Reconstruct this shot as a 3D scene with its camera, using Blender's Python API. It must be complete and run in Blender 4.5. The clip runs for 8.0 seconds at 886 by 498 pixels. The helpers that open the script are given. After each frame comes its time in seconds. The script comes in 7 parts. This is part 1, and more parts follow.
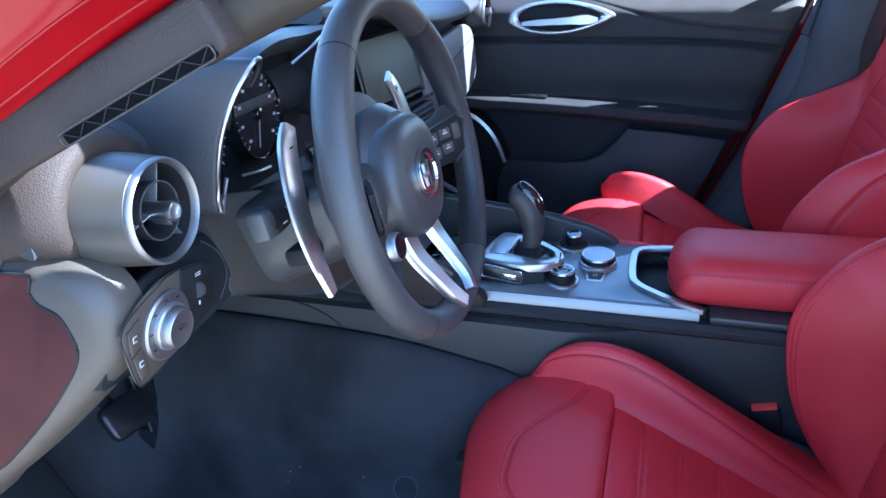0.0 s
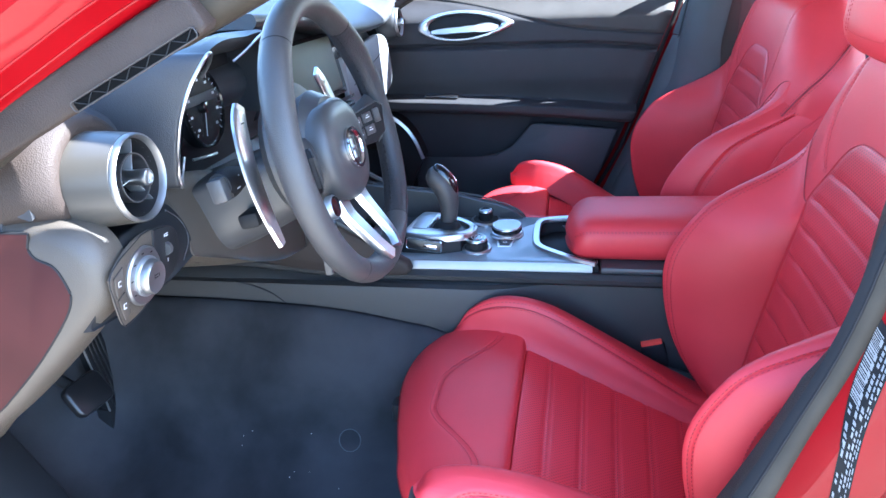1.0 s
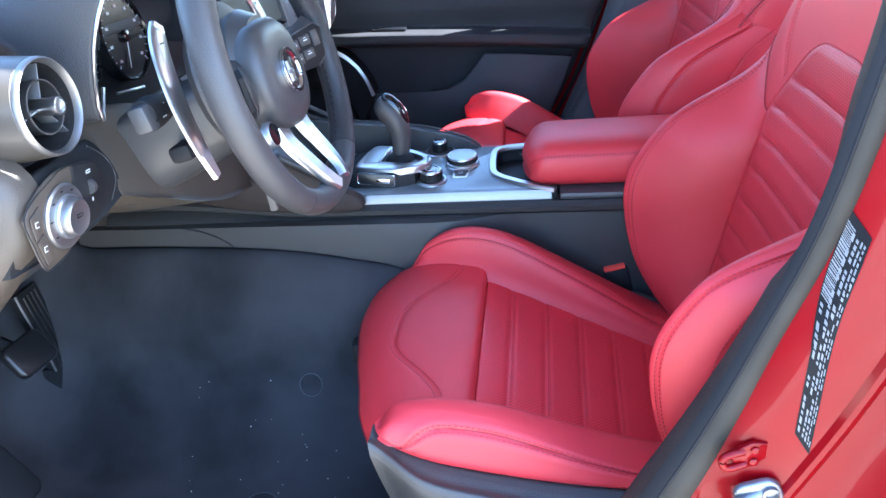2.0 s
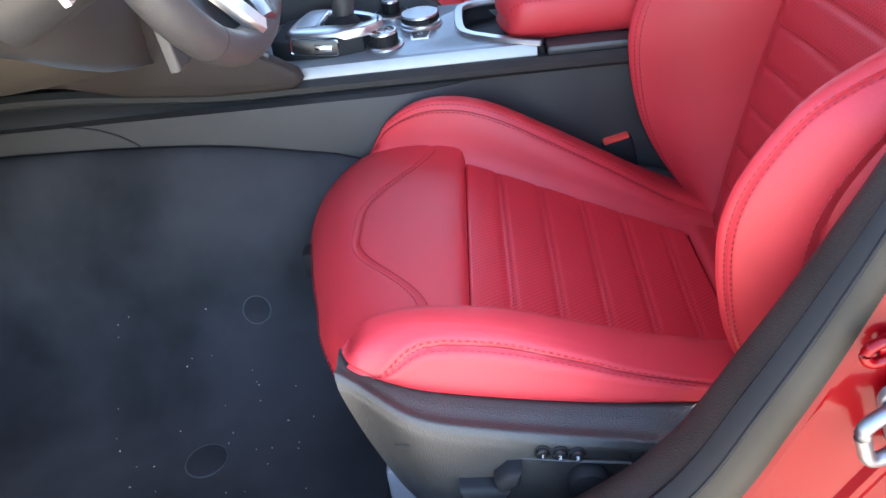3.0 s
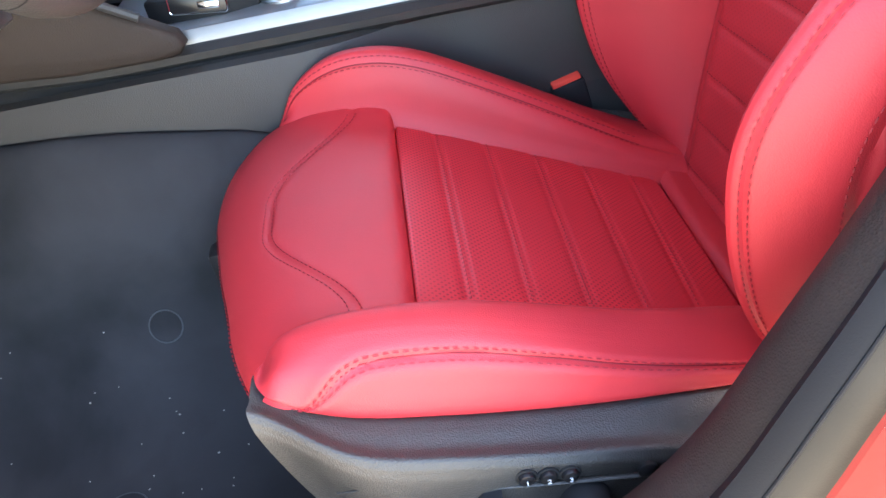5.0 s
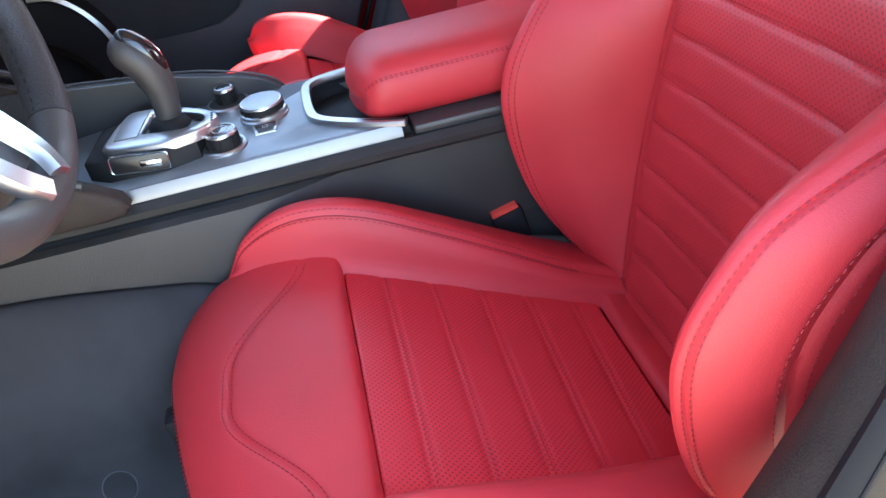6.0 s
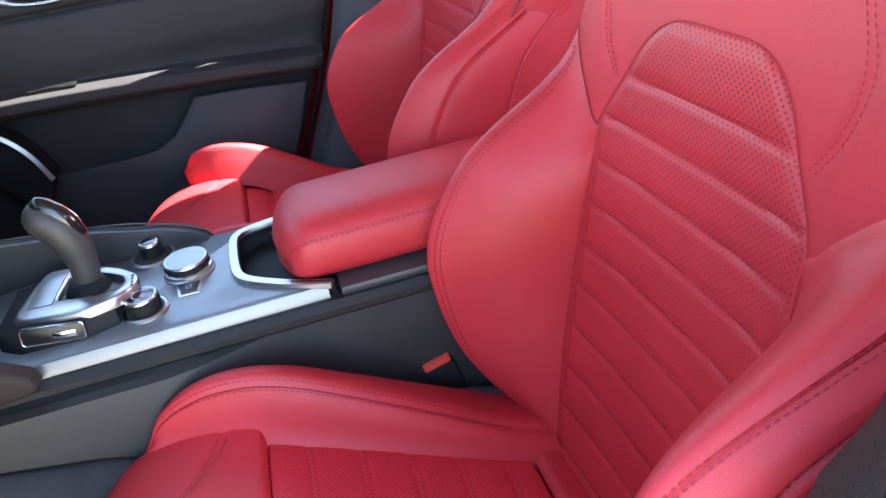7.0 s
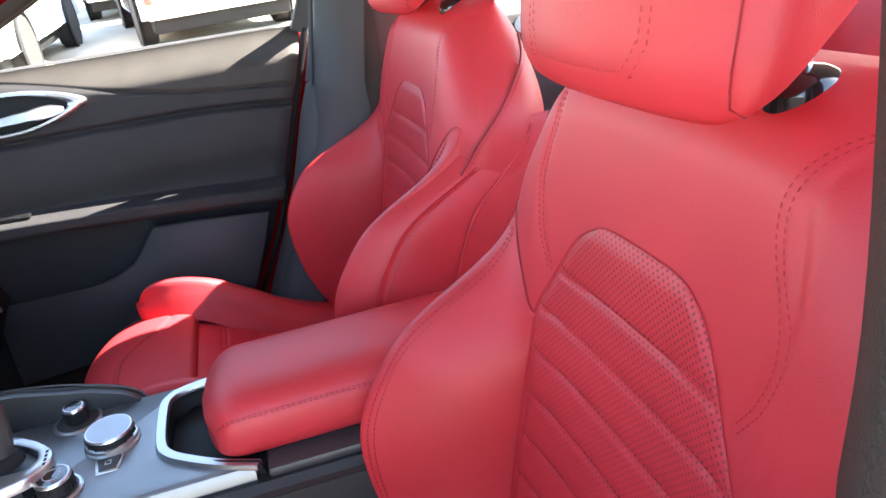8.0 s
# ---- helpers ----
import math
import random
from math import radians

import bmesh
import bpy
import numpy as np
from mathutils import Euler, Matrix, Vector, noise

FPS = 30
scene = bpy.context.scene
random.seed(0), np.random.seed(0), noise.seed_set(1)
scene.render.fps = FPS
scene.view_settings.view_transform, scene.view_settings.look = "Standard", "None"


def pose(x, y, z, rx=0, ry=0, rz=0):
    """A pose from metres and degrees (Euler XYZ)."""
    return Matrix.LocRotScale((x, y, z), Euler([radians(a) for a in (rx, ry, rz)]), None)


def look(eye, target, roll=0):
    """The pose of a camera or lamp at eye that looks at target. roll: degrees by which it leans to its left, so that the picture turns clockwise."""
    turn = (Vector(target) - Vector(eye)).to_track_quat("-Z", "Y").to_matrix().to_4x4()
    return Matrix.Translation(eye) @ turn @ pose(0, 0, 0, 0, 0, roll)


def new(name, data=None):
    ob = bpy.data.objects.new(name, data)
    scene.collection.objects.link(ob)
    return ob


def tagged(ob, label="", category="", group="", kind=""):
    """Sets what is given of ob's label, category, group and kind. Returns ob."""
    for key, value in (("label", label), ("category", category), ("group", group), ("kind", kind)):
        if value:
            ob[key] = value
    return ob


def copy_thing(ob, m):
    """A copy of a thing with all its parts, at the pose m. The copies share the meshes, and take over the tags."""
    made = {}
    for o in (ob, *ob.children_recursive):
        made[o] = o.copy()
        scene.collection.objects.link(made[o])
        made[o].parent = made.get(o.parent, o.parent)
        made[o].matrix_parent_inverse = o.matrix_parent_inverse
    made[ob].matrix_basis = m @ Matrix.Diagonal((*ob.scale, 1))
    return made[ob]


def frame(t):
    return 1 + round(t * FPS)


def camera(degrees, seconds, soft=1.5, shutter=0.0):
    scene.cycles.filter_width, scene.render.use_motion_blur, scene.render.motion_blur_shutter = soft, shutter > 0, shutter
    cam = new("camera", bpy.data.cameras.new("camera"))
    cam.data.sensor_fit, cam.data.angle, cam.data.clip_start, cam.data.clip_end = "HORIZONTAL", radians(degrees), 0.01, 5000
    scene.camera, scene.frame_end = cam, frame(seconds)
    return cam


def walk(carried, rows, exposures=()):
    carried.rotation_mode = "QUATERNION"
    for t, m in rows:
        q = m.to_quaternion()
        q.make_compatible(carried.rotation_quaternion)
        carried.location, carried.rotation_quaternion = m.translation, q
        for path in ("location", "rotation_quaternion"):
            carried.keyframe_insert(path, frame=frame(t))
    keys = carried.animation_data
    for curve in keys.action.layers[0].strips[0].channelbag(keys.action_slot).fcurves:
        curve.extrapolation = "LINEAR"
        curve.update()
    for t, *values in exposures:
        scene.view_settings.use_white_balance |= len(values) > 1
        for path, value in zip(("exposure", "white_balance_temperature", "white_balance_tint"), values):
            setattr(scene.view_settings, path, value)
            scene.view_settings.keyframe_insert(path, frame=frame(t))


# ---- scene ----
cam = camera(62.4, 8.0)
METRES, EYE, TILT, LEAN, TURN = 1.0, 1.12, -23.2, 1.83, 16.6
ROWS = [
    (0.0, 0.0, 0.0, 0.0, 0.0, 0.0, -0.0),
    (0.5, 0.0007, -0.1311, -0.0492, -3.39, 0.93, 1.97),
    (1.0, -0.0047, -0.1585, -0.0773, -5.62, 1.32, 3.34),
    (1.5, -0.0017, -0.1478, -0.0782, -6.86, 0.55, 4.48),
    (2.0, 0.0117, -0.1121, -0.1069, -8.51, -2.84, 6.31),
    (3.5, 0.0193, 0.2216, -0.2028, -14.51, -11.62, 11.91),
    (4.0, 0.0395, 0.2602, -0.2192, -15.35, -12.65, 13.29),
    (5.5, 0.0598, 0.2501, -0.1534, -20.6, -12.25, 17.02),
    (6.0, 0.0715, 0.2479, -0.0894, -23.75, -10.79, 18.33),
    (6.5, 0.0948, 0.2384, -0.0486, -25.55, -8.84, 18.98),
    (7.0, 0.1421, 0.2443, -0.0101, -27.15, -6.15, 19.1),
    (7.5, 0.193, 0.2473, 0.0274, -27.87, -3.4, 18.88),
    (8.0, 0.2362, 0.2417, 0.0604, -27.81, 0.35, 18.43),
]
LEVEL = pose(0, 0, 0, -4.3)  # brings the car's own axes level with the ground
walk(cam, [(t, LEVEL @ pose(0, -1.08, EYE, TILT, LEAN, TURN) @ pose(METRES * x, METRES * y, METRES * z, 90 + pitch, roll, yaw)) for t, x, y, z, yaw, pitch, roll in ROWS],
     [(0.0, 2.95, 4750, 8), (0.5, 3.45, 4950, 8), (1.0, 3.65, 5150, 8), (2.2, 3.7, 5450, 9), (3.5, 3.9, 6800, 10), (4.0, 4.1, 6900, 10), (5.5, 3.95, 6900, 10), (6.5, 3.75, 6600, 10), (7.4, 3.75, 6700, 10), (8.0, 3.62, 6800, 10)])

# ---- world and sun ----
SUN = LEVEL.to_3x3() @ Vector((1.15, 0.12, 1.0)).normalized()
world = bpy.data.worlds.new("sky")
scene.world = world
world.use_nodes = True
wn = world.node_tree.nodes
sky = wn.new("ShaderNodeTexSky")
sky.sky_type, sky.sun_disc = "NISHITA", False
sky.sun_elevation, sky.sun_rotation = math.asin(SUN.z), math.atan2(SUN.x, SUN.y)
wn["Background"].inputs[1].default_value = 0.15
world.node_tree.links.new(sky.outputs[0], wn["Background"].inputs[0])
sun = new("sun", bpy.data.lights.new("sun", "SUN"))
sun.data.energy, sun.data.angle, sun.data.color = 5.0, radians(0.53), (1.0, 0.93, 0.84)
sun.matrix_world = look(SUN * 30, (0, 0, 0))


# ---- materials ----
def material(name, colour, rough=0.5, metal=0.0, vary=0.12, patch=9.0, grain=0.0, grain_size=500.0, cells=False, coat=0.0,
             second=None, wear=0.0, glow=0.0, sheen=0.0, holes=None, spec=0.5, smear=0.0):
    m = bpy.data.materials.new(name)
    m.use_nodes = True
    n, k = m.node_tree.nodes, m.node_tree.links
    b = n["Principled BSDF"]
    tc = n.new("ShaderNodeTexCoord")
    big = n.new("ShaderNodeTexNoise")
    big.inputs["Scale"].default_value, big.inputs["Detail"].default_value = patch, 5
    big.inputs["Distortion"].default_value = smear
    k.new(tc.outputs["Object"], big.inputs["Vector"])
    mix = n.new("ShaderNodeMix")
    mix.data_type = "RGBA"
    low = tuple(c * (1 - vary) for c in colour)
    high = tuple(min(1, c * (1 + vary)) for c in (second or colour))
    mix.inputs[6].default_value, mix.inputs[7].default_value = (*low, 1), (*high, 1)
    ramp = n.new("ShaderNodeMapRange")
    ramp.inputs[1].default_value, ramp.inputs[2].default_value = 0.35, 0.65
    k.new(big.outputs["Fac"], ramp.inputs[0])
    k.new(ramp.outputs[0], mix.inputs[0])
    colour_out = mix.outputs[2]
    fine = n.new("ShaderNodeTexVoronoi" if cells else "ShaderNodeTexNoise")
    fine.inputs["Scale"].default_value = grain_size
    k.new(tc.outputs["Object"], fine.inputs["Vector"])
    fine_out = fine.outputs["Distance"] if cells else fine.outputs["Fac"]
    if holes:
        sep = n.new("ShaderNodeSeparateXYZ")
        k.new(tc.outputs["Object"], sep.inputs[0])
        com = n.new("ShaderNodeCombineXYZ")
        k.new(sep.outputs[holes[0]], com.inputs[0])
        k.new(sep.outputs[holes[1]], com.inputs[1])
        rot = n.new("ShaderNodeMapping")
        rot.inputs["Rotation"].default_value = (0, 0, radians(45))
        rot.inputs["Scale"].default_value = (holes[2], holes[2], holes[2])
        k.new(com.outputs[0], rot.inputs[0])
        dots = n.new("ShaderNodeTexVoronoi")
        dots.voronoi_dimensions = "2D"
        dots.inputs["Scale"].default_value, dots.inputs["Randomness"].default_value = 1.0, 0.0
        k.new(rot.outputs[0], dots.inputs["Vector"])
        pit = n.new("ShaderNodeMapRange")
        pit.inputs[1].default_value, pit.inputs[2].default_value = 0.18, 0.30
        k.new(dots.outputs["Distance"], pit.inputs[0])
        dark = n.new("ShaderNodeMix")
        dark.data_type = "RGBA"
        dark.inputs[6].default_value = (*(c * 0.34 for c in colour), 1)
        fade = n.new("ShaderNodeMath")
        fade.operation, fade.use_clamp = "ADD", True
        k.new(pit.outputs[0], fade.inputs[0])
        if holes[3]:
            rise = n.new("ShaderNodeMapRange")
            rise.inputs[1].default_value, rise.inputs[2].default_value = holes[3]
            rise.inputs[3].default_value, rise.inputs[4].default_value = 0.75, 0.0
            k.new(sep.outputs[2], rise.inputs[0])
            k.new(rise.outputs[0], fade.inputs[1])
        else:
            spots = n.new("ShaderNodeMapRange")
            spots.inputs[1].default_value, spots.inputs[2].default_value = 0.38, 0.58
            spots.inputs[3].default_value, spots.inputs[4].default_value = 0.85, 0.15
            k.new(big.outputs["Fac"], spots.inputs[0])
            k.new(spots.outputs[0], fade.inputs[1])
        k.new(fade.outputs[0], dark.inputs[0])
        k.new(colour_out, dark.inputs[7])
        colour_out = dark.outputs[2]
    k.new(colour_out, b.inputs["Base Color"])
    rr = n.new("ShaderNodeMapRange")
    rr.inputs[3].default_value, rr.inputs[4].default_value = max(0.02, rough - 0.06 - wear), min(1, rough + 0.06 + wear)
    k.new(big.outputs["Fac"], rr.inputs[0])
    k.new(rr.outputs[0], b.inputs["Roughness"])
    b.inputs["Metallic"].default_value = metal
    b.inputs["Coat Weight"].default_value = coat
    b.inputs["Specular IOR Level"].default_value = spec
    b.inputs["Coat Roughness"].default_value = 0.05
    b.inputs["Sheen Weight"].default_value = sheen
    if grain:
        bump = n.new("ShaderNodeBump")
        bump.inputs["Strength"].default_value, bump.inputs["Distance"].default_value = grain, 0.0006
        k.new(fine_out, bump.inputs["Height"])
        k.new(bump.outputs[0], b.inputs["Normal"])
    if glow:
        b.inputs["Emission Color"].default_value = (*colour, 1)
        b.inputs["Emission Strength"].default_value = glow
    return m


RED = (0.55, 0.030, 0.039)
LEATHER = material("red_leather", RED, 0.50, vary=0.07, patch=7, grain=0.20, grain_size=1000, cells=True, wear=0.03)
PERF_C = material("red_perforated_leather_seat", (0.63, 0.031, 0.044), 0.44, vary=0.07, patch=7, grain=0.2, grain_size=950, cells=True, holes=(0, 1, 250.0, None))
PERF_B = material("red_perforated_leather_back", RED, 0.47, vary=0.07, patch=7, grain=0.2, grain_size=950, cells=True, holes=(1, 2, 225.0, (0.60, 0.84)))
# same red as the leather; shadow round the stitches is put into the colour
THREAD = material("shaded_red_thread", (0.32, 0.012, 0.021), 0.6, vary=0.05, grain=0.3, grain_size=2500)
SEAMTHREAD = material("bright_red_thread", (0.46, 0.020, 0.030), 0.6, vary=0.05, grain=0.3, grain_size=2500)
# deepest tone of that thread, with stitch and groove shade in its colour
SHADETHREAD = material("deep_shaded_thread", (0.24, 0.012, 0.02), 0.7, vary=0.05)
SOFT = material("dark_soft_touch_plastic", (0.033, 0.035, 0.039), 0.52, vary=0.1, patch=14, grain=0.5, grain_size=700, cells=True)
COVER = material("grained_black_seat_plastic", (0.038, 0.035, 0.032), 0.40, vary=0.12, patch=14, grain=0.55, grain_size=800, cells=True)
DOORTRIM = material("dark_door_trim", (0.031, 0.031, 0.034), 0.6, vary=0.1, patch=14, grain=0.5, grain_size=700, cells=True, spec=0.3)
UPPERTRIM = material("padded_upper_door_trim", (0.052, 0.049, 0.046), 0.6, vary=0.1, patch=14, grain=0.5, grain_size=700, cells=True, spec=0.3)
SATIN = material("dark_satin_plastic", (0.046, 0.045, 0.045), 0.42, vary=0.08, patch=12, grain=0.15, grain_size=1400)
VENTBODY = material("satin_grey_vent_paint", (0.054, 0.048, 0.040), 0.38, metal=0.0, vary=0.06, patch=14, grain=0.10, grain_size=2200)
CONSOLE = material("black_grained_console_plastic", (0.021, 0.0205, 0.0200), 0.5, vary=0.1, patch=12, grain=0.4, grain_size=900, cells=True)
# near-black without gloss, for the shade inside a deep slot
SLOTSHADE = material("slot_shade_black", (0.004, 0.004, 0.004), 0.9, vary=0.1, spec=0.05)
TUNNEL = material("dark_warm_plastic", (0.032, 0.0295, 0.027), 0.5, vary=0.08, patch=10, grain=0.35, grain_size=900, cells=True)
GREYP = material("warm_grey_plastic", (0.058, 0.048, 0.037), 0.48, vary=0.08, patch=10, grain=0.35, grain_size=900, cells=True)
BROWN = material("brown_grained_plastic", (0.035, 0.026, 0.0215), 0.6, spec=0.22, vary=0.12, patch=14, grain=0.6, grain_size=650, cells=True)
BURG = material("dark_burgundy_panel", (0.046, 0.013, 0.012), 0.65, spec=0.15, vary=0.15, patch=10, grain=0.35, grain_size=1200)
RUBBER = material("olive_black_rubber_seal", (0.033, 0.028, 0.021), 0.55, spec=0.2, vary=0.15, patch=20, grain=0.25, grain_size=900)
WHEELLEATHER = material("dark_steering_leather", (0.044, 0.042, 0.042), 0.45, vary=0.1, patch=12, grain=0.35, grain_size=900, cells=True)
PERFWHEEL = material("perforated_black_leather", (0.022, 0.022, 0.025), 0.5, vary=0.1, grain=0.5, grain_size=420, cells=True)
EDGE = material("satin_edge_metal", (0.25, 0.25, 0.25), 0.42, metal=0.9, vary=0.06, patch=20, grain=0.06, grain_size=2500)
SILVER = material("satin_aluminium", (0.56, 0.565, 0.57), 0.34, metal=1.0, vary=0.05, patch=20, grain=0.05, grain_size=2500)
BRUSHED = material("brushed_grey_metal_trim", (0.40, 0.42, 0.44), 0.38, metal=0.85, vary=0.06, patch=16, grain=0.12, grain_size=1800)
FASCIA = material("pale_brushed_fascia", (0.18, 0.19, 0.20), 0.48, metal=0.3, vary=0.06, patch=16, grain=0.12, grain_size=1800)
DECK = material("satin_grey_deck_metal", (0.25, 0.275, 0.29), 0.40, metal=0.6, vary=0.05, patch=16, grain=0.10, grain_size=2200)
CHROME = material("polished_chrome", (0.80, 0.80, 0.80), 0.12, metal=1.0, vary=0.03)
GLOSS = material("gloss_black_plastic", (0.012, 0.012, 0.013), 0.12, vary=0.05, coat=0.4)
BLACK = material("matt_black_plastic", (0.014, 0.014, 0.015), 0.65, vary=0.1, grain=0.2, grain_size=900, spec=0.22)
GLOSSBUTTON = material("satin_black_button", (0.012, 0.012, 0.013), 0.3, vary=0.05)
PRINT = material("pale_sticker_print", (0.20, 0.20, 0.20), 0.6, vary=0.1, patch=200, spec=0.1)
CARPET = material("dark_blue_black_carpet", (0.0235, 0.0232, 0.0248), 0.95, vary=0.20, patch=5.5, grain=1.0, grain_size=1500, second=(0.039, 0.0382, 0.0405), smear=0.15, spec=0.12)
PAINT = material("red_car_paint", (0.185, 0.0006, 0.0030), 0.30, vary=0.06, coat=0.28, spec=0.12)
SCREEN = material("dull_display_glass", (0.11, 0.115, 0.085), 0.55, vary=0.08, patch=8, spec=0.2)
GAUGE = material("black_gauge_face", (0.010, 0.011, 0.014), 0.25, vary=0.1, coat=0.3)
CRUMB = material("pale_grit", (0.40, 0.37, 0.32), 0.8, vary=0.3, patch=40)
INK = material("white_print", (0.55, 0.56, 0.58), 0.5, vary=0.03)
REDINK = material("red_print", (0.55, 0.03, 0.03), 0.5, vary=0.03)
BUCKLE = material("orange_red_release_button", (0.85, 0.075, 0.05), 0.25, vary=0.05)
STEEL = material("galvanised_steel", (0.27, 0.275, 0.285), 0.42, metal=0.9, vary=0.15, patch=60)
RAIL = material("grey_painted_steel_rail", (0.30, 0.31, 0.33), 0.45, metal=0.3, vary=0.12, patch=30)
GREYTRIM = material("grey_pillar_trim", (0.050, 0.053, 0.057), 0.6, vary=0.08, patch=9, grain=0.4, grain_size=800, cells=True)
BELT = material("dark_seat_belt_webbing", (0.030, 0.028, 0.028), 0.8, vary=0.1, grain=0.5, grain_size=900)
ASPHALT = material("sun_bleached_asphalt", (0.38, 0.325, 0.250), 0.9, vary=0.15, patch=0.5, grain=0.8, grain_size=120, second=(0.46, 0.395, 0.305))
TYRE = material("black_tyre_rubber", (0.020, 0.020, 0.020), 0.8, vary=0.1)
CARWHITE = material("white_car_paint", (0.78, 0.78, 0.77), 0.25, vary=0.03, coat=1.0)
CARDARK = material("black_car_paint", (0.02, 0.02, 0.022), 0.2, vary=0.05, coat=1.0)
CARGREY = material("silver_car_paint", (0.42, 0.44, 0.46), 0.25, metal=0.4, vary=0.04, coat=1.0)
DARKGLASS = material("dark_tinted_glass", (0.015, 0.018, 0.02), 0.06, vary=0.05, coat=0.5)
LABEL = material("black_sticker", (0.010, 0.010, 0.011), 0.5, vary=0.05, spec=0.1)
HEADLINER = material("grey_headliner_fabric", (0.35, 0.34, 0.32), 0.95, vary=0.05, grain=0.6, grain_size=900)


def glass(name, tint=(0.93, 0.96, 0.95)):
    m = bpy.data.materials.new(name)
    m.use_nodes = True
    n, k = m.node_tree.nodes, m.node_tree.links
    n.remove(n["Principled BSDF"])
    mix, clear, gloss, fres = (n.new("ShaderNode" + s) for s in ("MixShader", "BsdfTransparent", "BsdfGlossy", "Fresnel"))
    clear.inputs[0].default_value = (*tint, 1)
    gloss.inputs["Roughness"].default_value = 0.02
    fres.inputs[0].default_value = 1.45
    k.new(fres.outputs[0], mix.inputs[0])
    k.new(clear.outputs[0], mix.inputs[1])
    k.new(gloss.outputs[0], mix.inputs[2])
    k.new(mix.outputs[0], n["Material Output"].inputs[0])
    return m


GLASS = glass("clear_window_glass")

# ---- building helpers ----
ORIGIN = {}


def thing(name, at, label, category, group="", kind=""):
    e = tagged(new(name), label, category, group, kind)
    e.empty_display_size = 0.05
    e.location = at
    ORIGIN[e.name] = Vector(at)
    return e


def top_of(ob):
    while ob.parent:
        ob = ob.parent
    return ob


def part(name, bm, mat, parent, label="", smooth=True):
    """Links a bmesh, or (verts, faces), in world metres, as one mesh under a thing or a part."""
    me = bpy.data.meshes.new(name)
    if isinstance(bm, tuple):
        me.from_pydata([tuple(v) for v in bm[0]], [], bm[1])
    else:
        bm.to_mesh(me)
        bm.free()
    if parent is not None:
        shift = ORIGIN.get(top_of(parent).name, Vector())
        me.transform(Matrix.Translation(-shift))
    if smooth:
        me.shade_smooth()
        me.set_sharp_from_angle(angle=radians(42 if smooth is True else smooth))
    me.materials.append(mat)
    ob = new(name, me)
    ob.parent = parent
    if label:
        ob["label"] = label
    return ob


def curve(pts, n, closed=False):
    """n points along a smooth curve through pts (Catmull-Rom)."""
    p = [Vector(q) for q in pts]
    m, out = len(p), []
    spans = m if closed else m - 1
    count = n if closed else n - 1
    for i in range(n):
        s = i * spans / count
        k = min(int(s), spans - 1)
        f = s - k
        at = (lambda j: p[j % m]) if closed else (lambda j: p[0] * 2 - p[1] if j < 0 else p[m - 1] * 2 - p[m - 2] if j >= m else p[j])
        a, b, c, d = at(k - 1), at(k), at(k + 1), at(k + 2)
        out.append(0.5 * ((2 * b) + (c - a) * f + (2 * a - 5 * b + 4 * c - d) * f * f + (3 * b - a - 3 * c + d) * f ** 3))
    return out


def knots(table, x):
    """Smooth value at x of a table of (x, value)."""
    xs = [a for a, _ in table]
    if x <= xs[0]:
        return table[0][1]
    if x >= xs[-1]:
        return table[-1][1]
    i = max(j for j in range(len(xs)) if xs[j] <= x)
    i = min(i, len(xs) - 2)
    x0, y0 = table[i]
    x1, y1 = table[i + 1]
    h = x1 - x0
    m0 = (y1 - table[i - 1][1]) / (x1 - xs[i - 1]) if i > 0 else (y1 - y0) / h
    m1 = (table[i + 2][1] - y0) / (xs[i + 2] - x0) if i + 2 < len(xs) else (y1 - y0) / h
    t = (x - x0) / h
    return (2 * t ** 3 - 3 * t * t + 1) * y0 + (t ** 3 - 2 * t * t + t) * h * m0 + (3 * t * t - 2 * t ** 3) * y1 + (t ** 3 - t * t) * h * m1


def smooth_step(a, b, x):
    t = max(0.0, min(1.0, (x - a) / (b - a)))
    return t * t * (3 - 2 * t)


def patch(fn, nu, nv, u0=0.0, u1=1.0, v0=0.0, v1=1.0):
    vs = [Vector(fn(u0 + (u1 - u0) * i / nu, v0 + (v1 - v0) * j / nv)) for i in range(nu + 1) for j in range(nv + 1)]
    fs = [(i * (nv + 1) + j, i * (nv + 1) + j + 1, (i + 1) * (nv + 1) + j + 1, (i + 1) * (nv + 1) + j) for i in range(nu) for j in range(nv)]
    return vs, fs


def loft(rings, closed=True, caps=True):
    n = len(rings[0])
    vs = [v for r in rings for v in r]
    span = n if closed else n - 1
    fs = [(i * n + j, i * n + (j + 1) % n, (i + 1) * n + (j + 1) % n, (i + 1) * n + j) for i in range(len(rings) - 1) for j in range(span)]
    if caps and closed:
        fs += [tuple(range(n))[::-1], tuple(range((len(rings) - 1) * n, len(rings) * n))]
    return vs, fs


def joined(*pieces):
    vs, fs = [], []
    for v, f in pieces:
        o = len(vs)
        vs += list(v)
        fs += [tuple(i + o for i in q) for q in f]
    return vs, fs


def moved(piece, m):
    return [m @ Vector(v) for v in piece[0]], piece[1]


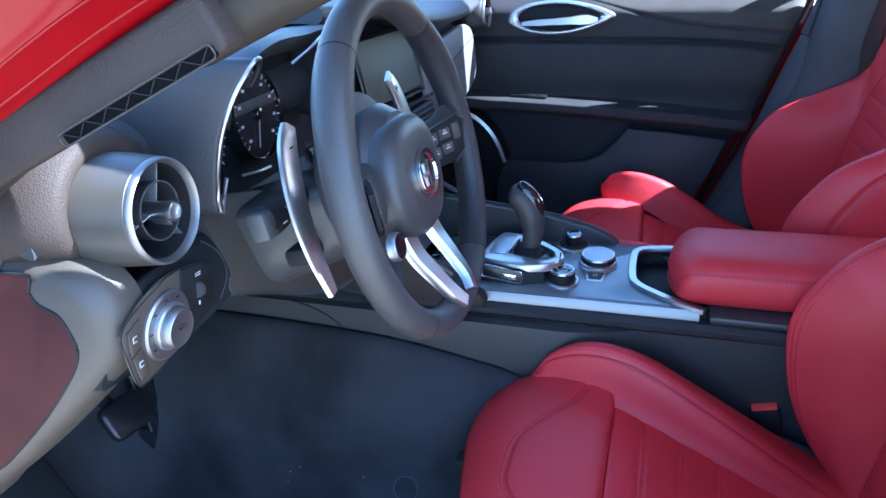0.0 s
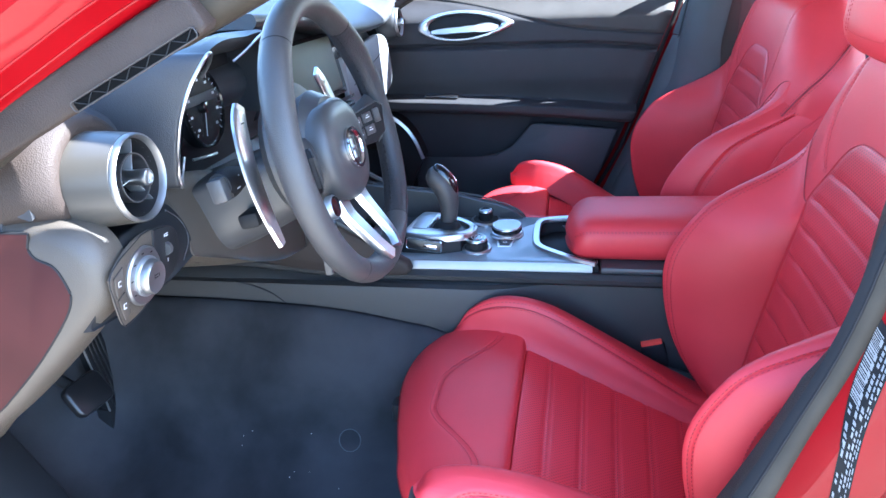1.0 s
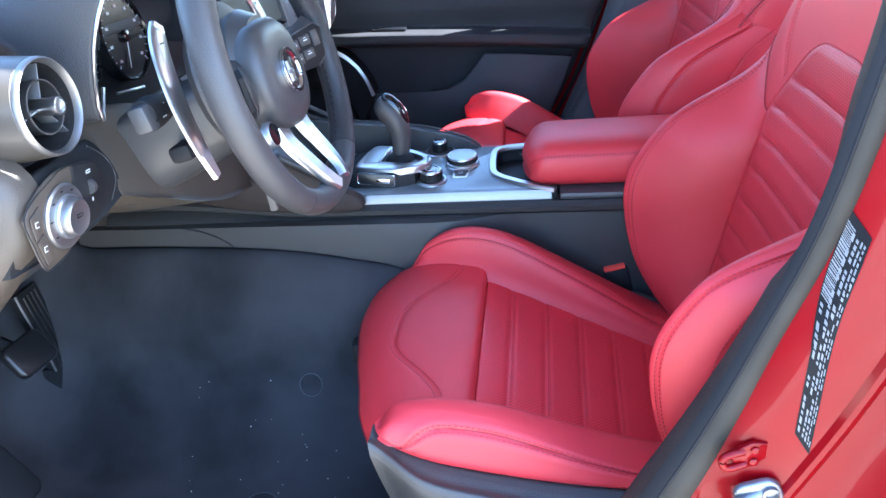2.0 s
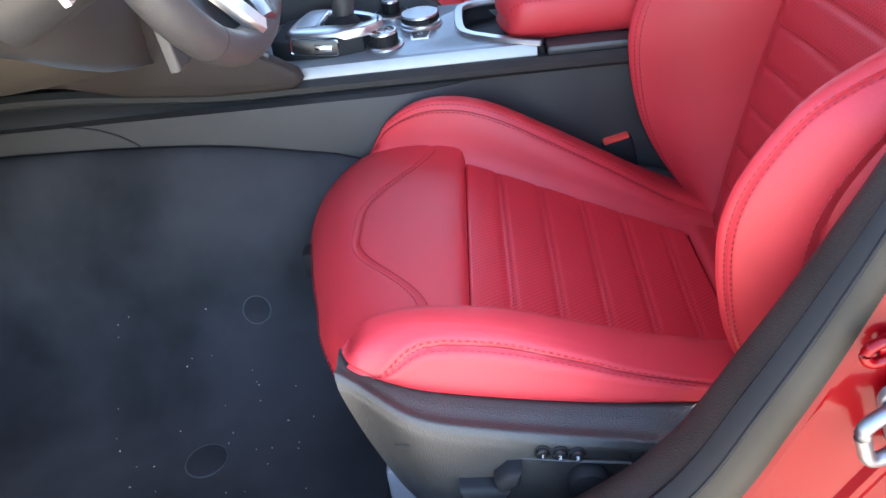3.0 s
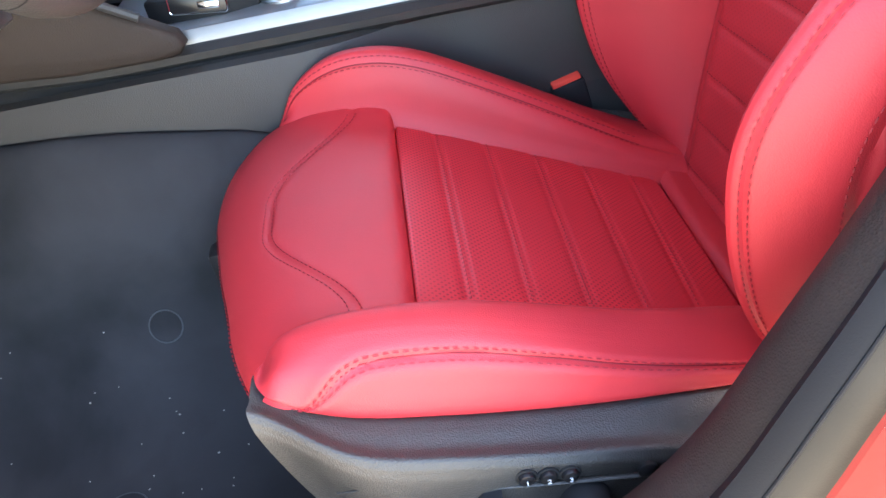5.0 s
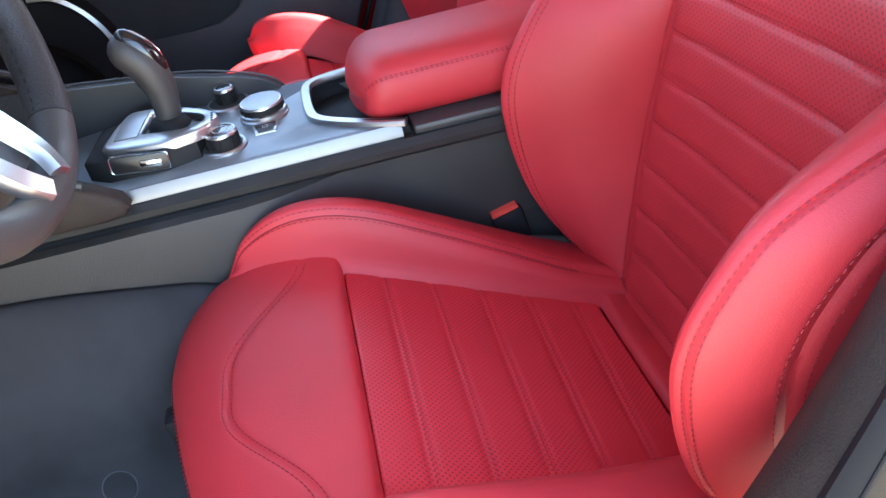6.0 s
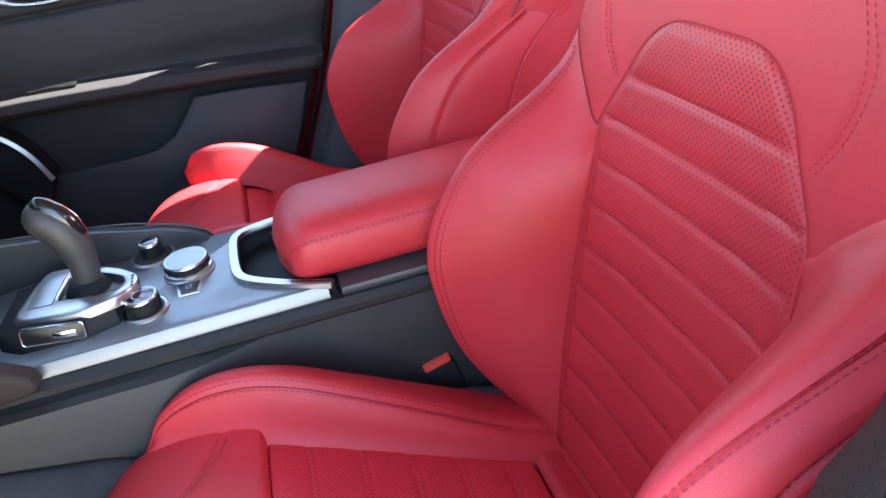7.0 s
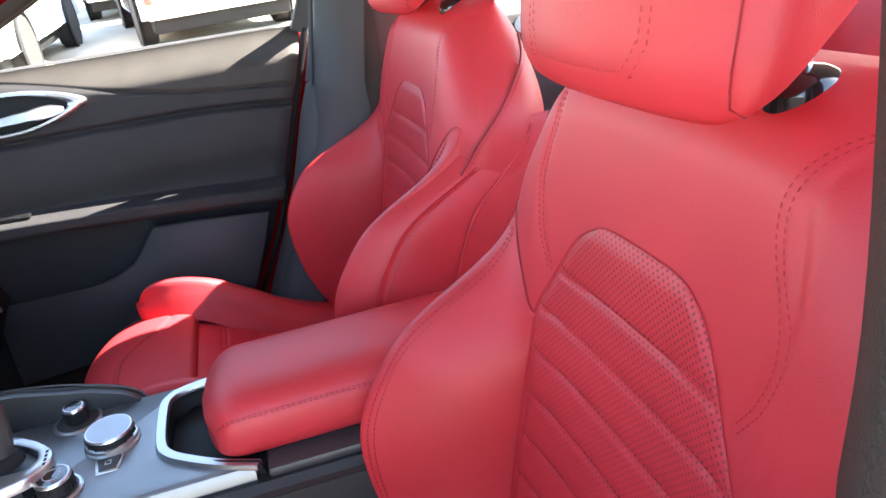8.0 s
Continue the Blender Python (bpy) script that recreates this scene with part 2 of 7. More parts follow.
def tube(path, radius, n=10, flat=1.0, up=(0, 0, 1), caps=True, closed=False):
    """A round or flattened bar along a path; radius a number or one for each point; flat scales it along up."""
    rings, m = [], len(path)
    for i, p in enumerate(path):
        if closed:
            d = (Vector(path[(i + 1) % m]) - Vector(path[i - 1])).normalized()
        else:
            d = (Vector(path[min(i + 1, m - 1)]) - Vector(path[max(i - 1, 0)])).normalized()
        side = d.cross(Vector(up))
        if side.length < 1e-4:
            side = d.cross(Vector((1, 0, 0)))
        side.normalize()
        top = side.cross(d)
        r = radius[i] if isinstance(radius, (list, tuple)) else radius
        rings.append([Vector(p) + side * r * math.cos(a) + top * r * flat * math.sin(a) for a in (2 * math.pi * j / n for j in range(n))])
    if closed:
        vs, fs = loft(rings + [rings[0]], True, False)
        return vs, fs
    return loft(rings, True, caps)


def strip(path, half, thick, up):
    """A flat rounded bar of half width along a path; up is the face's direction."""
    rings, m = [], len(path)
    for i, p in enumerate(path):
        d = (Vector(path[min(i + 1, m - 1)]) - Vector(path[max(i - 1, 0)])).normalized()
        side = d.cross(Vector(up)).normalized()
        top = side.cross(d)
        h = half[i] if isinstance(half, (list, tuple)) else half
        t = thick
        prof = [(-h, 0), (-h, t * .6), (-h * .8, t), (h * .8, t), (h, t * .6), (h, 0)]
        rings.append([Vector(p) + side * a + top * b for a, b in prof])
    return loft(rings)


def revolve(profile, m, seg=32, caps=True):
    """A turned piece: profile of (radius, height) round z, laid by the pose m."""
    rings = [[m @ Vector((r * math.cos(a), r * math.sin(a), h)) for a in (2 * math.pi * j / seg for j in range(seg))] for r, h in profile]
    return loft(rings, caps=caps)


def box(x0, x1, y0, y1, z0, z1, r=0.004, seg=2):
    bm = bmesh.new()
    bmesh.ops.create_cube(bm, size=1)
    for v in bm.verts:
        v.co = Vector(((x0 + x1) / 2 + v.co.x * (x1 - x0), (y0 + y1) / 2 + v.co.y * (y1 - y0), (z0 + z1) / 2 + v.co.z * (z1 - z0)))
    if r:
        bmesh.ops.bevel(bm, geom=bm.edges[:], offset=min(r, abs(x1 - x0) * .45, abs(y1 - y0) * .45, abs(z1 - z0) * .45), segments=seg, affect="EDGES", profile=0.5)
    out = ([v.co.copy() for v in bm.verts], [tuple(v.index for v in f.verts) for f in bm.faces])
    bm.free()
    return out


def plate(outline, thick, m, bevel=0.002):
    """An extruded outline of (a, b) points, z from 0 to thick with a rounded upper edge, laid by the matrix m."""
    c = sum((Vector((a, b)) for a, b in outline), Vector((0, 0))) / len(outline)

    def ring(inset, z):
        out, n = [], len(outline)
        for i in range(n):
            p, q, s = Vector(outline[i - 1]), Vector(outline[i]), Vector(outline[(i + 1) % n])
            d = (s - p).normalized()
            nrm = Vector((d.y, -d.x))
            if nrm.dot(q - c) < 0 and abs(nrm.dot((q - c).normalized())) > 0.3:
                nrm = -nrm
            out.append(m @ Vector((*(q - nrm * inset), z)))
        return out
    return loft([ring(0, 0), ring(0, thick - bevel), ring(bevel * .35, thick - bevel * .35), ring(bevel, thick)])


def axes(origin, ex, ey):
    """A matrix with local x along ex and local y towards ey."""
    x = Vector(ex).normalized()
    z = x.cross(Vector(ey)).normalized()
    y = z.cross(x)
    return Matrix(((x.x, y.x, z.x, origin[0]), (x.y, y.y, z.y, origin[1]), (x.z, y.z, z.z, origin[2]), (0, 0, 0, 1)))


def rounded(w, h, r, n=5):
    """A rounded rectangle about the origin."""
    out = []
    for cx, cy, a0 in ((w / 2 - r, h / 2 - r, 0), (-w / 2 + r, h / 2 - r, 90), (-w / 2 + r, -h / 2 + r, 180), (w / 2 - r, -h / 2 + r, 270)):
        for i in range(n + 1):
            a = radians(a0 + 90 * i / n)
            out.append((cx + r * math.cos(a), cy + r * math.sin(a)))
    return out


def stitches(path, size=0.0036, gap=0.0023, r=0.0007, up=(0, 0, 1)):
    """Single stitches along a path, joined."""
    pts = [Vector(p) for p in path]
    run = [0.0]
    for a, b in zip(pts, pts[1:]):
        run.append(run[-1] + (b - a).length)

    def along(d):
        i = int(np.searchsorted(run, d, side="right")) - 1
        i = max(0, min(i, len(pts) - 2))
        return pts[i].lerp(pts[i + 1], (d - run[i]) / max(1e-9, run[i + 1] - run[i]))
    pieces, d = [], gap / 2
    while d + size < run[-1]:
        a, b = along(d), along(d + size)
        e = (b - a).normalized()
        s = e.cross(Vector(up))
        s = s.normalized() if s.length > 1e-4 else Vector((0, 1, 0))
        t = s.cross(e)
        rings = [[c + (s * x + t * y) * r * k for x, y in ((1, 0), (0, 1), (-1, 0), (0, -1))] for c, k in ((a, .45), ((a + b) / 2, 1), (b, .45))]
        pieces.append(loft(rings))
        d += size + gap
    return joined(*pieces) if pieces else ([], [])


def text_mesh(text, size, m, depth=0.0002):
    cu = bpy.data.curves.new("writing", "FONT")
    cu.body, cu.size, cu.align_x, cu.align_y, cu.extrude = text, size, "CENTER", "CENTER", depth
    tmp = bpy.data.objects.new("writing", cu)
    scene.collection.objects.link(tmp)
    me = bpy.data.meshes.new_from_object(tmp.evaluated_get(bpy.context.evaluated_depsgraph_get()))
    vs = [m @ v.co for v in me.vertices]
    fs = [tuple(p.vertices) for p in me.polygons]
    bpy.data.objects.remove(tmp)
    bpy.data.curves.remove(cu)
    bpy.data.meshes.remove(me)
    return vs, fs


def bars(rects, m, depth=0.0003):
    """Flat printed bars: (a, b, width, height) in the plane of m."""
    out = []
    for a, b, w, h in rects:
        vs = [m @ Vector((a + s * w / 2, b + t * h / 2, z)) for z in (0, depth) for s, t in ((-1, -1), (1, -1), (1, 1), (-1, 1))]
        out.append((vs, [(3, 2, 1, 0), (4, 5, 6, 7), (0, 1, 5, 4), (1, 2, 6, 5), (2, 3, 7, 6), (3, 0, 4, 7)]))
    return joined(*out)

# ---- front seats ----
RIBS = [0.006, 0.056, 0.106, 0.156, 0.206]
Z_SEAT = [(-0.06, 0.503), (-0.034, 0.499), (0.05, 0.466), (0.15, 0.424), (0.25, 0.383), (0.30, 0.358), (0.34, 0.335)]
W_SEAT = [(-0.21, 0.192), (-0.15, 0.188), (-0.09, 0.175), (-0.034, 0.168), (0.10, 0.152), (0.25, 0.134), (0.34, 0.128)]
X_BACK = [(0.30, 0.272), (0.36, 0.288), (0.42, 0.302), (0.55, 0.328), (0.66, 0.348), (0.77, 0.369), (0.87, 0.388), (0.95, 0.406), (1.0, 0.425)]
W_INS = [(0.34, 0.140), (0.38, 0.146), (0.47, 0.157), (0.56, 0.160), (0.66, 0.154), (0.72, 0.149), (0.758, 0.146), (0.780, 0.138), (0.800, 0.125), (0.822, 0.110), (0.842, 0.097), (0.857, 0.083), (0.867, 0.066), (0.8725, 0.046), (0.875, 0.0)]
BACK_RIBS = [0.385, 0.437, 0.489, 0.541, 0.592, 0.640, 0.687, 0.732, 0.776, 0.819]
LEAD = [(0.36, 0.292), (0.40, 0.262), (0.46, 0.218), (0.52, 0.192), (0.60, 0.178), (0.65, 0.184), (0.70, 0.212), (0.75, 0.254), (0.79, 0.298), (0.82, 0.334), (0.85, 0.372), (0.87, 0.395)]
RIDGE_IN = [(-0.166, 0.500), (-0.155, 0.514), (-0.130, 0.546), (-0.088, 0.569), (-0.040, 0.571), (0.008, 0.557), (0.072, 0.522), (0.14, 0.481), (0.232, 0.423), (0.29, 0.396)]
LOWER_IN = [(-0.166, 0.484), (-0.14, 0.480), (-0.09, 0.472), (0.02, 0.455), (0.10, 0.440), (0.16, 0.428), (0.29, 0.395)]
RIDGE_OUT = [(-0.152, 0.506), (-0.142, 0.514), (-0.132, 0.526), (-0.120, 0.534), (-0.10, 0.538), (-0.079, 0.5385), (-0.045, 0.535), (0.0, 0.525), (0.06, 0.502), (0.117, 0.478), (0.166, 0.462), (0.20, 0.453), (0.29, 0.425)]
LOWER = [(-0.158, 0.516), (-0.145, 0.511), (-0.130, 0.506), (-0.112, 0.493), (-0.078, 0.479), (-0.042, 0.470), (0.019, 0.458), (0.071, 0.450), (0.11, 0.446), (0.15, 0.443), (0.20, 0.438), (0.29, 0.41)]
CREASE = [(-0.152, 0.508), (-0.121, 0.488), (-0.092, 0.473), (-0.059, 0.461), (0.027, 0.441), (0.124, 0.422), (0.30, 0.372)]


def groove(x, lines, width=0.0035):
    return max((math.exp(-((x - s) / width) ** 2) for s in lines), default=0.0)


def puff(x, lines, height):
    for a, b in zip(lines, lines[1:]):
        if a <= x <= b:
            return height * math.sin(math.pi * (x - a) / (b - a)) ** 0.4
    return 0.0


def seat_insert(u, v):
    x = -0.036 + 0.288 * u
    w = knots(W_SEAT, x) + 0.012
    y = (2 * v - 1) * w
    e = abs(2 * v - 1)
    lines = [-0.036] + RIBS + [0.252]
    xr = x * (1 + 0.04 * (1 - 2 * v))
    z = knots(Z_SEAT, x) - 0.004 - 0.006 * e ** 8 + (1 - e ** 6) * (puff(xr, lines, 0.0016) - 0.0014 * groove(xr, RIBS) - 0.0009 * groove(xr, [r + 0.007 for r in RIBS], 0.0022))
    z -= 0.010 * smooth_step(0.005, 0.0, u * 0.288) + 0.012 * smooth_step(0.008, 0.0, (1 - u) * 0.288)
    return x, y, z


def seat_band(u, v):
    x = 0.250 + 0.075 * u
    w = knots(W_SEAT, x) + 0.012
    e = abs(2 * v - 1)
    z = knots(Z_SEAT, x) + 0.008 * e ** 4 + 0.006 * math.sin(math.pi * min(1, u * 1.2)) - 0.010 * smooth_step(0.10, 0.0, u)
    return x, (2 * v - 1) * w, z


NOSE = curve([(-0.0335, 0.480), (-0.0345, 0.498), (-0.044, 0.508), (-0.085, 0.514), (-0.13, 0.512), (-0.172, 0.499), (-0.199, 0.474), (-0.207, 0.445), (-0.200, 0.418), (-0.180, 0.395)], 60)


def thigh_line(y):
    """Plan of the curved seam on the thigh pad: x of the seam at y."""
    a = abs(y)
    return -0.154 + 0.080 * smooth_step(0.02, 0.170, a) ** 1.1


def seat_nose(u, v):
    s = u * 59
    i = min(int(s), 58)
    p = NOSE[i].lerp(NOSE[i + 1], s - i)
    e = max(-1.0, min(1.0, 1.22 * (2 * v - 1)))
    wrap = max(0.0, 1.22 * abs(2 * v - 1) - 1) / 0.22
    back = smooth_step(0.25, 0.75, u)
    y = e * (knots(W_SEAT, p.x) + 0.008 - 0.004 * back + 0.012 * smooth_step(0.60, 0.86, u))
    x = p.x + (0.034 if e < 0 else 0.010) * abs(e) ** 4 * back
    z = p.y + 0.006 * abs(e) ** 4 * (1 - back) - 0.014 * abs(e) ** 6 * back
    if e < 0:
        x += (0.35 * max(0.0, 0.490 - p.y) + 0.010 * back) * smooth_step(0.45, 1.0, -e)
    x += back * knots([(-1.0, 0.0), (-0.5, 0.010), (0.0, -0.010), (0.45, -0.025), (1.0, -0.024)], e)
    x += 0.07 * wrap * back
    z -= 0.05 * wrap * (1 - back)
    y += math.copysign(0.004 * math.sin(math.pi / 2 * wrap), e)
    if u < 0.62:
        z -= 0.0022 * math.exp(-((x - thigh_line(y)) / 0.0028) ** 2)
    x += 0.0020 * math.exp(-((u - 0.75) / 0.007) ** 2)
    return x, y, z


START = {-1: -0.145, 1: -0.168}
SEAM_OUT = [(-0.145, 0.96), (-0.1215, 0.90), (-0.111, 0.80), (-0.099, 0.715), (-0.085, 0.655), (-0.068, 0.620), (-0.02, 0.605), (0.05, 0.610), (0.11, 0.625), (0.20, 0.64), (0.29, 0.65)]


def bolster(x, q, side):
    """The side bolster of the cushion: q runs from its inner foot over the ridge to its lower edge."""
    w, zc, zr, zl = knots(W_SEAT, x), knots(Z_SEAT, max(x, -0.06)), knots(RIDGE_IN if side > 0 else RIDGE_OUT, x), knots(LOWER_IN if side > 0 else LOWER, x)
    f = smooth_step(START[side] - 0.004, START[side] + 0.058, x)
    zi = min(zc - 0.004, zr - 0.01)
    sec = curve([(w - 0.012, zi - 0.01), (w - 0.002, zi + 0.012), (w + 0.005, zi + 0.66 * (zr - zi)), (w + 0.5 * (0.198 - w), zr - 0.001), (0.200 + 0.004 * f, zr - 0.003),
                 (0.216 + 0.004 * f, zr - 0.3 * (zr - zl)), (0.224 + 0.005 * f, zl + 0.25 * (zr - zl)), (0.224 + 0.004 * f, zl), (0.214, zl - 0.012)], 29)
    s = max(0.0, min(1.0, q)) * 28
    i = min(int(s), 27)
    p = sec[i].lerp(sec[i + 1], s - i)
    g = max(0.0, min(1.0, (x - START[side]) / (0.018 if side < 0 else 0.03)))
    shrink = math.sqrt(max(0.0, 1 - (1 - g) ** 2))
    cy, cz = 0.204, zl + 0.004
    return x, side * (cy + (p.x - cy) * shrink), cz + (p.y - cz) * shrink


def bolster_x(u, side):
    return START[side] + (0.285 - START[side]) * u ** 1.7


def bolster_mesh(side):
    vs, fs = patch(lambda u, v: bolster_fn(u, v, side), 80, 90)
    n = 91
    centre = sum((vs[j] for j in range(n)), Vector()) / n + Vector((-0.004, 0, 0))
    vs.append(centre)
    fs += [(j + 1, j, len(vs) - 1) for j in range(n - 1)]
    return vs, fs


def bolster_fn(u, v, side):
    x = bolster_x(u, side)
    px, py, pz = bolster(x, v, side)
    s = (v - (knots(SEAM_OUT, x) if side < 0 else 0.32))
    d = (-0.0020 * math.exp(-(s / 0.011) ** 2) + 0.0012 * math.exp(-((abs(s) - 0.045) / 0.03) ** 2)) * smooth_step(0.02, 0.10, u)
    return px, py + side * d * (0.9 if side < 0 else 0.4), pz + d * (0.5 if side < 0 else 1.0)

def lifted(fn, u, v, towards, height=0.0012):
    """The surface's point at u, v, raised a little along its normal."""
    h = 0.004
    p, a, b = Vector(fn(u, v)), Vector(fn(min(1, u + h), v)) - Vector(fn(max(0, u - h), v)), Vector(fn(u, v + h)) - Vector(fn(u, v - h))
    n = a.cross(b).normalized()
    return p + n * (height if n.dot(Vector(towards)) > 0 else -height)


def valance(u, v, side):
    """The plastic cover along the outer side of the seat base."""
    x = -0.150 + 0.478 * u
    f = smooth_step(0.0, 0.20, u)
    zl, zc = knots(LOWER, x) - 0.003, knots(CREASE, x)
    zb = 0.295
    recess = 0.004 * smooth_step(0.30, 0.42, u)
    sec = curve([(0.214, zl - 0.010), (0.224, zl - 0.002), (0.236, zl - 0.34 * (zl - zc)), (0.2475, zl - 0.70 * (zl - zc)), (0.2565, zc + 0.0035), (0.2600, zc - 0.0005), (0.2620, zc - 0.006), (0.2640 - recess, zc - 0.020), (0.264 - recess, 0.6 * zc + 0.4 * zb), (0.258, 0.25 * zc + 0.75 * zb), (0.244, zb)], 61)
    t = v * 60
    i = min(int(t), 59)
    p = sec[i].lerp(sec[i + 1], t - i)
    front = knots([(0.29, -0.085), (0.36, -0.112), (0.40, -0.124), (0.456, -0.140), (0.50, -0.150), (0.53, -0.152)], p.y)
    return x + (front + 0.152) * (1 - u) ** 3, side * (p.x - 0.026 * (1 - f) ** 2.2), p.y


def back_x(z, y=0.0):
    return knots(X_BACK, z) - 0.012 * min(1.0, abs(y) / 0.16) ** 2.5 + 0.036 * min(1.0, abs(y) / knots(OUT, z)) ** 9


def back_insert(u, v):
    z = 0.345 + 0.5298 * u
    w = max(0.004, knots(W_INS, z))
    e = math.sin(math.pi / 2 * (2 * v - 1))
    y = e * w
    lines = [0.345] + BACK_RIBS + [0.875]
    edge = min((1 - abs(e)) * w - 0.006 * (1 - smooth_step(0.74, 0.77, z)), 0.875 - z)
    bend = 0.003 * (1 - (y / 0.16) ** 2)
    soft = smooth_step(0.0, 0.016, edge)
    x = back_x(z, y) - 0.0005 - soft * (0.0015 + puff(z + bend, lines, 0.0017) - 0.0014 * groove(z + bend, BACK_RIBS) - 0.0009 * groove(z + bend, [r + 0.007 for r in BACK_RIBS], 0.0022))
    x += 0.006 * (1 - smooth_step(-0.001, 0.004, edge))
    return x, y, z


OUT = [(0.34, 0.20), (0.60, 0.235), (0.80, 0.254), (0.845, 0.252), (0.88, 0.238), (0.918, 0.211), (0.95, 0.187), (0.976, 0.167), (1.0, 0.147), (1.02, 0.130)]


def back_front(z, y):
    """x of the leather face of the backrest outside the insert."""
    x = knots(X_BACK, min(z, 1.0)) - 0.012 * min(1.0, abs(y) / 0.16) ** 2.5
    if z > 0.940:
        x += 0.055 * (1 - math.sqrt(max(0.0, 1 - ((z - 0.940) / 0.0555) ** 2)))
    e = min(1.0, abs(y) / knots(OUT, z))
    x += 0.036 * e ** 9
    ins = knots(W_INS, z) if z < 0.874 else 0.0
    inside = min(ins - abs(y), 0.875 - z)
    x += 0.012 * smooth_step(0.012, 0.024, inside)
    if 0.812 < z < 0.982:
        x += 0.0022 * math.exp(-((abs(y) - seam_y(z)) / 0.0045) ** 2)
    return x


def back_shell():
    """The backrest body: face, deep flanks and rear, ring by ring upwards."""
    rings = []
    zs = [0.36 + 0.50 * i / 70 for i in range(70)] + [0.86 + 0.135 * math.sin(math.pi / 2 * i / 60) for i in range(61)]
    for z in zs:
        w = knots(OUT, z)
        deep = 0.128 * (1 - smooth_step(0.80, 1.05, z) * 0.35)
        xf = knots(X_BACK, min(z, 1.0))
        top = (1 - math.sqrt(max(0.0, 1 - ((z - 0.912) / 0.083) ** 2))) if z > 0.912 else 0.0
        xr = xf + deep - 0.05 * top
        ring = [Vector((back_front(z, w * (j / 70 - 1)), w * (j / 70 - 1), z)) for j in range(141)]
        a, b = ring[-1], ring[0]
        side = [Vector((a.x + (xr - a.x) * k, w + 0.006 * math.sin(math.pi * k) - 0.03 * k ** 4, z)) for k in (0.15, 0.3, 0.45, 0.6, 0.75, 0.88, 0.96)]
        rear = [Vector((xr + 0.004 + 0.012 * (1 - (k / 6) ** 2), -(w - 0.036) * k / 6, z)) for k in range(-6, 7)]
        ring += side + rear + [Vector((v.x, -v.y, v.z)) for v in reversed(side)]
        rings.append(ring)
    last = rings[-1]
    for k in (0.5, 0.98):
        rings.append([Vector((v.x + (0.486 - v.x) * k, v.y * (1 - 0.04 * k), v.z + 0.001 * k)) for v in last])
    return loft(rings)


def seam_y(z):
    return knots([(0.812, 0.126), (0.835, 0.142), (0.857, 0.150), (0.89, 0.154), (0.915, 0.149), (0.940, 0.144), (0.958, 0.148), (0.970, 0.158), (0.980, 0.174)], z)


def wing(z, q, side):
    """The side bolster of the backrest: q runs from the insert's edge over the leading edge to the rear."""
    wi, xb, xl = knots(W_INS, min(z, 0.78)), knots(X_BACK, z), knots(LEAD, z) + (0.010 * side - 0.005) * smooth_step(0.38, 0.46, z) * (1 - smooth_step(0.78, 0.85, z))
    f = smooth_step(0.345, 0.45, z) * (1 - 0.75 * smooth_step(0.76, 0.875, z))
    d = xb - xl
    yo = knots([(0.345, 0.205), (0.42, 0.222), (0.55, 0.236), (0.75, 0.244), (0.85, 0.243), (0.88, 0.232)], z)
    rear = xb + 0.05 + 0.03 * f
    sec = curve([(xb + 0.014, wi - 0.004), (xb - 0.006 - 0.10 * d, wi + 0.002), (xb - 0.012 * f - 0.44 * d, wi + 0.25 * (yo - wi)), (xb - 0.006 * f - 0.82 * d, wi + 0.57 * (yo - wi)),
                 (xl + 0.0, yo - 0.020), (xl + 0.014 + 0.05 * d, yo - 0.002), (xl + 0.040 + 0.15 * d, yo + 0.012 * f), (0.5 * (xl + rear) + 0.02, yo + 0.018 * f), (rear + 0.03, yo + 0.012 * f)], 41)
    s = max(0.0, min(1.0, q)) * 40
    i = min(int(s), 39)
    p = sec[i].lerp(sec[i + 1], s - i)
    return p.x, side * p.y, z


def wing_at(u, q, side):
    """The bolster ends upwards in a seam that climbs from the insert to the shoulder."""
    top = 0.768 + 0.080 * smooth_step(0.12, 0.52, q) - (0.03 * smooth_step(0.3, 0.6, q) if side < 0 else 0.0)
    x, y, z = wing(0.345 + (top - 0.345) * u, q, side)
    k = smooth_step(0.74, 1.0, u) ** 1.3
    w = knots(OUT, z) - 0.002
    if q < 0.55:
        x += k * (back_front(z, min(abs(y), w)) - 0.0015 - x)
    else:
        x += k * (back_front(z, w) - 0.0015 + (q - 0.55) * 0.22 - x)
    return x, y + k * (side * min(abs(y), w) - y), z


def wing_mesh(side, mesh=True):
    def fn(u, v):
        x, y, z = wing_at(u, v, side)
        end = smooth_step(0.99, 1.0, u)
        g = 0.0018 * math.exp(-((v - (0.56 if side < 0 else 0.425)) / 0.008) ** 2) + 0.0032 * math.exp(-((v - 0.74) / 0.010) ** 2)
        return x + g * (1.0 if v < 0.5 else 0.3) + 0.004 * end, y - side * (g + 0.002 * end), z
    return patch(fn, 90, 150) if mesh else fn


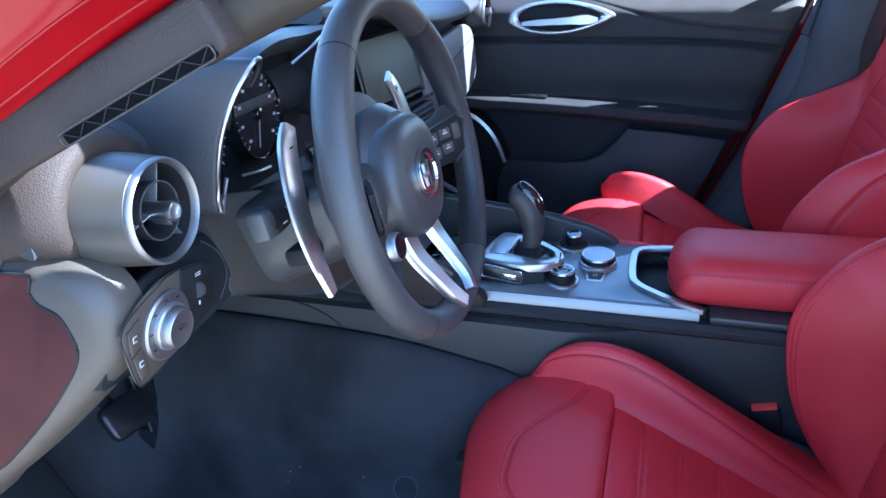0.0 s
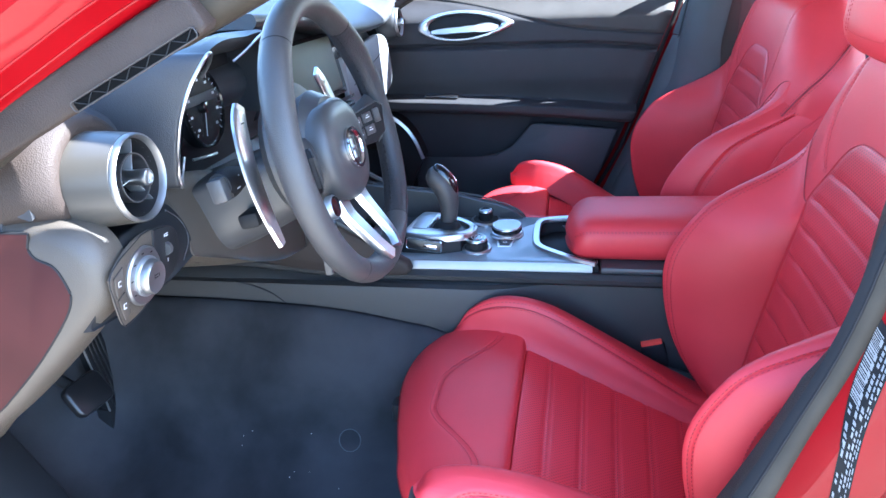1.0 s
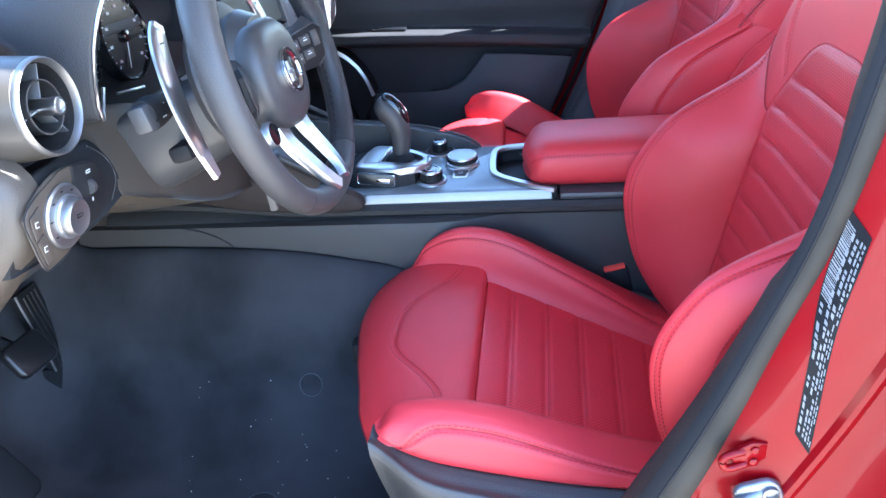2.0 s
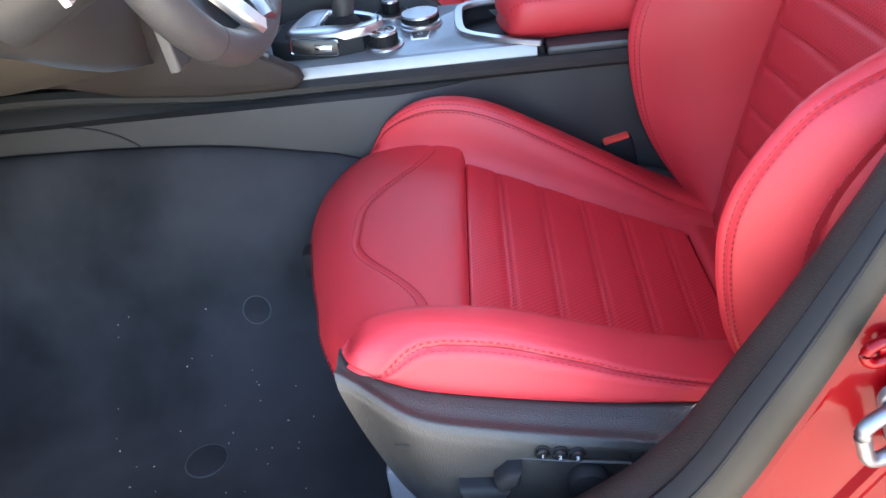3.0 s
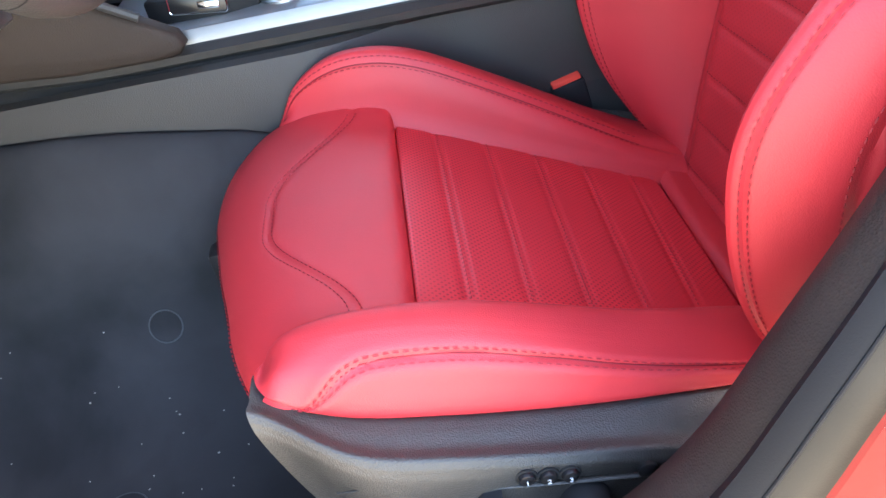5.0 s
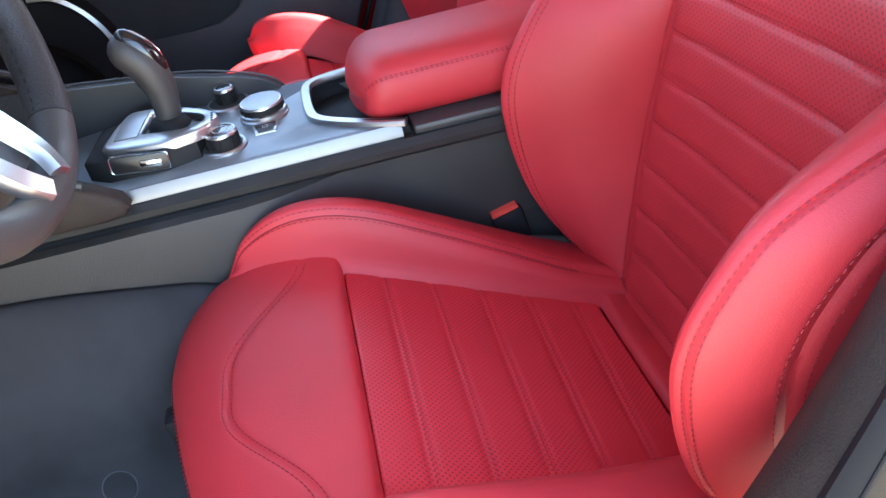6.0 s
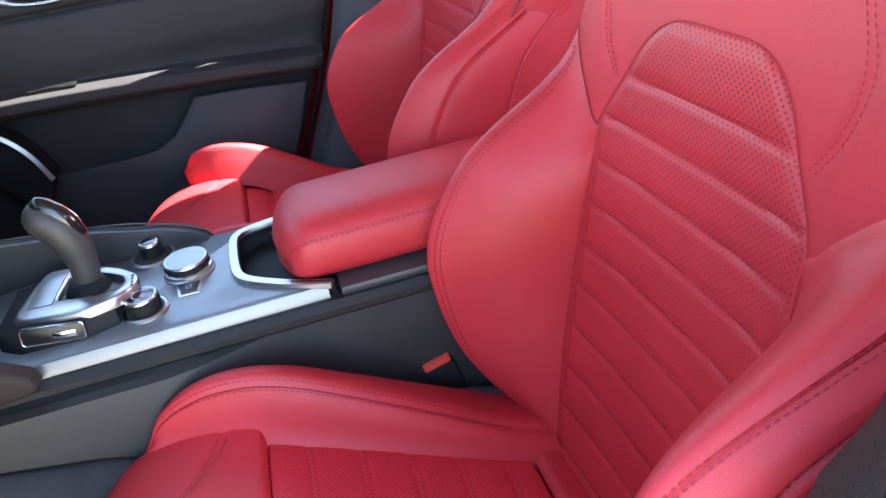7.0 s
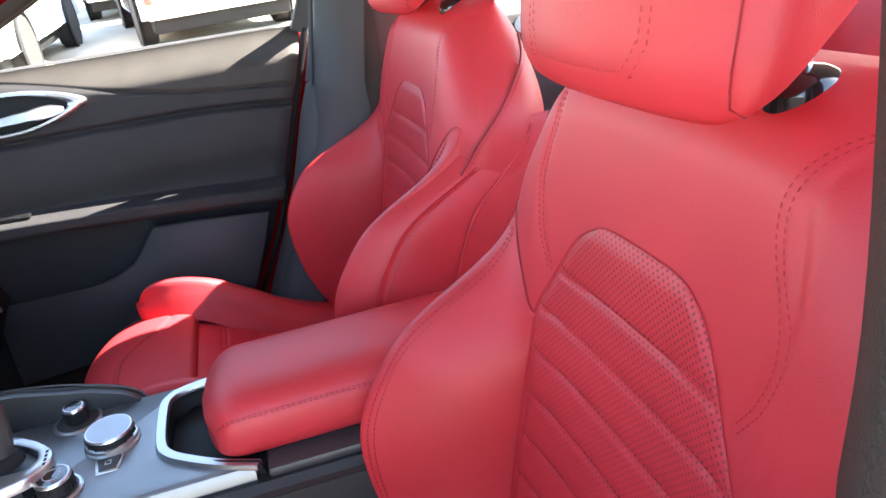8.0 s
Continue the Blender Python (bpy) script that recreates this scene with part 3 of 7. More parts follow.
def build_seat(at, label):
    seat = thing("front_seat", at, label, "car seat", "front seats")
    ORIGIN[seat.name] = Vector()
    cushion = part("seat_cushion", loft([[Vector((x, y, z)) for x, y, z in r] for r in (
        [(-0.13, -0.165, 0.385), (-0.14, 0.18, 0.385), (0.36, 0.20, 0.30), (0.36, -0.20, 0.30)],
        [(-0.14, -0.190, 0.42), (-0.15, 0.19, 0.42), (0.36, 0.20, 0.31), (0.36, -0.20, 0.31)],
        [(-0.145, -0.200, 0.485), (-0.15, 0.195, 0.475), (0.36, 0.19, 0.32), (0.36, -0.19, 0.32)])]), LEATHER, seat)
    part("seat_base", loft([[Vector((x, y, z)) for x, y, z in r] for r in (
        [(-0.12, -0.17, 0.30), (-0.12, 0.17, 0.30), (0.36, 0.19, 0.27), (0.36, -0.19, 0.27)],
        [(-0.13, -0.16, 0.384), (-0.135, 0.17, 0.384), (0.36, 0.19, 0.299), (0.36, -0.19, 0.299)])]), BLACK, seat, "black seat base")
    part("seat_insert", patch(seat_insert, 150, 50), PERF_C, cushion, "perforated red leather with sewn cross ribs")
    part("rear_band", patch(seat_band, 16, 30), LEATHER, cushion)
    part("thigh_pad", patch(seat_nose, 110, 90), LEATHER, cushion)
    for side in (-1, 1):
        b = part("cushion_bolster", bolster_mesh(side), LEATHER, seat)
        ks = [k / 60 for k in range(4, 57)]
        edge = [Vector(bolster(bolster_x(k, side), 0.955, side)) + Vector((0, side * 0.001, 0)) for k in [j / 60 for j in range(5, 60)]]
        part("piping", tube(edge, 0.0045, 8), LEATHER, b, "red leather edge piping")
        for dq in (-0.021, 0.021) if side < 0 else (-0.025, 0.025):
            run = [(k, (knots(SEAM_OUT, bolster_x(k, side)) if side < 0 else 0.32) + dq) for k in (ks[4:] if side < 0 else ks)]
            mid = [lifted(lambda a, b: bolster_fn(a, b, side), k, q - dq, (0, -0.6, 0.8), 0.0002) for k, q in run]
            if dq > 0:
                part("seam", tube(mid, 0.0007, 6), SHADETHREAD, b, "dark seam line")
            part("stitching", stitches([lifted(lambda a, b: bolster_fn(a, b, side), k, q, (0, -0.6, 0.8)) for k, q in run], 0.0040, 0.0026, 0.0008), THREAD, b, "red double stitching")
    for off in (-0.0045, 0.0045):
        ys = [-0.165 + 0.33 * k / 80 for k in range(81)]
        pts = []
        for y in ys:
            x = thigh_line(y) + off
            v = 0.5 + 0.5 / 1.22 * y / (knots(W_SEAT, x) + 0.010)
            lo, hi = 0.08, 0.62
            for _ in range(18):
                mid = (lo + hi) / 2
                if seat_nose(mid, v)[0] > x:
                    lo = mid
                else:
                    hi = mid
            pts.append(Vector(seat_nose(lo, v)) + Vector((0, 0, 0.0008)))
        part("stitching", stitches(pts), THREAD, cushion, "red double stitching")
    for u in (0.735, 0.765):
        part("stitching", stitches([lifted(seat_nose, u, 0.10 + 0.80 * k / 90, (-1, 0, 0.3)) for k in range(91)]), THREAD, cushion, "red double stitching")
    for r in RIBS:
        part("stitching", stitches([Vector(seat_insert(((r + 0.0035) / (1 + 0.04 * (1 - k / 30)) + 0.036) / 0.288, k / 60)) + Vector((0, 0, 0.0004)) for k in range(3, 58)], 0.003, 0.0026, 0.0006), SHADETHREAD, cushion)
    back = part("backrest", back_shell(), LEATHER, seat)
    part("back_insert", patch(back_insert, 190, 50), PERF_B, back, "perforated red leather with sewn cross ribs")
    rim = [Vector((back_x(z, e * w) - 0.0012, e * w, z)) for e, w, z in [(s, knots(W_INS, z) - 0.0040 + 0.0034 * smooth_step(0.74, 0.77, z), z) for s, zs in ((-1, [0.40 + 0.4735 * math.sin(math.pi / 2 * k / 110) for k in range(111)]), (1, [0.40 + 0.4735 * math.cos(math.pi / 2 * k / 110) for k in range(111)])) for z in zs]]
    part("insert_seam", tube(rim, 0.0005, 6), SEAMTHREAD, back, "sewn crease round the insert")
    for r in BACK_RIBS:
        u = (r + 0.0035 - 0.345 - 0.003) / 0.5298
        part("stitching", stitches([Vector(back_insert(u + 0.0057 * math.sin(math.pi / 2 * (2 * k / 60 - 1)) ** 2, k / 60)) + Vector((-0.0004, 0, 0)) for k in range(3, 58)], 0.003, 0.0026, 0.0006, (1, 0, 0)), SHADETHREAD, back)
    for side in (-1, 1):
        w = part("backrest_bolster", wing_mesh(side), LEATHER, seat)
        us = [0.03 + 0.945 * k / 80 for k in range(81)]
        for q in ((0.548, 0.572, 0.722, 0.758) if side < 0 else (0.412, 0.438, 0.722, 0.758)):
            part("stitching", stitches([lifted(wing_mesh(side, False), k, q, (-0.7, side * (0.7 if q > 0.5 else -0.7), 0)) for k in us], up=(1, 0, 0)), THREAD, w, "red double stitching")
        part("piping", tube([Vector(wing_at(k, 0.90, side)) + Vector((0, side * 0.001, 0)) for k in us], 0.0028, 8), LEATHER, w, "red leather edge piping")
        if side > 0:
            part("end_seam", tube([Vector(wing_at(0.994, k / 40, side)) + Vector((-0.0002, 0, 0)) for k in range(3, 22)], 0.0007, 6), SHADETHREAD, w)
        flank = curve([(0.372, 0.79), (0.400, 0.826), (0.437, 0.862), (0.470, 0.898), (0.490, 0.922), (0.497, 0.944)], 40)
        for off in (-0.0035, 0.0035):
            part("stitching", stitches([Vector((p.x - off, side * (knots(OUT, p.y) + 0.0062 - 0.03 * smooth_step(0.46, 0.52, p.x) ** 2), p.y + off)) for p in flank], up=(0, 1, 0)), THREAD, back, "red double stitching")
        part("flank_seam", tube([Vector((p.x, side * (knots(OUT, p.y) + 0.0045 - 0.03 * smooth_step(0.46, 0.52, p.x) ** 2), p.y)) for p in flank], 0.0016, 6), SHADETHREAD, back, "sewn seam along the backrest flank")
        zs = [0.812 + 0.164 * k / 50 for k in range(51)]
        for off in (-0.0032, 0.0032):
            pts = []
            for z in zs:
                y = side * (seam_y(z) + off - (0.016 * smooth_step(0.86, 0.93, z) if side < 0 else 0.0))
                pts.append(Vector((back_front(z, y) - 0.0006, y, z)))
            part("stitching", stitches(pts, 0.0032, 0.0022, 0.0005, (1, 0, 0)), SEAMTHREAD, back, "red double stitching")
    # headrest: a padded block on a dark plastic guide
    rings = []
    lift = lambda v, dz: v + Vector((0, 0, 0.95 * max(0.0, v.x - 0.372) * smooth_step(0.06, -0.04, dz)))
    prof = [(-0.058, 0.40), (-0.052, 0.80), (-0.03, 0.97), (0.0, 1.0), (0.035, 1.0), (0.08, 1.0), (0.13, 0.97), (0.155, 0.86), (0.165, 0.6)]
    for dz, k in curve([(a, b, 0) for a, b in prof], 26) and [(p.x, p.y) for p in curve([(a, b, 0) for a, b in prof], 26)]:
        ring = []
        for a in range(48):
            t = 2 * math.pi * a / 48
            cx, cy = math.copysign(abs(math.cos(t)) ** 0.40, math.cos(t)), math.copysign(abs(math.sin(t)) ** 0.40, math.sin(t))
            wy = 0.148 - 0.10 * max(0, dz - 0.03) - 0.05 * max(0, -dz)
            dx = 0.062 if cx < 0 else 0.050
            lean = 0.16 * dz
            bow = 0.012 * (1 - cy * cy) if cx < 0 else 0.0
            ring.append(lift(Vector((0.425 + lean + cx * dx * k - bow * k + 0.02 * (1 - k), cy * wy * (0.6 + 0.4 * k), 1.035 + dz)), dz))
        rings.append(ring)
    head = part("headrest", loft(rings), LEATHER, seat, "padded red leather headrest", 70)
    for side in (-1, 1):
        seam = [max((r for r in ring if r.y * side > 0), key=lambda v: abs(v.y) - 1.6 * (v.x - 0.36)) for ring in rings[2:21]]
        part("edge_seam", tube([p + Vector((-0.0004, side * 0.0004, 0)) for p in seam], 0.0006, 6), THREAD, head)
    for off in (0.0, 0.008):
        loop = [(-0.078 + off, 0.12), (-0.078 + off, 0.0), (-0.074 + off * .8, -0.016 + off * .7), (-0.064 + off * .5, -0.029 + off * .8), (-0.045, -0.036 + off), (0.045, -0.036 + off), (0.064 - off * .5, -0.029 + off * .8), (0.074 - off * .8, -0.016 + off * .7), (0.078 - off, 0.0), (0.078 - off, 0.12)]
        pts = []
        for p in curve([(a, b, 0) for a, b in loop], 90):
            e = min(1, abs(p.x) / 0.148)
            face = 0.425 + 0.16 * p.y - 0.062 * (1 - e ** 5) ** 0.20 - 0.012 * (1 - e * e) + (0.010 if p.y < -0.03 else 0)
            pts.append(Vector((face - 0.001, p.x, 1.035 + p.y)))
        part("stitching", stitches(pts, 0.0032, 0.0022, 0.0005, (1, 0, 0)), SEAMTHREAD, head, "red double stitching")
    for side in (-1, 1):
        part("headrest_guide", revolve([(0.022, -0.030), (0.022, 0.001), (0.0208, 0.0055), (0.0175, 0.0095), (0.012, 0.012), (0.006, 0.013), (0.001, 0.0133)], pose(0.446, side * 0.079, 0.984, 0, -4, 0), 40), GLOSS, seat, "gloss black headrest guide")
        part("headrest_rod", revolve([(0.006, 0.0), (0.006, 0.08)], pose(0.462, side * 0.060, 0.975), 12), CHROME, seat)
        v = part("side_cover", patch(lambda a, b: valance(a, b, side), 60, 72), COVER, seat, "grained black plastic side cover")
        part("seat_rail", box(-0.20, 0.40, side * 0.205 - 0.02, side * 0.205 + 0.02, 0.222, 0.262, 0.004), RAIL, seat, "grey steel seat rail")
        part("rail_bracket", box(-0.13, 0.35, side * 0.205 - 0.012, side * 0.205 + 0.012, 0.262, 0.36, 0.006), RAIL, seat)
    part("seat_pan", box(-0.14, 0.36, -0.20, 0.20, 0.262, 0.31, 0.01), BLACK, seat)
    part("front_latch", box(-0.241, -0.215, 0.046, 0.074, 0.412, 0.448, 0.006), BLACK, seat, "small black latch on the seat front")
    return seat


driver_seat = build_seat((0, -0.345, 0), "red leather front seat with ribbed perforated centre and black side cover")
driver_seat.matrix_basis = pose(0, -0.345, 0.5, 1.5) @ pose(0, 0, -0.5)
passenger_seat = copy_thing(driver_seat, pose(0.260, 0.358, 0.538, 1.0, 0.6, 1.0) @ pose(-0.25, 0, -0.5) @ Matrix.Diagonal((1, -1, 1, 1)))
for ob in passenger_seat.children:
    if ob.name.startswith("cushion_bolster") and sum(v.co.y for v in ob.data.vertices) < 0:
        ob.matrix_basis = pose(0.012, 0, 0.462) @ Matrix.Diagonal((1, 1, 1.5, 1)) @ pose(0, 0, -0.462)
    if ob.name.startswith("side_cover"):
        ob.matrix_basis = pose(0.035, 0, -0.02)
for ob in passenger_seat.children:
    if ob.name.startswith("seat_cushion"):
        for piece in ob.children:
            piece.matrix_basis = Matrix.Diagonal((1, -1, 1, 1))
passenger_seat["label"] = "red leather front seat beside the closed far door"

# controls in the side cover of the driver's seat
side_cover = next(o for o in driver_seat.children if o.name.startswith("side_cover"))
FACE = -0.262


def on_cover(x, z):
    return axes((x, FACE, z), (1, 0, 0), (0, 0, 1))


part("ledge", tube([Vector((x, FACE - 0.001, 0.432 - 0.165 * (x - 0.02) - 0.010)) for x in [-0.05 + 0.26 * k / 20 for k in range(21)]], [0.0004 + 0.0018 * smooth_step(0, 8, k) for k in range(21)], 8, 0.6), COVER, side_cover)
part("seam_line", tube([Vector((-0.105 + 0.15 * k / 12, FACE + 0.0035, 0.452 - 0.12 * (0.15 * k / 12) - 0.006)) for k in range(13)], 0.0007, 6), BLACK, side_cover)
for i in range(3):
    x = 0.021 + 0.0148 * i
    z = 0.430 - 0.0025 * i
    part("button_socket", revolve([(0.0078, -0.004), (0.0078, 0.0012), (0.0064, 0.0016), (0.0060, 0.0006)], on_cover(x, z), 20), BLACK, side_cover)
    knob = part("memory_button", revolve([(0.0058, -0.01), (0.0058, 0.0028), (0.0052, 0.0042), (0.003, 0.0050), (0.0001, 0.0051)], on_cover(x, z), 20), GLOSSBUTTON, side_cover, "round black button with a white number")
    part("number", text_mesh(str(i + 1), 0.0068, axes((x, FACE - 0.0054, z - 0.0008), (1, 0, 0), (0, 0, 1))), INK, knob, smooth=False)
for x in (0.104, 0.120):
    part("seat_button", revolve([(0.0070, -0.01), (0.0070, 0.003), (0.0055, 0.0042), (0.0001, 0.0044)], on_cover(x, 0.4145 - 0.2 * (x - 0.104)), 18), GLOSSBUTTON, side_cover, "small round black button")
part("lever_recess", plate([(-0.056, 0.408), (-0.030, 0.4095), (-0.012, 0.426), (0.006, 0.426), (0.001, 0.405), (-0.012, 0.386), (-0.056, 0.386)], 0.0012, on_cover(0, 0), 0.0005), BLACK, side_cover)
part("cushion_lever", plate([(-0.053, 0.405), (-0.008, 0.403), (-0.012, 0.384), (-0.051, 0.385)], 0.016, on_cover(0, 0), 0.004), BLACK, side_cover, "black seat adjusting lever")
part("recline_lever", plate([(-0.022, 0.412), (-0.010, 0.424), (0.003, 0.424), (0.000, 0.408), (-0.012, 0.400), (-0.020, 0.402)], 0.019, on_cover(0, 0), 0.005), BLACK, side_cover, "black seat adjusting lever")
part("lumbar_knob", revolve([(0.0185, -0.01), (0.0185, 0.006), (0.0165, 0.011), (0.012, 0.0125), (0.0001, 0.0125)], on_cover(0.060, 0.391), 32), BLACK, side_cover, "round black lumbar knob")

# ---- steering wheel and column ----
RAKE = radians(13.7)
WC = Vector((-0.248, -0.372, 0.897))
WM = Matrix(((0, -math.sin(RAKE), math.cos(RAKE), WC.x), (1, 0, 0, WC.y), (0, math.cos(RAKE), math.sin(RAKE), WC.z), (0, 0, 0, 1)))
wheel = thing("steering_wheel", tuple(WC), "dark leather steering wheel with aluminium lower spokes", "steering wheel")


def rim_ring(a, swell=1.0):
    r = 0.172 - 0.006 * max(0.0, -math.sin(a)) ** 6
    c = Vector((r * math.cos(a), r * math.sin(a), 0))
    n = Vector((math.cos(a), math.sin(a), 0))
    thumb = 1 + 0.10 * sum(math.exp(-((((math.degrees(a) - g + 180) % 360) - 180) / 14) ** 2) for g in (35, 145))
    return [WM @ (c + n * 0.0155 * swell * thumb * math.cos(t) + Vector((0, 0, 0.0175 * swell * thumb * math.sin(t)))) for t in (2 * math.pi * j / 20 for j in range(20))]


def rim_arc(a0, a1, n):
    return loft([rim_ring(radians(a0 + (a1 - a0) * i / n)) for i in range(n + 1)])


for a0, a1, n, m in ((52, 129, 28, WHEELLEATHER), (129, 235, 40, WHEELLEATHER), (235, 305, 26, WHEELLEATHER), (305, 412, 40, PERFWHEEL)):
    part("rim", rim_arc(a0 + 0.25, a1 - 0.25, n), m, wheel, "black leather rim section")
for g in (52, 129, 235, 305):
    part("rim_seam", loft([rim_ring(radians(g - 0.3), 0.985), rim_ring(radians(g + 0.3), 0.985)]), BLACK, wheel)
for side in (-1, 1):
    pts = [WM @ Vector(((0.172 - 0.0165) * math.cos(t), (0.172 - 0.0165) * math.sin(t), -0.002)) for t in (radians(a if side > 0 else 180 - a) for a in range(-55, 56, 2))]
    part("stitching", stitches(pts, 0.005, 0.004, 0.0011, (1, 0, 0)), BLACK, wheel)

# airbag pad: rounded shield
rings = []
for h, k in ((-0.030, 0.86), (-0.010, 0.97), (0.006, 1.0), (0.018, 0.97), (0.026, 0.86), (0.030, 0.66), (0.031, 0.35), (0.0315, 0.05)):
    ring = []
    for j in range(56):
        t = 2 * math.pi * j / 56
        c, s = math.cos(t), math.sin(t)
        wx = 0.070 * (1 - 0.16 * max(0, -s) ** 1.5)
        wy = 0.064 if s > 0 else 0.066
        ring.append(WM @ Vector((math.copysign(abs(c) ** 0.72, c) * wx * k, math.copysign(abs(s) ** 0.8, s) * wy * k - 0.008, h - 0.021 - 0.006 * (1 - k))))
    rings.append(ring)
part("airbag_cover", loft(rings), SATIN, wheel, "smooth black airbag cover", 60)
emblem = part("emblem_ring", revolve([(0.0265, 0.027), (0.0275, 0.031), (0.0265, 0.0345), (0.0225, 0.0345), (0.021, 0.032)], WM @ pose(0.002, -0.011, -0.0225), 40), CHROME, wheel, "round silver badge")
part("emblem_disc", revolve([(0.0212, 0.0305), (0.0212, 0.0322), (0.001, 0.0327)], WM @ pose(0.002, -0.011, -0.0225), 40), CHROME, emblem)
part("emblem_shape", plate([(0.002, -0.015), (0.013, -0.010), (0.017, 0.0), (0.013, 0.010), (0.002, 0.015)], 0.0016, WM @ pose(0.002, -0.011, 0.0093), 0.0005), GLOSSBUTTON, emblem, "plain dark half of the badge")
part("emblem_shape", bars([(-0.008, 0.0, 0.004, 0.024), (-0.008, 0.0, 0.016, 0.004)], WM @ pose(0.002, -0.011, 0.0101), 0.0012), BRUSHED, emblem, "plain cross shape")
for side in (-1, 1):
    sp = [Vector((side * x, y, z)) for x, y, z in ((0.050, -0.008, -0.028), (0.095, -0.004, -0.024), (0.130, -0.002, -0.016), (0.160, 0.000, -0.006))]
    rings = []
    for i, p in enumerate(curve(sp, 14)):
        hw = 0.036 - 0.008 * math.sin(math.pi * i / 13)
        rings.append([WM @ (p + Vector((0, hw * math.cos(t), 0.013 * math.sin(t)))) for t in (2 * math.pi * j / 16 for j in range(16))])
    spoke = part("spoke", loft(rings), SATIN, wheel)
    SP = WM @ pose(side * 0.118, -0.006, -0.008, 0, -30 * side, 0)
    pad = part("switch_panel", plate([(side * a, b) for a, b in ((-0.034, -0.024), (-0.030, 0.022), (0.026, 0.028), (0.036, 0.020), (0.028, -0.016), (0.008, -0.026))], 0.006, SP, 0.002), BLACK, spoke, "black switch panel with grey buttons")
    part("panel_edge", tube([SP @ Vector((side * a, b, 0.006)) for a, b in ((-0.030, 0.022), (0.026, 0.0285), (0.0365, 0.020), (0.028, -0.016), (0.008, -0.0265))], 0.0010, 6), SATIN, spoke)
    for a, b, w, h in ((-0.020, 0.010, 0.016, 0.014), (-0.020, -0.008, 0.016, 0.014), (0.0, 0.012, 0.018, 0.013), (0.0, -0.006, 0.018, 0.013), (0.019, 0.010, 0.012, 0.020)):
        part("button", moved(box(-w / 2, w / 2, -h / 2, h / 2, 0, 0.003, 0.0015), SP @ pose(side * a, b, 0.0055)), SATIN, spoke)
    marks = [(side * a, b, 0.007, 0.0014) for a, b in ((-0.020, 0.010), (-0.020, -0.008), (0.0, 0.012), (0.0, -0.006))]
    part("button_marks", bars(marks + [(a, b + 0.003, 0.004, 0.001) for a, b, _, _ in marks], SP @ pose(0, 0, 0.0087)), INK, spoke)
    # forked lower spoke in satin aluminium
    path = curve([WM @ Vector(v) for v in ((side * 0.034, -0.066, -0.024), (side * 0.034, -0.090, -0.018), (side * 0.031, -0.115, -0.006), (side * 0.026, -0.140, 0.006), (side * 0.015, -0.158, 0.013))], 18)
    part("lower_spoke", strip(path, [0.016 - 0.008 * i / 17 for i in range(18)], 0.010, WM.to_3x3() @ Vector((0, 0, 1))), SILVER, wheel, "satin aluminium lower spoke")
    # shift paddle behind the rim
    pp = curve([WM @ Vector(v) for v in ((side * 0.126, 0.086, -0.060), (side * 0.142, 0.060, -0.060), (side * 0.153, 0.015, -0.060), (side * 0.153, -0.030, -0.060), (side * 0.146, -0.074, -0.060))], 26)
    paddle = part("shift_paddle", strip(pp, [0.0050 + 0.0105 * math.sin(math.pi * ((i + 1) / 27) ** 0.75) ** 0.8 for i in range(26)], 0.005, WM.to_3x3() @ Vector((0, 0, 1))), SILVER, wheel, "long aluminium shift paddle")
    m = WM @ pose(side * 0.138, 0.068, -0.0545)
    part("paddle_mark", bars([(0, 0, 0.008, 0.0014)] + ([(0, 0, 0.0014, 0.008)] if side > 0 else []), m), BLACK, paddle)
part("spoke_filler", plate([(-0.026, -0.085), (0.026, -0.085), (0.018, -0.150), (-0.018, -0.150)], 0.010, WM @ pose(0, -0.02, -0.050, 12, 0, 0), 0.004), SATIN, wheel)
part("start_button", revolve([(0.015, -0.002), (0.0155, 0.005), (0.0138, 0.0075)], WM @ pose(-0.068, -0.064, -0.020), 28), BRUSHED, wheel, "round engine start button")
part("start_button_face", revolve([(0.0130, 0.0), (0.0130, 0.0080), (0.011, 0.0083)], WM @ pose(-0.068, -0.064, -0.020), 28), GLOSS, wheel)
part("hub", revolve([(0.060, -0.075), (0.066, -0.050), (0.072, -0.028), (0.060, -0.010)], WM, 40), SATIN, wheel)

column = thing("steering_column", (-0.36, -0.372, 0.86), "grey plastic steering column shroud with control stalks", "steering column")
rings = []
for h, wx, wt, wb in ((-0.060, 0.060, 0.030, 0.060), (-0.090, 0.068, 0.030, 0.070), (-0.150, 0.072, 0.022, 0.085), (-0.240, 0.076, 0.010, 0.10)):
    rings.append([WM @ Vector((math.copysign(abs(math.cos(t)) ** 0.6, math.cos(t)) * wx, math.copysign(abs(math.sin(t)) ** 0.7, math.sin(t)) * (wt if math.sin(t) > 0 else wb) - 0.01, h)) for t in (2 * math.pi * j / 36 for j in range(36))])
part("shroud", loft(rings), SATIN, column)
part("shroud_collar", revolve([(0.076, -0.080), (0.090, -0.066), (0.088, -0.050), (0.060, -0.042)], WM, 40), SATIN, column)
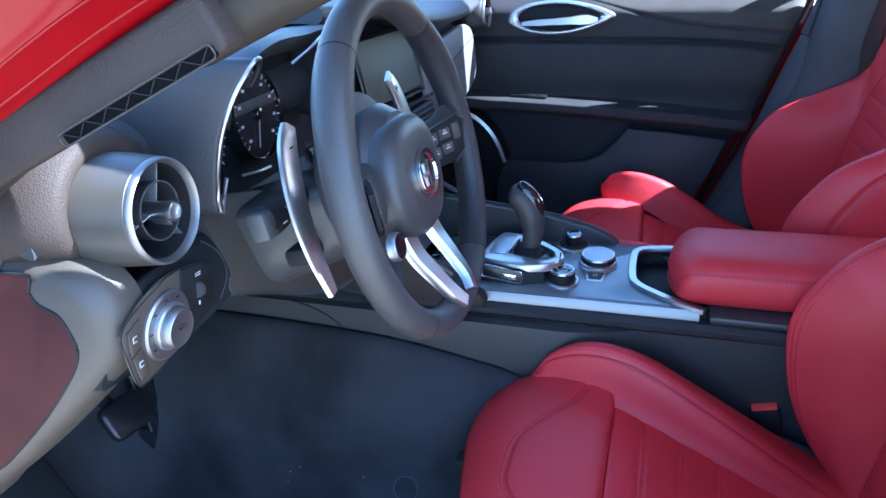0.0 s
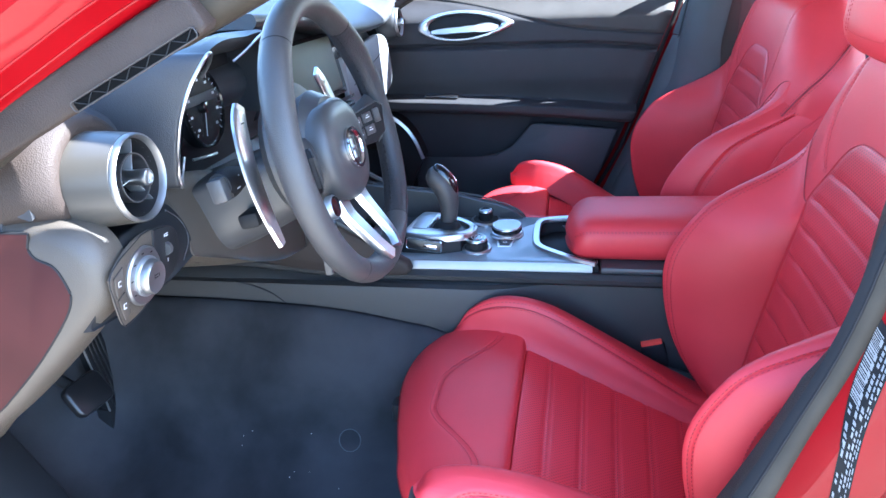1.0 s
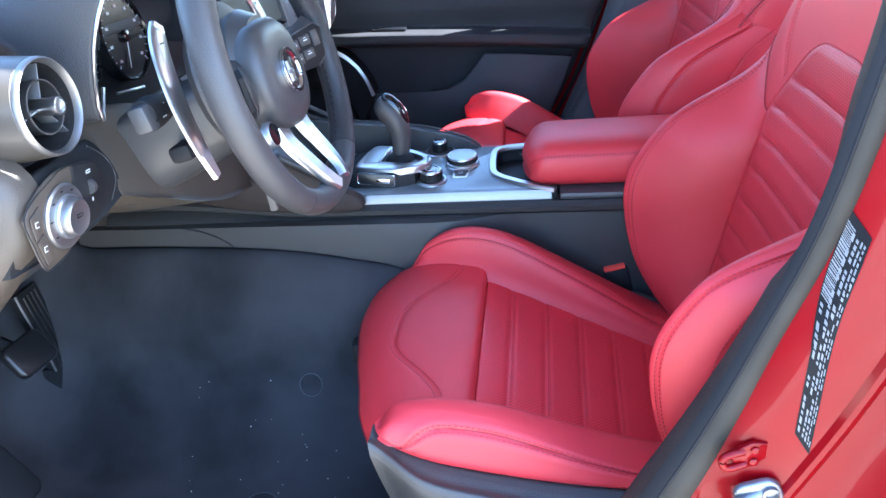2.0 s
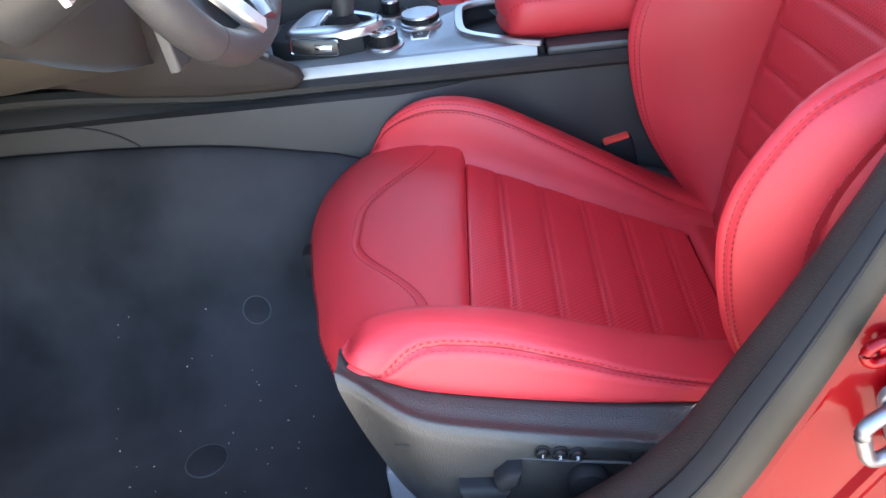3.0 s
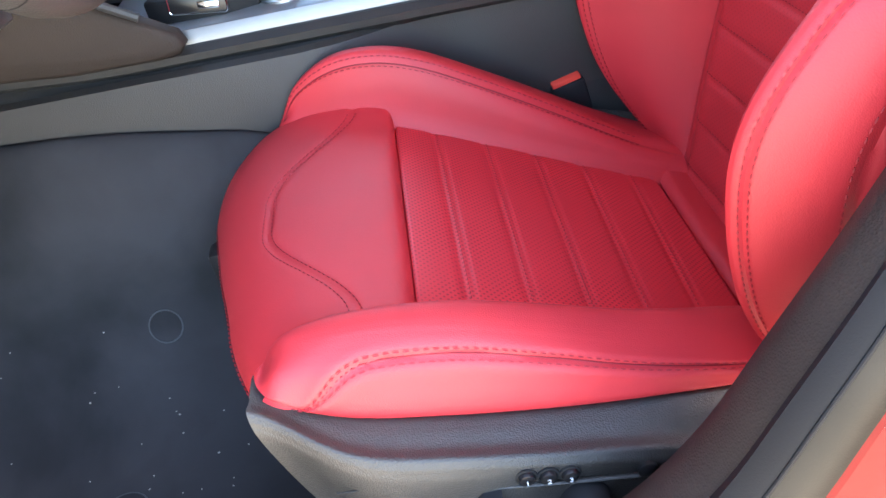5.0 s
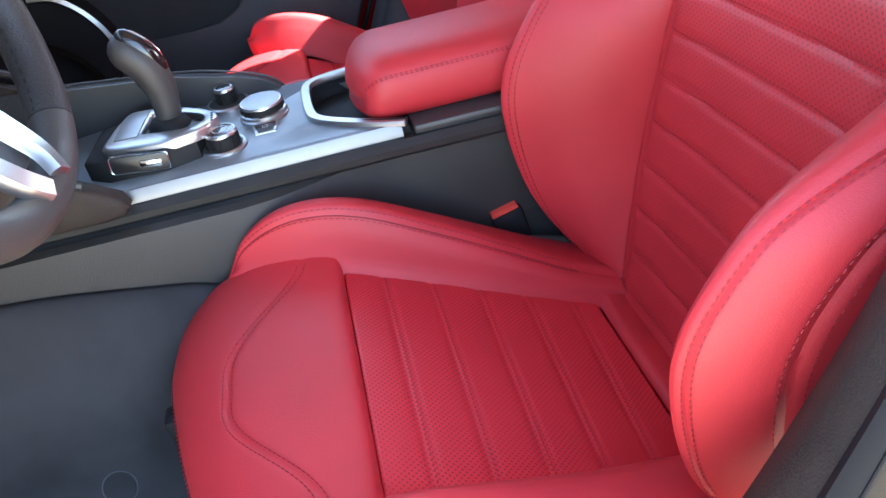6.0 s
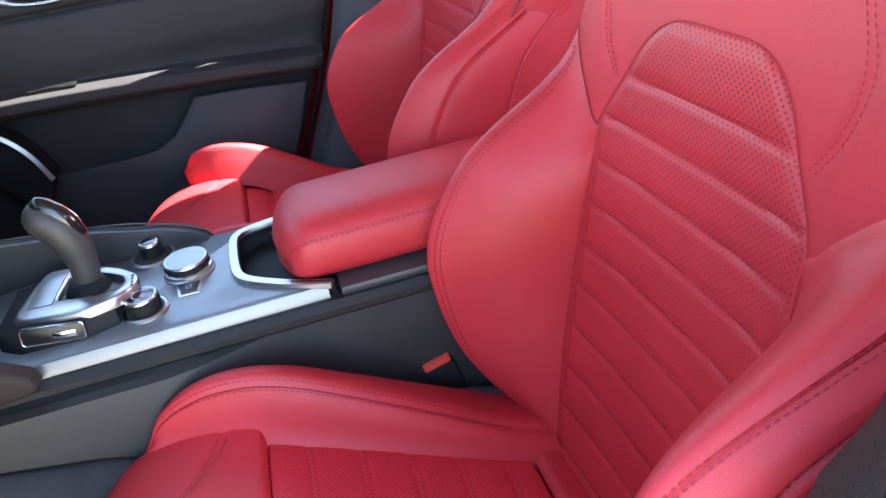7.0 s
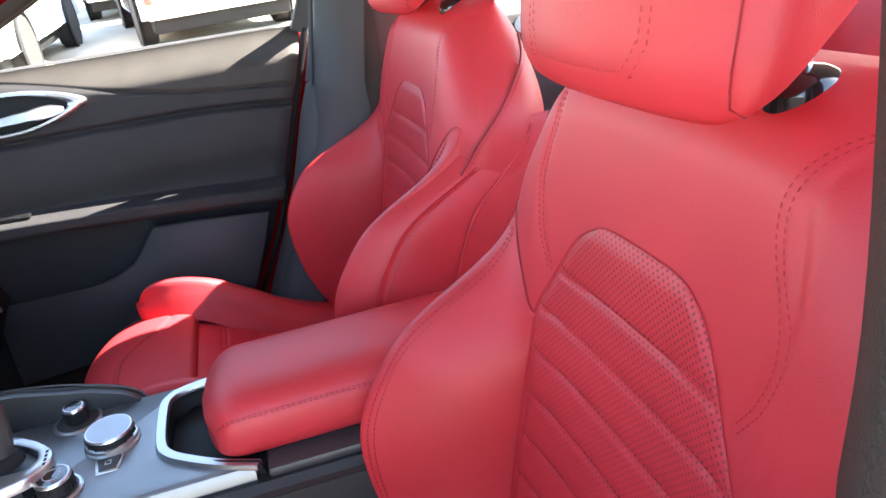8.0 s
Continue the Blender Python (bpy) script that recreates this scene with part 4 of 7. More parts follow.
for side in (-1, 1):
    st = curve([WM @ Vector(v) for v in ((side * 0.060, 0.004, -0.108), (side * 0.110, 0.006, -0.106), (side * 0.152, 0.008, -0.102))], 8)
    stalk = part("stalk", tube(st, [0.010, 0.010, 0.011, 0.013, 0.015, 0.016, 0.016, 0.014], 14, 1.15), BLACK, column, "black control stalk")
    part("stalk_end", moved(box(-0.010, 0.010, -0.014, 0.014, -0.011, 0.009, 0.004), WM @ pose(side * 0.154, 0.006, -0.100)), SATIN, stalk)
    part("stalk_mark", bars([(side * 0.128, 0.012, 0.008, 0.0016), (side * 0.128, 0.006, 0.006, 0.0012), (side * 0.134, 0.000, 0.008, 0.0014)], WM @ pose(0, 0, -0.0895)), INK, stalk)
part("adjuster_lever", moved(box(-0.020, 0.020, -0.010, 0.010, -0.014, 0.014, 0.006), WM @ pose(-0.080, -0.050, -0.115)), BLACK, column, "black column adjuster")

# ---- dashboard ----
dash = thing("dashboard", (-0.6, 0, 0.7), "dark moulded dashboard with round vents and instrument hoods", "dashboard")
DASH = [(-1.02, 0.930), (-0.86, 0.985), (-0.68, 1.000), (-0.56, 0.992), (-0.490, 0.965), (-0.475, 0.930), (-0.505, 0.890), (-0.520, 0.840), (-0.500, 0.790), (-0.515, 0.735), (-0.60, 0.66), (-0.75, 0.60), (-1.0, 0.60)]


def dash_section(y):
    a = abs(y)
    out = []
    for x, z in DASH:
        f = smooth_step(0.50, 0.72, a)
        dz = -0.055 * f * smooth_step(-0.95, -0.55, x) if z > 0.92 else 0.0
        lift = 0.012 * math.exp(-((y - 0.05) / 0.22) ** 2) if z > 0.95 else 0.0
        out.append(Vector((x - 0.010 * f, y, z + dz + lift)))
    return curve(out, 61)


ys = [-0.655 + 1.335 * i / 60 for i in range(61)]
part("dash_body", loft([dash_section(y) for y in ys]), SOFT, dash, "dark soft dash moulding", 50)

# left end: burgundy end panel in a grey frame
END = axes((0, -0.660, 0), (1, 0, 0), (0, 0, 1))
flat = lambda pts, n: [(p.x, p.y) for p in curve([(a, b, 0) for a, b in pts], n)]
frame_line = flat([(-0.98, 0.86), (-0.75, 0.878), (-0.60, 0.886), (-0.515, 0.888), (-0.470, 0.883), (-0.442, 0.872), (-0.424, 0.850), (-0.420, 0.822), (-0.428, 0.792), (-0.462, 0.752), (-0.538, 0.680), (-0.608, 0.622), (-0.70, 0.56), (-0.98, 0.52)], 70)
part("end_frame", plate(frame_line, 0.046, axes((0, -0.612, 0), (1, 0, 0), (0, 0, 1)), 0.020), GREYP, dash, "grey frame of the dash end", 70)
panel_line = flat([(-0.97, 0.852), (-0.75, 0.866), (-0.60, 0.873), (-0.500, 0.874), (-0.490, 0.872), (-0.494, 0.858), (-0.488, 0.847), (-0.470, 0.838), (-0.461, 0.818), (-0.460, 0.803), (-0.474, 0.778), (-0.515, 0.729), (-0.565, 0.679), (-0.60, 0.650), (-0.70, 0.588), (-0.97, 0.55)], 80)
part("panel_seam", tube([END @ Vector((a, b, -0.0015)) for a, b in panel_line], 0.0016, 6, closed=True), BLACK, dash)
part("end_panel", plate(panel_line, 0.003, axes((0, -0.657, 0), (1, 0, 0), (0, 0, 1)), 0.0006), BURG, dash, "dark burgundy end panel")

# lower fascia with the light switch
LF = curve([(-0.430, -0.650, 0.838), (-0.425, -0.60, 0.848), (-0.435, -0.54, 0.846), (-0.440, -0.485, 0.845)], 24)
LB = curve([(-0.452, -0.650, 0.768), (-0.440, -0.60, 0.770), (-0.428, -0.54, 0.776), (-0.420, -0.485, 0.790)], 24)
KF = curve([(-0.455, -0.480, 0.872), (-0.435, -0.42, 0.866), (-0.425, -0.36, 0.850), (-0.420, -0.25, 0.825), (-0.44, -0.13, 0.81)], 24)
KB = curve([(-0.418, -0.490, 0.788), (-0.405, -0.42, 0.756), (-0.400, -0.36, 0.728), (-0.400, -0.27, 0.695), (-0.42, -0.13, 0.660)], 24)


def fascia(upper, lower):
    return loft([curve([a + Vector((-0.10, 0, -0.03)), a + Vector((-0.02, 0, -0.002)), a, a.lerp(b, 0.5) + Vector((0.008, 0, 0)), b, b + Vector((-0.012, 0, -0.008)), b + Vector((-0.16, 0, -0.02)), b + Vector((-0.18, 0, 0.03))], 24) for a, b in zip(upper, lower)])


part("lower_fascia", fascia(LF, LB), BLACK, dash, "dark lower fascia", 60)
part("knee_bolster", fascia(KF, KB), GREYP, dash, "warm grey knee bolster", 60)
part("fascia_joint", tube([a.lerp(b, 0.5) + Vector((0.006, 0, 0)) for a, b in ((LF[20], LF[20]),)] + curve([LF[21] + Vector((0.002, 0, 0)), LF[22].lerp(LB[22], .3) + Vector((0.007, 0.004, 0)), LF[22].lerp(LB[22], .7) + Vector((0.007, 0.002, 0)), LB[20] + Vector((0.002, 0, 0))], 14), 0.0006, 6), SATIN, dash)
LP = axes((-0.4195, -0.593, 0.808), (-0.02, 0.998, -0.055), (0.10, 0.05, 1))
switch = part("light_switch_panel", plate(flat([(-0.062, 0.012), (-0.045, 0.026), (-0.010, 0.040), (0.030, 0.038), (0.036, 0.010), (0.030, -0.024), (0.000, -0.040), (-0.034, -0.046), (-0.046, -0.042), (-0.056, -0.014)], 44), 0.003, LP, 0.0012), GREYP, dash, "grey switch panel with headlamp dial")
part("dimmer_panel", plate(flat([(0.020, 0.040), (0.050, 0.036), (0.068, 0.026), (0.075, 0.008), (0.070, -0.014), (0.050, -0.026), (0.024, -0.030), (0.020, 0.0)], 36), 0.0045, LP, 0.0012), BLACK, switch, "black dimmer panel")
part("panel_rim", tube([LP @ Vector((a, b, 0.0030)) for a, b in flat([(0.0, 0.0410), (-0.045, 0.0265), (-0.0625, 0.0122), (-0.0565, -0.014), (-0.0465, -0.0424), (-0.034, -0.0465), (0.000, -0.0405), (0.024, -0.0305), (0.050, -0.0265), (0.0705, -0.0144), (0.0757, 0.008), (0.0686, 0.0264), (0.050, 0.0365), (0.020, 0.0415)], 60)], 0.0007, 6, closed=True), BLACK, switch)
LD = LP @ pose(-0.003, -0.004, 0)
part("dial_base", revolve([(0.033, 0.001), (0.033, 0.005), (0.031, 0.007), (0.020, 0.007)], LD, 44), EDGE, switch, "silver dial surround")
part("dial_collar", revolve([(0.0225, 0.006), (0.0225, 0.010), (0.0210, 0.0112), (0.0190, 0.011)], LD, 44), BRUSHED, switch)
part("dial", revolve([(0.0195, 0.006), (0.0195, 0.014), (0.0185, 0.0185), (0.0172, 0.0198), (0.0160, 0.0192), (0.004, 0.0192)], LD, 44), EDGE, switch, "silver headlamp dial")
for outline, b in (([(-0.056, 0.012), (-0.040, 0.019), (-0.040, -0.006), (-0.053, -0.011)], (-0.048, 0.003)), ([(-0.052, -0.014), (-0.040, -0.009), (-0.031, -0.034), (-0.043, -0.040)], (-0.042, -0.024))):
    key = part("switch_button", plate(outline, 0.003, LP @ pose(0, 0, 0.0015), 0.001), GREYP, switch)
    part("button_gap", tube([LP @ Vector((a, c, 0.0034)) for a, c in outline], 0.0005, 5, closed=True), BLACK, switch)
    for dx, dz, w, h in ((0, 0.003, 0.005, 0.0010), (0, -0.002, 0.005, 0.0010), (-0.0022, 0.0005, 0.0010, 0.005)):
        part("switch_mark", bars([(b[0] + dx, b[1] + dz, w, h)], LP @ pose(0, 0, 0.0046)), INK, key)
for bar in [(0.048, 0.028, 0.006, 0.0010), (0.048, 0.0255, 0.006, 0.0010), (0.0435, 0.0268, 0.0010, 0.0035), (0.048, -0.004, 0.002, 0.004)]:
    part("switch_mark", bars([bar], LP @ pose(0, 0, 0.0046)), INK, switch)
for bar in [(0, 0.003, 0.006, 0.001), (0, 0.0, 0.006, 0.001), (-0.004, 0.0015, 0.001, 0.005), (0.005, 0.0015, 0.001, 0.004)]:
    part("dial_mark", bars([bar], LD @ pose(0, 0, 0.0194)), BLACK, switch)
for a in range(60, 250, 38):
    part("dial_mark", bars([(0, 0, 0.0038, 0.0013)], LD @ pose(0.0268 * math.cos(radians(a)), 0.0268 * math.sin(radians(a)), 0.0071)), BLACK, switch)
part("thumb_wheel", revolve([(0.008, -0.003), (0.008, 0.003)], LP @ pose(0.047, 0.010, 0.003, 0, 90, 0), 20), EDGE, switch)


def round_vent(centre, direction, length, radius, name, housing, parent):
    """A round air vent: barrel, bright ring, inner vanes and centre knob."""
    z = Vector(direction).normalized()
    m = axes(centre, Vector((0, 1, 0)), z.cross(Vector((0, 1, 0))))
    if (m.to_3x3() @ Vector((0, 0, 1))).dot(z) < 0:
        m = axes(centre, Vector((0, -1, 0)), z.cross(Vector((0, -1, 0))))
    v = part(name, revolve([(radius * 1.08, -length), (radius * 1.10, -length * .6), (radius * 1.05, -length * .25), (radius * 0.985, -0.002), (radius * 0.93, 0.0), (radius * 0.88, -0.010), (radius * 0.86, -0.05), (radius * 0.60, -0.056)], m, 48), housing, parent, "barrel-shaped vent housing")
    part("vent_ring", revolve([(radius * 0.95, -0.006), (radius * 0.985, 0.000), (radius * 0.97, 0.004), (radius * 0.93, 0.0055), (radius * 0.885, 0.002), (radius * 0.86, -0.008), (radius * 0.95, -0.006)], m, 56, False), EDGE, v, "bright satin vent ring")
    part("vent_well", revolve([(radius * 0.865, -0.002), (radius * 0.84, -0.03), (radius * 0.70, -0.045), (0.002, -0.046)], m, 40, False), BLACK, v)
    part("vent_core", revolve([(radius * 0.52, -0.030), (radius * 0.55, -0.004), (radius * 0.535, -0.002), (radius * 0.51, -0.004), (radius * 0.48, -0.030)], m, 36, False), BLACK, v)
    part("core_edge", tube([m @ Vector((radius * 0.535 * math.cos(a), radius * 0.535 * math.sin(a), -0.0022)) for a in [2 * math.pi * k / 40 for k in range(40)]], 0.0008, 6, closed=True), SATIN, v)
    for k in range(3):
        b = m @ Matrix.Rotation(radians(70 + 120 * k), 4, "Z")
        part("vent_vane", moved(box(radius * .10, radius * .86, -0.0009, 0.0009, -0.024, -0.006, 0.0008), b), BRUSHED, v)
        part("vent_petal", moved(box(radius * .16, radius * .50, -0.0045, 0.0045, -0.028, -0.022, 0.003), b @ Matrix.Rotation(radians(60), 4, "Z")), BLACK, v)
    part("vent_knob", revolve([(0.0085, -0.02), (0.0085, 0.006), (0.0092, 0.009), (0.0085, 0.013), (0.0065, 0.0135), (0.0058, 0.011), (0.001, 0.011)], m, 24), SILVER, v, "bright vent knob")
    return v


round_vent((-0.405, -0.586, 0.911), (1.0, -0.04, 0.05), 0.130, 0.0475, "side_vent", VENTBODY, dash)
round_vent((-0.415, 0.640, 0.956), (1.0, -0.10, 0.05), 0.04, 0.036, "side_vent", SOFT, dash)
# padded cowl that carries the driver's vent barrel
rings = []
for x, r, z, y in ((-0.458, 0.050, 0.911, -0.586), (-0.456, 0.054, 0.911, -0.586), (-0.462, 0.064, 0.911, -0.586), (-0.484, 0.072, 0.912, -0.586), (-0.52, 0.082, 0.912, -0.584), (-0.58, 0.094, 0.912, -0.582), (-0.75, 0.104, 0.91, -0.58)):
    rings.append([Vector((x, y + r * math.cos(t) * (1.15 if math.cos(t) > 0 else 1.0), z + r * math.sin(t) * (1.0 if math.sin(t) > 0 else 0.72))) for t in (2 * math.pi * j / 36 for j in range(36))])
part("vent_cowl", loft(rings), BROWN, dash, "padded grained cowl", 60)

# instrument hood: one brow over two round gauges, with a bright edge
RIM = curve([(-0.428, -0.452, 0.897), (-0.430, -0.462, 0.872), (-0.421, -0.480, 0.868), (-0.417, -0.487, 0.892), (-0.404, -0.488, 0.945), (-0.384, -0.486, 0.988), (-0.366, -0.478, 1.016), (-0.366, -0.462, 1.020), (-0.378, -0.446, 1.008), (-0.395, -0.438, 0.990)], 60)
BROW = curve([(-0.372, -0.478, 1.014), (-0.374, -0.440, 1.024), (-0.380, -0.40, 1.027), (-0.386, -0.36, 1.026), (-0.396, -0.30, 1.022), (-0.400, -0.25, 1.022), (-0.404, -0.20, 1.016), (-0.410, -0.165, 0.99), (-0.425, -0.158, 0.94), (-0.445, -0.165, 0.89)], 60)


def sweep_back(line, steps):
    return loft([[p + Vector((dx, (p.y + 0.372) * grow, dz + (p.z - 0.94) * lift)) for p in line] for dx, grow, dz, lift in steps], False, False)


hood = part("instrument_hood", sweep_back(BROW, ((-0.020, -0.02, -0.014, -0.05), (0.0, 0.0, 0.0, 0.0), (-0.012, 0.01, 0.003, 0.0), (-0.06, 0.05, 0.004, -0.05), (-0.15, 0.10, -0.004, -0.25), (-0.30, 0.12, -0.02, -0.5))), SOFT, dash, "curved instrument hood")
hood.modifiers.new("thickness", "SOLIDIFY").thickness = 0.004
wall = part("hood_wall", sweep_back(RIM[4:48], ((0.0, 0.0, 0.0, 0.0), (-0.006, 0.02, 0.0, 0.01), (-0.05, 0.10, 0.0, 0.02), (-0.10, 0.18, -0.004, 0.0), (-0.16, 0.26, -0.010, -0.05))), SOFT, hood, "tubular side of the instrument hood")
wall.modifiers.new("thickness", "SOLIDIFY").thickness = 0.003
part("hood_edge", tube(RIM, 0.0022, 8), SILVER, hood, "thin bright hood edge")
part("hood_edge", tube(curve([(-0.366, -0.270, 1.033), (-0.376, -0.292, 1.024), (-0.394, -0.302, 1.007), (-0.411, -0.318, 0.992)], 12), 0.002, 8), SILVER, hood, "thin bright hood edge")
part("cluster_panel", loft([[Vector((x, y, z)) for x, y, z in r] for r in ([(-0.484, -0.49, 0.84), (-0.484, -0.17, 0.84), (-0.56, -0.17, 0.82), (-0.56, -0.49, 0.82)], [(-0.494, -0.49, 1.0), (-0.494, -0.17, 1.0), (-0.56, -0.17, 1.0), (-0.56, -0.49, 1.0)])]), BLACK, hood, "black instrument panel", smooth=False)
for yc, r in ((-0.428, 0.056), (-0.302, 0.056)):
    gm = axes((-0.474, yc, 0.928), (0, 1, 0), (-0.10, 0, 1))
    part("gauge_face", revolve([(r, -0.014), (r, 0.0), (0.001, 0.0)], gm, 48), GAUGE, hood, "black round gauge with white marks")
    part("gauge_ring", revolve([(r * .97, 0.0), (r * .985, 0.003), (r * .95, 0.004), (r * .93, 0.001)], gm, 48, False), GLOSS, hood)
    ticks = []
    for k in range(25):
        a = radians(225 - 270 * k / 24)
        big = k % 3 == 0
        m2 = gm @ pose(r * 0.86 * math.cos(a), r * 0.86 * math.sin(a), 0.0006, 0, 0, math.degrees(a))
        ticks.append(bars([(0, 0, 0.007 if big else 0.004, 0.0014 if big else 0.0008)], m2))
        if big:
            ticks.append(bars([(0, 0, 0.006, 0.0036)], gm @ pose(r * 0.68 * math.cos(a), r * 0.68 * math.sin(a), 0.0006)))
    part("gauge_marks", joined(*ticks), INK, hood)
    part("gauge_needle", bars([(0.018, 0, 0.045, 0.0018)], gm @ pose(0, 0, 0.003, 0, 0, 250)), INK, hood)
    part("gauge_hub", revolve([(0.008, 0.0), (0.008, 0.005), (0.006, 0.006)], gm, 20), GLOSS, hood)
part("cluster_trim", tube(curve([(-0.47, -0.36, 0.868), (-0.462, -0.33, 0.866), (-0.466, -0.30, 0.862)], 10), 0.002, 8), SILVER, hood)

# central display under the wide cowl
SM = axes((-0.462, 0.132, 0.914), (0.06, 1, 0), (-0.22, 0, 1))
screen = part("display", plate(rounded(0.27, 0.125, 0.012), 0.006, SM, 0.002), GLOSS, dash, "wide dark infotainment display")
part("display_glass", plate(rounded(0.215, 0.105, 0.006), 0.002, SM @ pose(-0.018, 0.002, 0.0055), 0.0005), SCREEN, screen, "switched-off screen glass")
for side in (-1, 1):
    part("centre_vent", moved(box(-0.055, 0.055, -0.022, 0.022, -0.03, 0.006, 0.006), SM @ pose(side * 0.07, -0.105, 0.004)), BLACK, dash, "flat centre vent")
    for k in range(4):
        part("vent_slat", moved(box(-0.050, 0.050, -0.001, 0.001, -0.012, 0.008, 0.0008), SM @ pose(side * 0.07, -0.120 + 0.010 * k, 0.005, -20, 0, 0)), SATIN, dash)
part("vent_trim", strip([SM @ Vector((-0.135 + 0.27 * i / 12, -0.075, 0.004)) for i in range(13)], 0.004, 0.004, (1, 0, 0.2)), CHROME, dash)
part("centre_stack", loft([[Vector((x, y, z)) for y in (-0.11, -0.09, 0.09, 0.11)] + [Vector((x - 0.12, 0.11, z)), Vector((x - 0.12, -0.11, z))] for x, z in ((-0.51, 0.83), (-0.47, 0.76), (-0.42, 0.69), (-0.37, 0.63))]), SATIN, dash)
for k in range(3):
    part("climate_dial", revolve([(0.018, 0), (0.018, 0.012), (0.016, 0.016), (0.002, 0.016)], axes((-0.452, -0.06 + 0.06 * k, 0.735), (0, 1, 0), (-0.5, 0, 1)), 28), BRUSHED, dash, "round climate dial")
# upper pad that swoops over the display to the far vent, and the metallic fascia under it
PAD = [(-0.20, 1.020), (-0.10, 1.012), (0.03, 1.004), (0.12, 0.990), (0.215, 0.971), (0.30, 0.962), (0.40, 0.957), (0.50, 0.956), (0.57, 0.960), (0.63, 0.976), (0.68, 0.998)]


def pad_section(y):
    z = knots(PAD, y)
    return curve([(-0.56, y, z - 0.004), (-0.462, y, z + 0.002), (-0.436, y, z), (-0.424, y, z + 0.010), (-0.432, y, z + 0.024), (-0.470, y, 0.45 * z + 0.55 * 1.032 + 0.008), (-0.54, y, 1.036), (-0.66, y, 1.040), (-0.82, y, 1.015), (-0.98, y, 0.955)], 40)


part("upper_pad", loft([pad_section(-0.20 + 0.875 * i / 50) for i in range(51)]), SOFT, dash, "soft upper pad of the dash", 60)
FASC = axes((-0.357, 0, 0), (0, 1, 0), (-0.10, 0, 1))
fascia_line = flat([(0.24, 0.925), (0.29, 0.930), (0.42, 0.938), (0.53, 0.943), (0.592, 0.930), (0.610, 0.900), (0.612, 0.856), (0.606, 0.838), (0.575, 0.812), (0.47, 0.790), (0.36, 0.786), (0.24, 0.80)], 60)
trim = part("fascia_trim", plate([(a, b) for a, b in fascia_line], 0.012, FASC @ pose(0, 0, -0.002), 0.004), FASCIA, dash, "pale metallic fascia trim", 50)
part("fascia_seam", tube([FASC @ Vector((0.28 + 0.36 * k / 20, 0.862 + 0.052 * k / 20, 0.0098)) for k in range(21)], 0.0011, 6), BLACK, trim)

# defroster slot with angled louvres by the pillar
DSA, DSB = Vector((-0.3517, -0.722, 1.0127)), Vector((-0.2406, -0.722, 1.0660))
DS = axes(DSA.lerp(DSB, 0.5), DSB - DSA, Vector((0.45, -0.80, 0.10)).cross(DSB - DSA))
# thin flat plate; its black colour stands for the slot's shaded depth
slot = part("defroster_slot", plate(rounded(0.128, 0.0075, 0.002), 0.002, DS @ pose(0, -0.0006, 0), 0.0004), SLOTSHADE, dash, "long defroster slot with louvres, its inner shade painted black")
part("slot_rim", tube([DS @ Vector((a, b, 0.0045)) for a, b in rounded(0.130, 0.0086, 0.003)], 0.0006, 6, closed=True), TUNNEL, slot)
for k in range(12):
    part("louvre", moved(box(-0.0062, 0.0062, -0.00035, 0.00035, 0.0, 0.0008, 0.0), DS @ pose(-0.0575 + 0.01045 * k, 0, 0.0020, 0, 0, 34 if k % 2 else -34)), BLACK, slot)
part("slot_base", plate(rounded(0.30, 0.036, 0.008), 0.023, DS @ pose(-0.078, 0.0132, -0.0225), 0.004), BROWN, slot)

# ---- pedals and footrest ----
pedals = thing("accelerator_pedal", (-0.78, -0.24, 0.33), "black ribbed accelerator pedal with a bright edge", "pedal")
pedal_line = curve([(-0.806, -0.262, 0.520), (-0.798, -0.263, 0.478), (-0.786, -0.264, 0.424), (-0.778, -0.265, 0.376)], 14)
part("pedal_pad", loft([[p + Vector((0.0, 0.0, 0.0)), p + Vector((0.004, 0.003, 0.001)), p + Vector((0.004, 0.052, 0.001)), p + Vector((0.0, 0.055, 0.0)), p + Vector((-0.014, 0.052, -0.006)), p + Vector((-0.014, 0.003, -0.006))] for p in pedal_line]), BLACK, pedals, "black pedal pad", 40)
part("pedal_edge", tube([p + Vector((0.003, -0.001, 0.0)) for p in pedal_line], 0.0018, 8), EDGE, pedals, "bright metal edge")
for k in range(4):
    part("pad_rib", tube([p + Vector((0.0045, 0.013 + 0.010 * k, 0.0)) for p in pedal_line[1:]], 0.0016, 6), GLOSSBUTTON, pedals)
part("pedal_foot", loft([[Vector((x, y, z)) for x, y in ((-0.80, -0.268), (-0.775, -0.268), (-0.772, -0.205), (-0.80, -0.205))] for z in (0.225, 0.31, 0.378)]), BLACK, pedals)
brakes = thing("brake_pedal", (-0.76, -0.36, 0.40), "black brake pedal on a dark arm", "pedal")
bp_ = axes((-0.770, -0.318, 0.445), (0.12, 1, 0), (-0.55, 0.1, 0.82))
part("pedal_pad", plate(rounded(0.078, 0.060, 0.014), 0.014, bp_, 0.004), GLOSSBUTTON, brakes, "smooth black pedal pad")
part("pedal_arm", tube(curve([(-0.785, -0.318, 0.455), (-0.84, -0.318, 0.50), (-0.88, -0.318, 0.66), (-0.89, -0.318, 0.80)], 10), 0.010, 10), BLACK, brakes)
brake = thing("footrest", (-0.80, -0.47, 0.27), "black plastic footrest beside the pedals", "footrest")
part("footrest_pad", plate(rounded(0.09, 0.22, 0.02), 0.02, axes((-0.80, -0.47, 0.36), (0.1, 1, 0), (-0.6, 0, 0.8)), 0.005), BLACK, brake)

